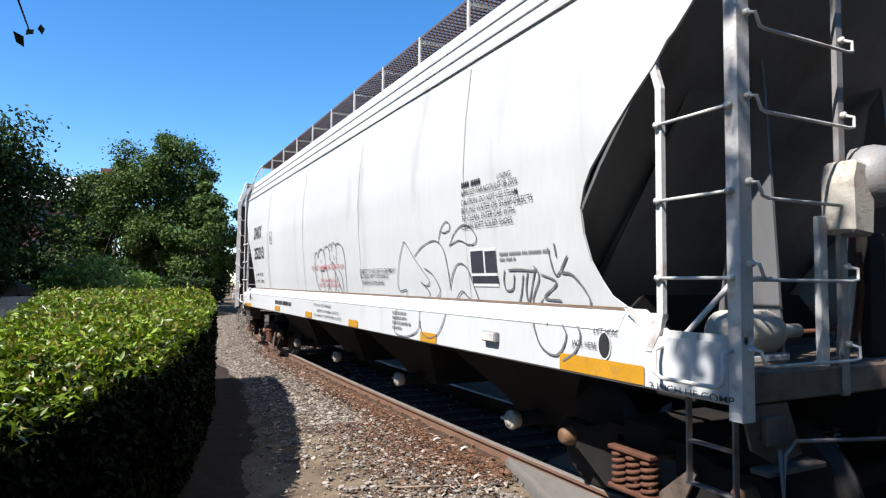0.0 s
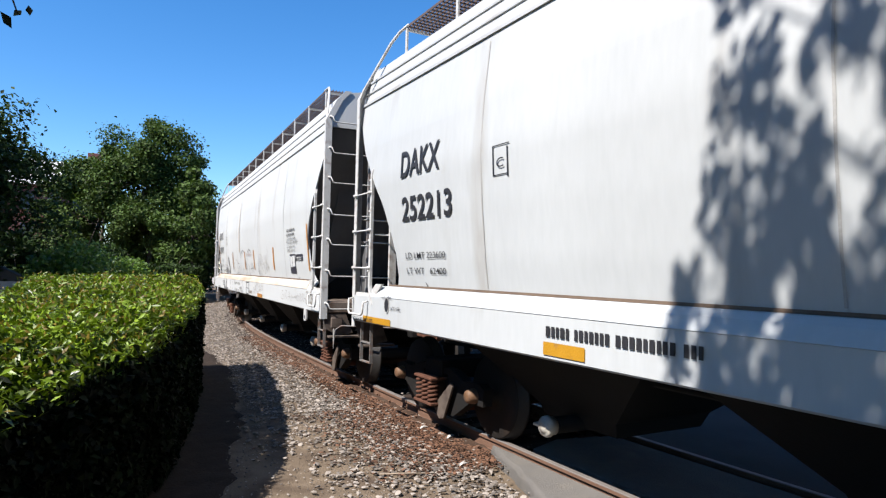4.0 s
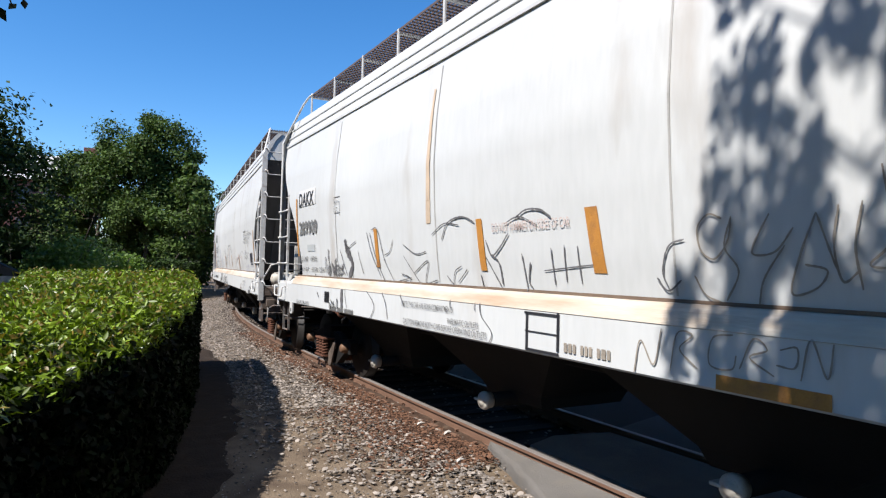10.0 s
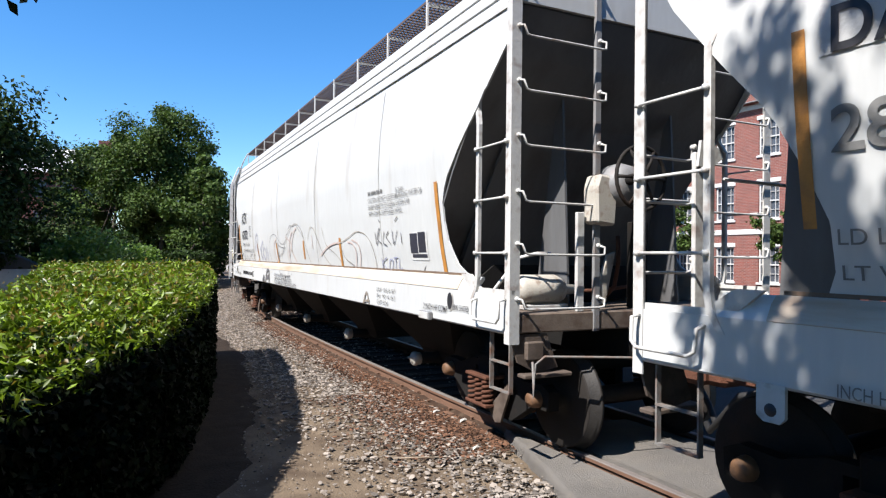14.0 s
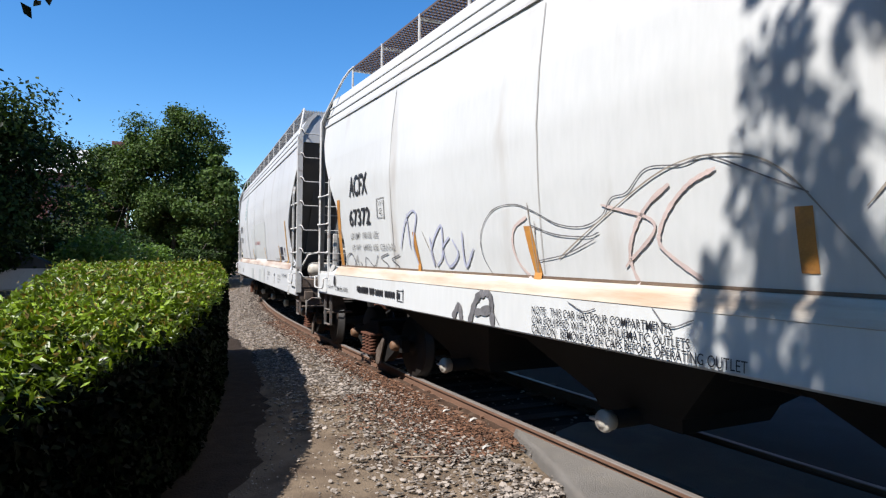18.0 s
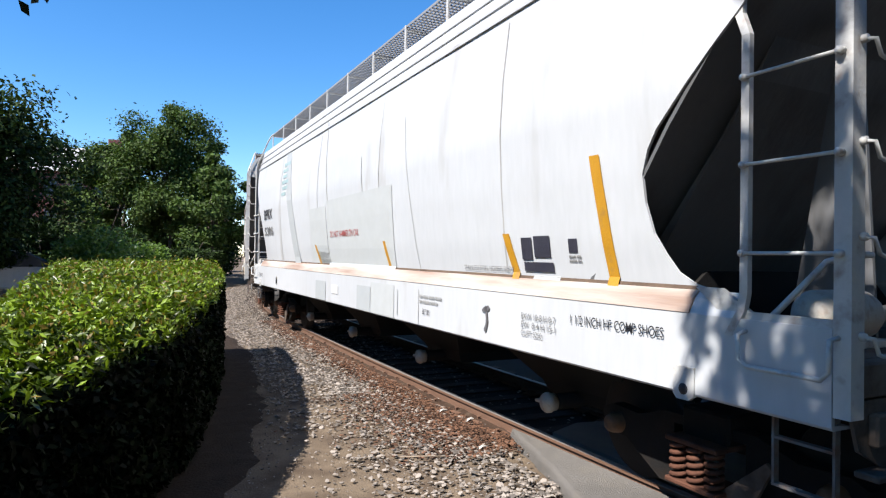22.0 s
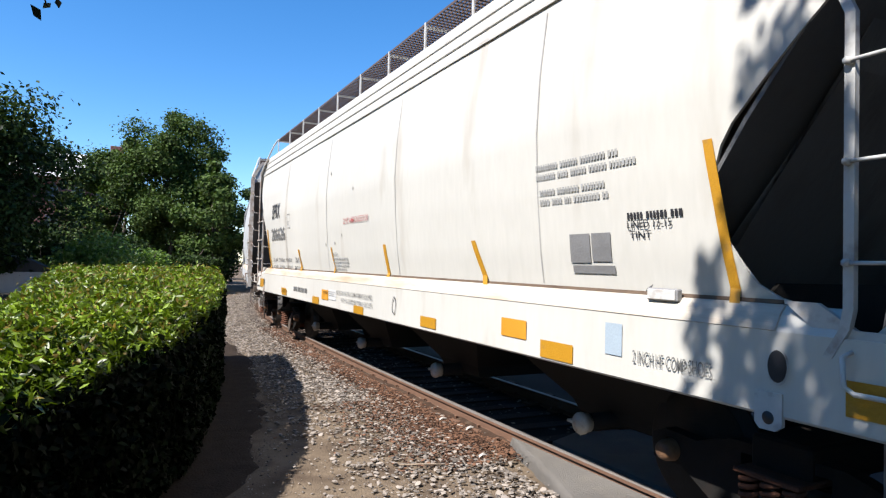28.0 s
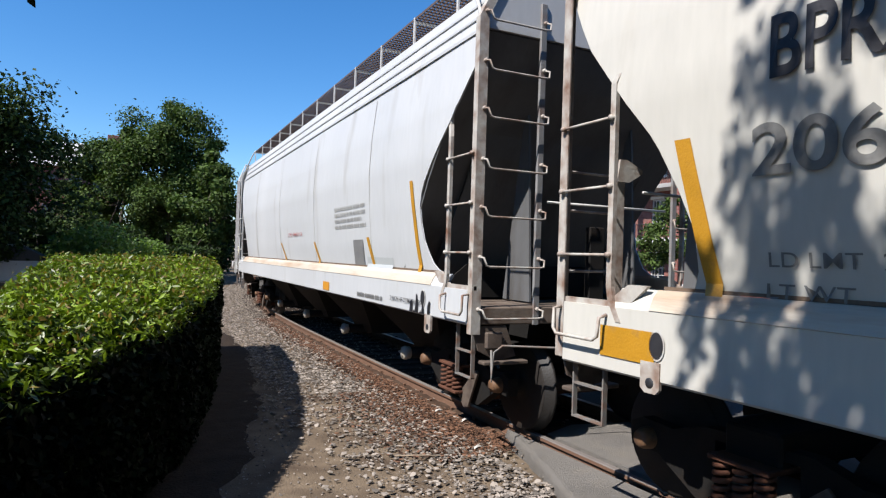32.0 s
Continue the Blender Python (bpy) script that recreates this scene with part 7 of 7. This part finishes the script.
lettering(TRAIN[2]["car"], "EXW  10-8  H  8-7", 3.20, 1.53, 0.63, 0.051, m_grey_ink)
lettering(TRAIN[2]["car"], "EW   9-0  H  15-2", 3.19, 1.45, 0.62, 0.051, m_grey_ink)
lettering(TRAIN[2]["car"], "CUFT 5250", 3.19, 1.37, 0.39, 0.051, m_grey_ink)
lettering(TRAIN[2]["car"], "2 INCH HF COMP", 1.73, 1.42, 0.58, 0.063, m_black)
lettering(TRAIN[2]["car"], "BRK SHOES", 1.03, 1.46, 0.33, 0.054, m_black)
sill_box(TRAIN[2]["car"], 1.76, 1.31, 0.25, 0.09)
graffiti(TRAIN[2]["car"], 10.71, 1.36, [[(0.18, 0.42), (0.0, 0.64), (0.01, 0.87), (0.24, 1.06), (0.61, 1.09), (0.93, 1.0), (1.22, 0.89), (1.53, 0.86), (1.75, 0.93), (1.86, 1.05), (2.02, 1.08), (2.21, 1.22), (2.5, 1.21), (2.67, 1.24), (2.79, 1.21), (3.03, 1.1), (3.32, 0.97)], [(0.83, 0.9), (1.17, 0.81), (1.56, 0.78), (1.71, 0.81)], [(0.92, 0.59), (1.31, 0.65), (1.66, 0.76)], [(0.18, 0.42), (0.31, 0.15), (0.44, 0.0)], [(2.3, 0.3), (2.44, 0.19), (2.64, 0.25)], [(1.43, 0.28), (1.61, 0.22), (1.75, 0.25)]], 0.012, m_spray, 10)
graffiti(TRAIN[2]["car"], 10.16, 1.76, [[(0.24, 0.57), (0.04, 0.48), (0.0, 0.32), (0.08, 0.16), (0.29, 0.01)], [(1.85, 0.7), (1.67, 0.59), (1.53, 0.43), (1.46, 0.22), (1.55, 0.0)], [(2.21, 0.76), (2.0, 0.68), (1.82, 0.52), (1.74, 0.34), (1.84, 0.23), (2.07, 0.09)]], 0.038, m_faded_red, 11)
graffiti(TRAIN[2]["car"], 12.07, 1.79, [[(0.0, 0.48), (0.36, 0.05)], [(2.17, 0.66), (2.26, 0.02), (2.26, 0.5)], [(2.56, 0.18), (3.21, 0.53), (3.71, 0.76), (4.12, 0.81), (4.5, 0.7), (4.85, 0.32), (5.1, 0.01)], [(4.96, 0.45), (5.21, 0.69), (5.5, 0.64), (5.86, 0.31), (6.37, 0.04), (7.1, 0.01)], [(5.99, 0.68), (6.21, 0.38), (6.68, 0.23), (7.0, 0.09)], [(6.9, 0.37), (7.43, 0.46), (7.83, 0.54), (8.18, 0.5), (8.42, 0.38), (8.54, 0.2), (8.57, 0.0)], [(7.07, 0.3), (7.23, 0.15), (7.64, 0.04)]], 0.014, m_spray_brown, 58)
graffiti(TRAIN[2]["car"], 8.96, 1.78, [[(2.71, 0.2), (3.09, 0.32), (3.51, 0.39), (3.98, 0.41)], [(4.28, 0.41), (4.54, 0.37), (4.66, 0.24), (4.57, 0.01)], [(4.48, 0.44), (4.77, 0.37), (4.84, 0.21), (4.74, 0.0)], [(0.0, 0.59), (0.51, 0.43), (0.21, 0.14)], [(2.2, 0.57), (2.22, 0.32)]], 0.03, m_faded_red, 59)
graffiti(TRAIN[2]["car"], 3.45, 2.12, [[(0.0, 0.18), (0.06, 0.02), (0.18, 0.23), (0.07, 0.1), (0.24, 0.02)], [(0.34, 0.18), (0.29, 0.04), (0.42, 0.0)], [(0.5, 0.18), (0.41, 0.11), (0.56, 0.01)], [(0.62, 0.19), (0.66, 0.02), (0.79, 0.18)], [(0.9, 0.15), (0.92, 0.02)], [(0.73, 0.3), (0.83, 0.35)], [(0.17, 0.34), (0.21, 0.3)]], 0.02, m_spray, 60)
graffiti(TRAIN[2]["car"], 3.28, 1.80, [[(0.0, 0.16), (0.02, 0.01), (0.02, 0.1), (0.19, 0.16), (0.04, 0.1), (0.18, 0.0)], [(0.29, 0.14), (0.24, 0.03), (0.34, 0.02), (0.39, 0.13), (0.29, 0.14)], [(0.43, 0.16), (0.57, 0.17)], [(0.5, 0.16), (0.46, 0.01)], [(0.62, 0.17), (0.58, 0.02), (0.69, 0.04)]], 0.025, m_spray_blue, 61)
graffiti(TRAIN[2]["car"], 3.76, 1.28, [[(0.0, 0.0), (0.15, 0.21), (0.28, 0.04)], [(0.05, 0.08), (0.27, 0.11)]], 0.04, m_spray_brown, 62)
lettering(TRAIN[2]["car"], "NOTE:  THIS CAR HAS FOUR COMPARTMENTS", 9.75, 1.51, 1.51, 0.064, m_black)
lettering(TRAIN[2]["car"], "CAR EQUIPPED WITH 5135B PNUEMATIC OUTLETS", 9.75, 1.43, 1.65, 0.064, m_black)
lettering(TRAIN[2]["car"], "CAUTION:  REMOVE BOTH CAPS BEFORE OPERATING OUTLET", 9.75, 1.35, 2.05, 0.069, m_black)
graffiti(TRAIN[2]["car"], 11.17, 1.28, [[(0.0, 0.06), (0.13, 0.19), (0.2, 0.02)], [(0.33, 0.0), (0.5, 0.3), (0.73, 0.34), (0.79, 0.05)], [(0.45, 0.15), (0.77, 0.21)]], 0.1, m_spray, 12)
# fourth car: painted-over patches
stripe(TRAIN[3]["car"], 8.87, 1.72, 3.02, 1.18, m_patch_pale, "cover_patch", 0.02)
stripe(TRAIN[3]["car"], 9.96, 1.69, 1.09, 1.13, m_patch_pale, "cover_patch", -0.06)
stripe(TRAIN[3]["car"], 11.35, 1.68, 0.46, 2.51, m_patch_grey, "cover_patch", -0.39)
stripe(TRAIN[3]["car"], 9.36, 1.71, 0.65, 0.48, m_patch_grey, "cover_patch", -0.63)
stripe(TRAIN[3]["car"], 9.42, 1.19, 0.64, 0.33, m_patch_grey, "cover_patch", 0.00)
stripe(TRAIN[3]["car"], 7.12, 1.17, 0.58, 0.37, m_patch_grey, "cover_patch", 0.00)
stripe(TRAIN[3]["car"], 5.56, 1.24, 0.03, 0.32, m_patch_grey, "cover_patch", 0.00)
lettering(TRAIN[3]["car"], "BPRX", 14.43, 2.82, 0.94, 0.237, m_black)
lettering(TRAIN[3]["car"], "5306", 14.45, 2.43, 1.00, 0.201, m_grey_ink)
lettering(TRAIN[3]["car"], "DO NOT HAMMER ON CAR", 8.70, 2.27, 1.48, 0.102, m_red)
stripe(TRAIN[3]["car"], 6.05, 1.72, 0.09, 0.45, m_yellow, "reflective_strip", -0.45)
stripe(TRAIN[3]["car"], 9.42, 1.71, 0.11, 0.44, m_yellow, "reflective_strip", -0.79)
stripe(TRAIN[3]["car"], 3.00, 1.73, 0.11, 0.46, m_yellow, "reflective_strip", -0.37)
stripe(TRAIN[3]["car"], 1.75, 1.74, 0.11, 0.99, m_yellow, "reflective_strip", -0.16)
stripe(TRAIN[3]["car"], 2.87, 1.96, 0.16, 0.19, m_dark_panel, "data_panel_cell", 0.00)
stripe(TRAIN[3]["car"], 2.68, 1.98, 0.23, 0.18, m_dark_panel, "data_panel_cell", 0.00)
stripe(TRAIN[3]["car"], 2.85, 1.86, 0.43, 0.08, m_dark_panel, "data_panel_cell", 0.00)
stripe(TRAIN[3]["car"], 2.71, 1.71, 0.37, 0.12, m_patch_grey, "data_panel", 0.00)
lettering(TRAIN[3]["car"], "PB 5-37 GA", 2.62, 1.76, 0.19, 0.033, m_black)
stripe(TRAIN[3]["car"], 2.21, 2.02, 0.11, 0.11, m_dark_panel, "logo_shape", 0.00)
bars(TRAIN[3]["car"], 2.21, 1.98, [0.14, 0.14], 0.020, m_grey_ink, 63)
lettering(TRAIN[3]["car"], "STAINLESS STEEL HOPPER BODY", 3.96, 1.85, 0.94, 0.044, m_grey_ink)
lettering(TRAIN[3]["car"], "1 1/2 INCH HF COMP SHOES", 2.07, 1.49, 0.93, 0.065, m_black)
lettering(TRAIN[3]["car"], "BLT BY", 4.77, 1.32, 0.19, 0.059, m_black)
lettering(TRAIN[3]["car"], "EXW 10-8 H 8-7", 2.74, 1.46, 0.48, 0.052, m_grey_ink)
lettering(TRAIN[3]["car"], "EW  8-4 H 15-1", 2.74, 1.39, 0.48, 0.052, m_grey_ink)
lettering(TRAIN[3]["car"], "CUFT 5250", 2.74, 1.32, 0.30, 0.048, m_grey_ink)
stripe(TRAIN[3]["car"], 5.08, 1.72, 0.01, 2.00, m_faint, "weld_seam", -0.19)
stripe(TRAIN[3]["car"], 6.82, 1.73, 0.02, 1.69, m_faint, "weld_seam", -0.15)
stripe(TRAIN[3]["car"], 8.54, 1.72, 0.04, 2.64, m_faint, "weld_seam", -0.23)
graffiti(TRAIN[3]["car"], 3.41, 1.28, [[(0.06, 0.24), (0.09, 0.1), (0.05, 0.0)], [(0.0, 0.19), (0.13, 0.23)]], 0.05, m_spray, 13)
lettering(TRAIN[3]["car"], "1 1/2 INCH HF CO", 15.06, 1.40, 0.57, 0.084, m_black)
# fifth car: yellow strips along the sill
lettering(TRAIN[4]["car"], "BPRX", 14.12, 2.98, 0.82, 0.328, m_black)
lettering(TRAIN[4]["car"], "206626", 14.23, 2.47, 1.43, 0.276, m_grey_ink)
lettering(TRAIN[4]["car"], "LD LMT  220700LB   99950KG", 14.15, 1.97, 1.85, 0.080, m_grey_ink)
lettering(TRAIN[4]["car"], "LT WT   65300LB   29750KG", 14.17, 1.80, 1.90, 0.081, m_grey_ink)
stripe(TRAIN[4]["car"], 12.55, 2.69, 0.25, 0.01, m_grey_ink, "plate_outline", 0.00)
stripe(TRAIN[4]["car"], 12.55, 2.98, 0.25, 0.01, m_grey_ink, "plate_outline", 0.00)
stripe(TRAIN[4]["car"], 12.55, 2.69, 0.01, 0.30, m_grey_ink, "plate_outline", 0.00)
stripe(TRAIN[4]["car"], 12.31, 2.67, 0.01, 0.29, m_grey_ink, "plate_outline", 0.00)
lettering(TRAIN[4]["car"], "C", 12.47, 2.76, 0.07, 0.079, m_black)
lettering(TRAIN[4]["car"], "286 K", 11.97, 1.96, 0.35, 0.108, m_grey_ink)
lettering(TRAIN[4]["car"], "DEC 5 0", 12.02, 1.79, 0.43, 0.089, m_black)
stripe(TRAIN[4]["car"], 14.55, 1.75, 0.12, 0.99, m_yellow, "reflective_strip", -0.22)
stripe(TRAIN[4]["car"], 11.53, 1.75, 0.06, 0.47, m_yellow, "reflective_strip", -0.19)
stripe(TRAIN[4]["car"], 15.37, 1.32, 0.50, 0.21, m_yellow, "reflective_strip", 0.00)
stripe(TRAIN[4]["car"], 12.85, 1.29, 0.45, 0.11, m_yellow, "reflective_strip", 0.00)
lettering(TRAIN[4]["car"], "DO NOT HAMMER ON SIDES OF CAR", 8.54, 2.59, 1.18, 0.089, m_red)
stripe(TRAIN[4]["car"], 6.73, 1.75, 0.10, 0.48, m_yellow, "reflective_strip", -0.24)
stripe(TRAIN[4]["car"], 9.16, 1.76, 0.07, 0.47, m_yellow, "reflective_strip", -0.39)
stripe(TRAIN[4]["car"], 11.43, 1.75, 0.09, 0.47, m_yellow, "reflective_strip", -0.58)
stripe(TRAIN[4]["car"], 12.81, 1.25, 0.47, 0.12, m_yellow, "reflective_strip", 0.00)
stripe(TRAIN[4]["car"], 10.22, 1.22, 0.44, 0.13, m_yellow, "reflective_strip", 0.00)
stripe(TRAIN[4]["car"], 7.84, 1.22, 0.43, 0.12, m_yellow, "reflective_strip", 0.00)
stripe(TRAIN[4]["car"], 9.61, 1.33, 0.41, 0.17, m_orange, "sticker", 0.00)
lettering(TRAIN[4]["car"], "CAUTION", 9.49, 1.43, 0.27, 0.045, m_black)
lettering(TRAIN[4]["car"], "NOTE: CAR HAS FOUR COMPARTMENTS EQUIPPED", 8.71, 1.46, 1.67, 0.065, m_grey_ink)
lettering(TRAIN[4]["car"], "WITH FLUIDIZED BUTTERFLY OUTLETS", 8.47, 1.35, 1.44, 0.063, m_grey_ink)
bars(TRAIN[4]["car"], 11.70, 1.38, [1.07], 0.089, m_grey_ink, 71)
lettering(TRAIN[4]["car"], "CAUTION:", 9.22, 2.09, 0.29, 0.049, m_grey_ink)
bars(TRAIN[4]["car"], 9.22, 2.02, [0.79, 0.79, 0.79, 0.66], 0.033, m_faint, 72)
stripe(TRAIN[4]["car"], 4.03, 1.76, -0.09, 0.46, m_yellow, "reflective_strip", -0.53)
stripe(TRAIN[4]["car"], 1.29, 1.76, 0.07, 0.99, m_yellow, "reflective_strip", -0.16)
stripe(TRAIN[4]["car"], 2.76, 2.01, 0.24, 0.22, m_dark_grey_panel, "data_panel_cell", 0.00)
stripe(TRAIN[4]["car"], 2.50, 2.02, 0.21, 0.21, m_dark_grey_panel, "data_panel_cell", 0.00)
stripe(TRAIN[4]["car"], 2.74, 1.93, 0.48, 0.06, m_dark_grey_panel, "data_panel_cell", 0.00)
bars(TRAIN[4]["car"], 2.11, 2.31, [0.47], 0.047, m_black, 73)
lettering(TRAIN[4]["car"], "LINED 12-15", 2.11, 2.25, 0.40, 0.054, m_black)
lettering(TRAIN[4]["car"], "TINT", 2.09, 2.18, 0.20, 0.050, m_black)
bars(TRAIN[4]["car"], 3.18, 2.77, [0.97, 1.16], 0.047, m_faint, 74)
bars(TRAIN[4]["car"], 3.13, 2.56, [0.82, 0.83], 0.047, m_faint, 75)
stripe(TRAIN[4]["car"], 3.04, 1.24, 0.42, 0.14, m_yellow, "reflective_strip", 0.00)
stripe(TRAIN[4]["car"], 0.58, 1.30, 0.47, 0.17, m_yellow, "reflective_strip", 0.00)
stripe(TRAIN[4]["car"], 5.42, 1.26, 0.41, 0.12, m_yellow, "reflective_strip", 0.00)
stripe(TRAIN[4]["car"], 3.65, 1.35, 0.40, 0.16, m_orange, "sticker", 0.00)
stripe(TRAIN[4]["car"], 2.26, 1.37, 0.17, 0.22, m_pale_blue, "cover_patch", 0.00)
lettering(TRAIN[4]["car"], "2 INCH HF COMP SHOES", 1.98, 1.35, 0.64, 0.082, m_grey_ink)
sill_box(TRAIN[4]["car"], 1.90, 1.77, 0.26, 0.08)
graffiti(TRAIN[4]["car"], 6.29, 1.34, [[(0.0, 0.15), (0.06, 0.21), (0.11, 0.14), (0.1, 0.05), (0.06, 0.0), (0.0, 0.04), (0.0, 0.15)]], 0.02, m_spray, 14)
# sixth car
stripe(TRAIN[5]["car"], 1.47, 1.76, 0.09, 1.10, m_yellow, "reflective_strip", -0.17)
stripe(TRAIN[5]["car"], 5.36, 1.36, 0.38, 0.14, m_orange, "sticker", 0.00)
stripe(TRAIN[5]["car"], 3.93, 1.82, 0.46, 0.37, m_dark_grey_panel, "data_panel_cell", 0.00)
bars(TRAIN[5]["car"], 4.88, 2.66, [1.58, 1.58, 1.38, 1.58], 0.056, m_faint, 81)
lettering(TRAIN[5]["car"], "DO NOT HAMMER ON CAR", 8.54, 2.31, 1.32, 0.073, m_red)
stripe(TRAIN[5]["car"], 3.08, 1.74, 0.11, 0.48, m_yellow, "reflective_strip", -0.49)
stripe(TRAIN[5]["car"], 5.97, 1.73, 0.11, 0.45, m_yellow, "reflective_strip", -0.87)
stripe(TRAIN[5]["car"], 8.81, 1.70, 0.11, 0.48, m_yellow, "reflective_strip", -1.17)
lettering(TRAIN[5]["car"], "2 INCH HF COMP SHOES", 2.13, 1.42, 0.96, 0.056, m_black)
graffiti(TRAIN[5]["car"], 1.50, 1.17, scrawl(82, 4, 0.21, 0.36), 0.05, m_black, 82)
stripe(TRAIN[5]["car"], 3.33, 1.75, 1.01, 0.19, m_patch_grey, "cover_patch", 0.00)
bars(TRAIN[5]["car"], 3.47, 1.38, [1.01, 0.8], 0.057, m_grey_ink, 84)
# writing at the first car's tail, the fourth car's faded mark and sill patches
lettering(TRAIN[0]["car"], "2 INCH HF COMP SHOES", 15.66, 1.335, 0.62, 0.048, m_black)
lettering(TRAIN[0]["car"], "LIFT HERE", 14.76, 1.655, 0.26, 0.035, m_black)
lettering(TRAIN[0]["car"], "JACK HERE", 14.52, 1.53, 0.27, 0.040, m_black)
m_teal = mat("faded_teal_paint", (0.42, 0.56, 0.56), 0.6, vary=0.2)
for k in range(6):
    stripe(TRAIN[3]["car"], 12.50 - 0.06 * (k % 2), 3.26 + 0.13 * k, 0.42 + 0.10 * ((k * 7) % 3), 0.075, m_teal, "logo_shape", -0.25)
stripe(TRAIN[3]["car"], 8.44, 1.34, 0.38, 0.15, m_patch, "cover_patch", 0.00)
stripe(TRAIN[3]["car"], 6.52, 1.185, 0.86, 0.42, m_patch_pale, "cover_patch", 0.00)
stripe(TRAIN[3]["car"], 4.90, 1.19, 0.012, 0.40, m_faint, "sill_joint", 0.00)
bars(TRAIN[3]["car"], 4.86, 1.50, [0.58, 0.50], 0.035, m_faint, 66)
# small dents with rubbed paint on the fifth car, and its white placard
for y, z in ((9.32, 3.47), (8.06, 3.09), (8.70, 2.40), (9.64, 2.26), (9.10, 2.27)):
    stripe(TRAIN[4]["car"], y, z, 0.035, 0.05, m_dent, "dent", 0.00)
    stripe(TRAIN[4]["car"], y - 0.02, z + 0.008, 0.018, 0.03, m_grey_ink, "dent", 0.00, 0.004)
stripe(TRAIN[4]["car"], 9.18, 1.35, 0.42, 0.17, m_patch, "notice_panel", 0.00)
bars(TRAIN[4]["car"], 9.15, 1.47, [0.34, 0.30, 0.32], 0.018, m_faint, 67)
# long rust run and worn red warning on the second car
for k in range(6):
    stripe(TRAIN[1]["car"], 9.46 - 0.014 * k, 2.46 + 0.24 * k, 0.10 - 0.011 * k, 0.245, m_orange_stain, "rust_streak", 0.05)
lettering(TRAIN[1]["car"], "DO NOT HAMMER ON SIDES OF CAR", 8.18, 2.32, 1.06, 0.075, m_faded_red)
jack_hole(TRAIN[0]["car"], 1.08, 1.56, 0.055, 0.085)
jack_hole(TRAIN[0]["car"], 14.63, 1.58, 0.055, 0.085)
jack_hole(TRAIN[2]["car"], 1.10, 1.54, 0.055, 0.085)
jack_hole(TRAIN[2]["car"], 15.24, 1.56, 0.055, 0.085)
jack_hole(TRAIN[4]["car"], 0.93, 1.48, 0.055, 0.085)
jack_hole(TRAIN[4]["car"], 14.85, 1.45, 0.055, 0.085)
jack_hole(TRAIN[5]["car"], 1.13, 1.51, 0.055, 0.085)
jack_hole(TRAIN[3]["car"], 12.83, 1.37, 0.055, 0.085)



def motions():
    """The train rolls past: each car along the curve of the track, each wheelset turning under it."""
    for spec in TRAIN:
        L = spec["rear"] - spec["front"]
        mid = (spec["rear"] + spec["front"]) / 2
        reach = L / 2 - 1.31
        rows, t = [], 0.0
        while t < 32.01:
            d = gone(t)
            a, _ = on_track(mid - reach - d)
            b, _ = on_track(mid + reach - d)
            c = (a + b) / 2
            rows.append((t, pose(c.x, c.y, 0, 0, 0, -math.degrees(math.atan2(b.x - a.x, b.y - a.y)))))
            t += 0.5
        walk(spec["car"], rows)
        for k, (ws, dy, _) in enumerate(spec["wheels"]):
            rows, t = [], 0.0
            while t < 32.01:
                rows.append((t, pose(0, dy, 0.63, math.degrees(gone(t) / 0.46) % 360 + 17 * k)))
                t += 0.2
            walk(ws, rows)


motions()
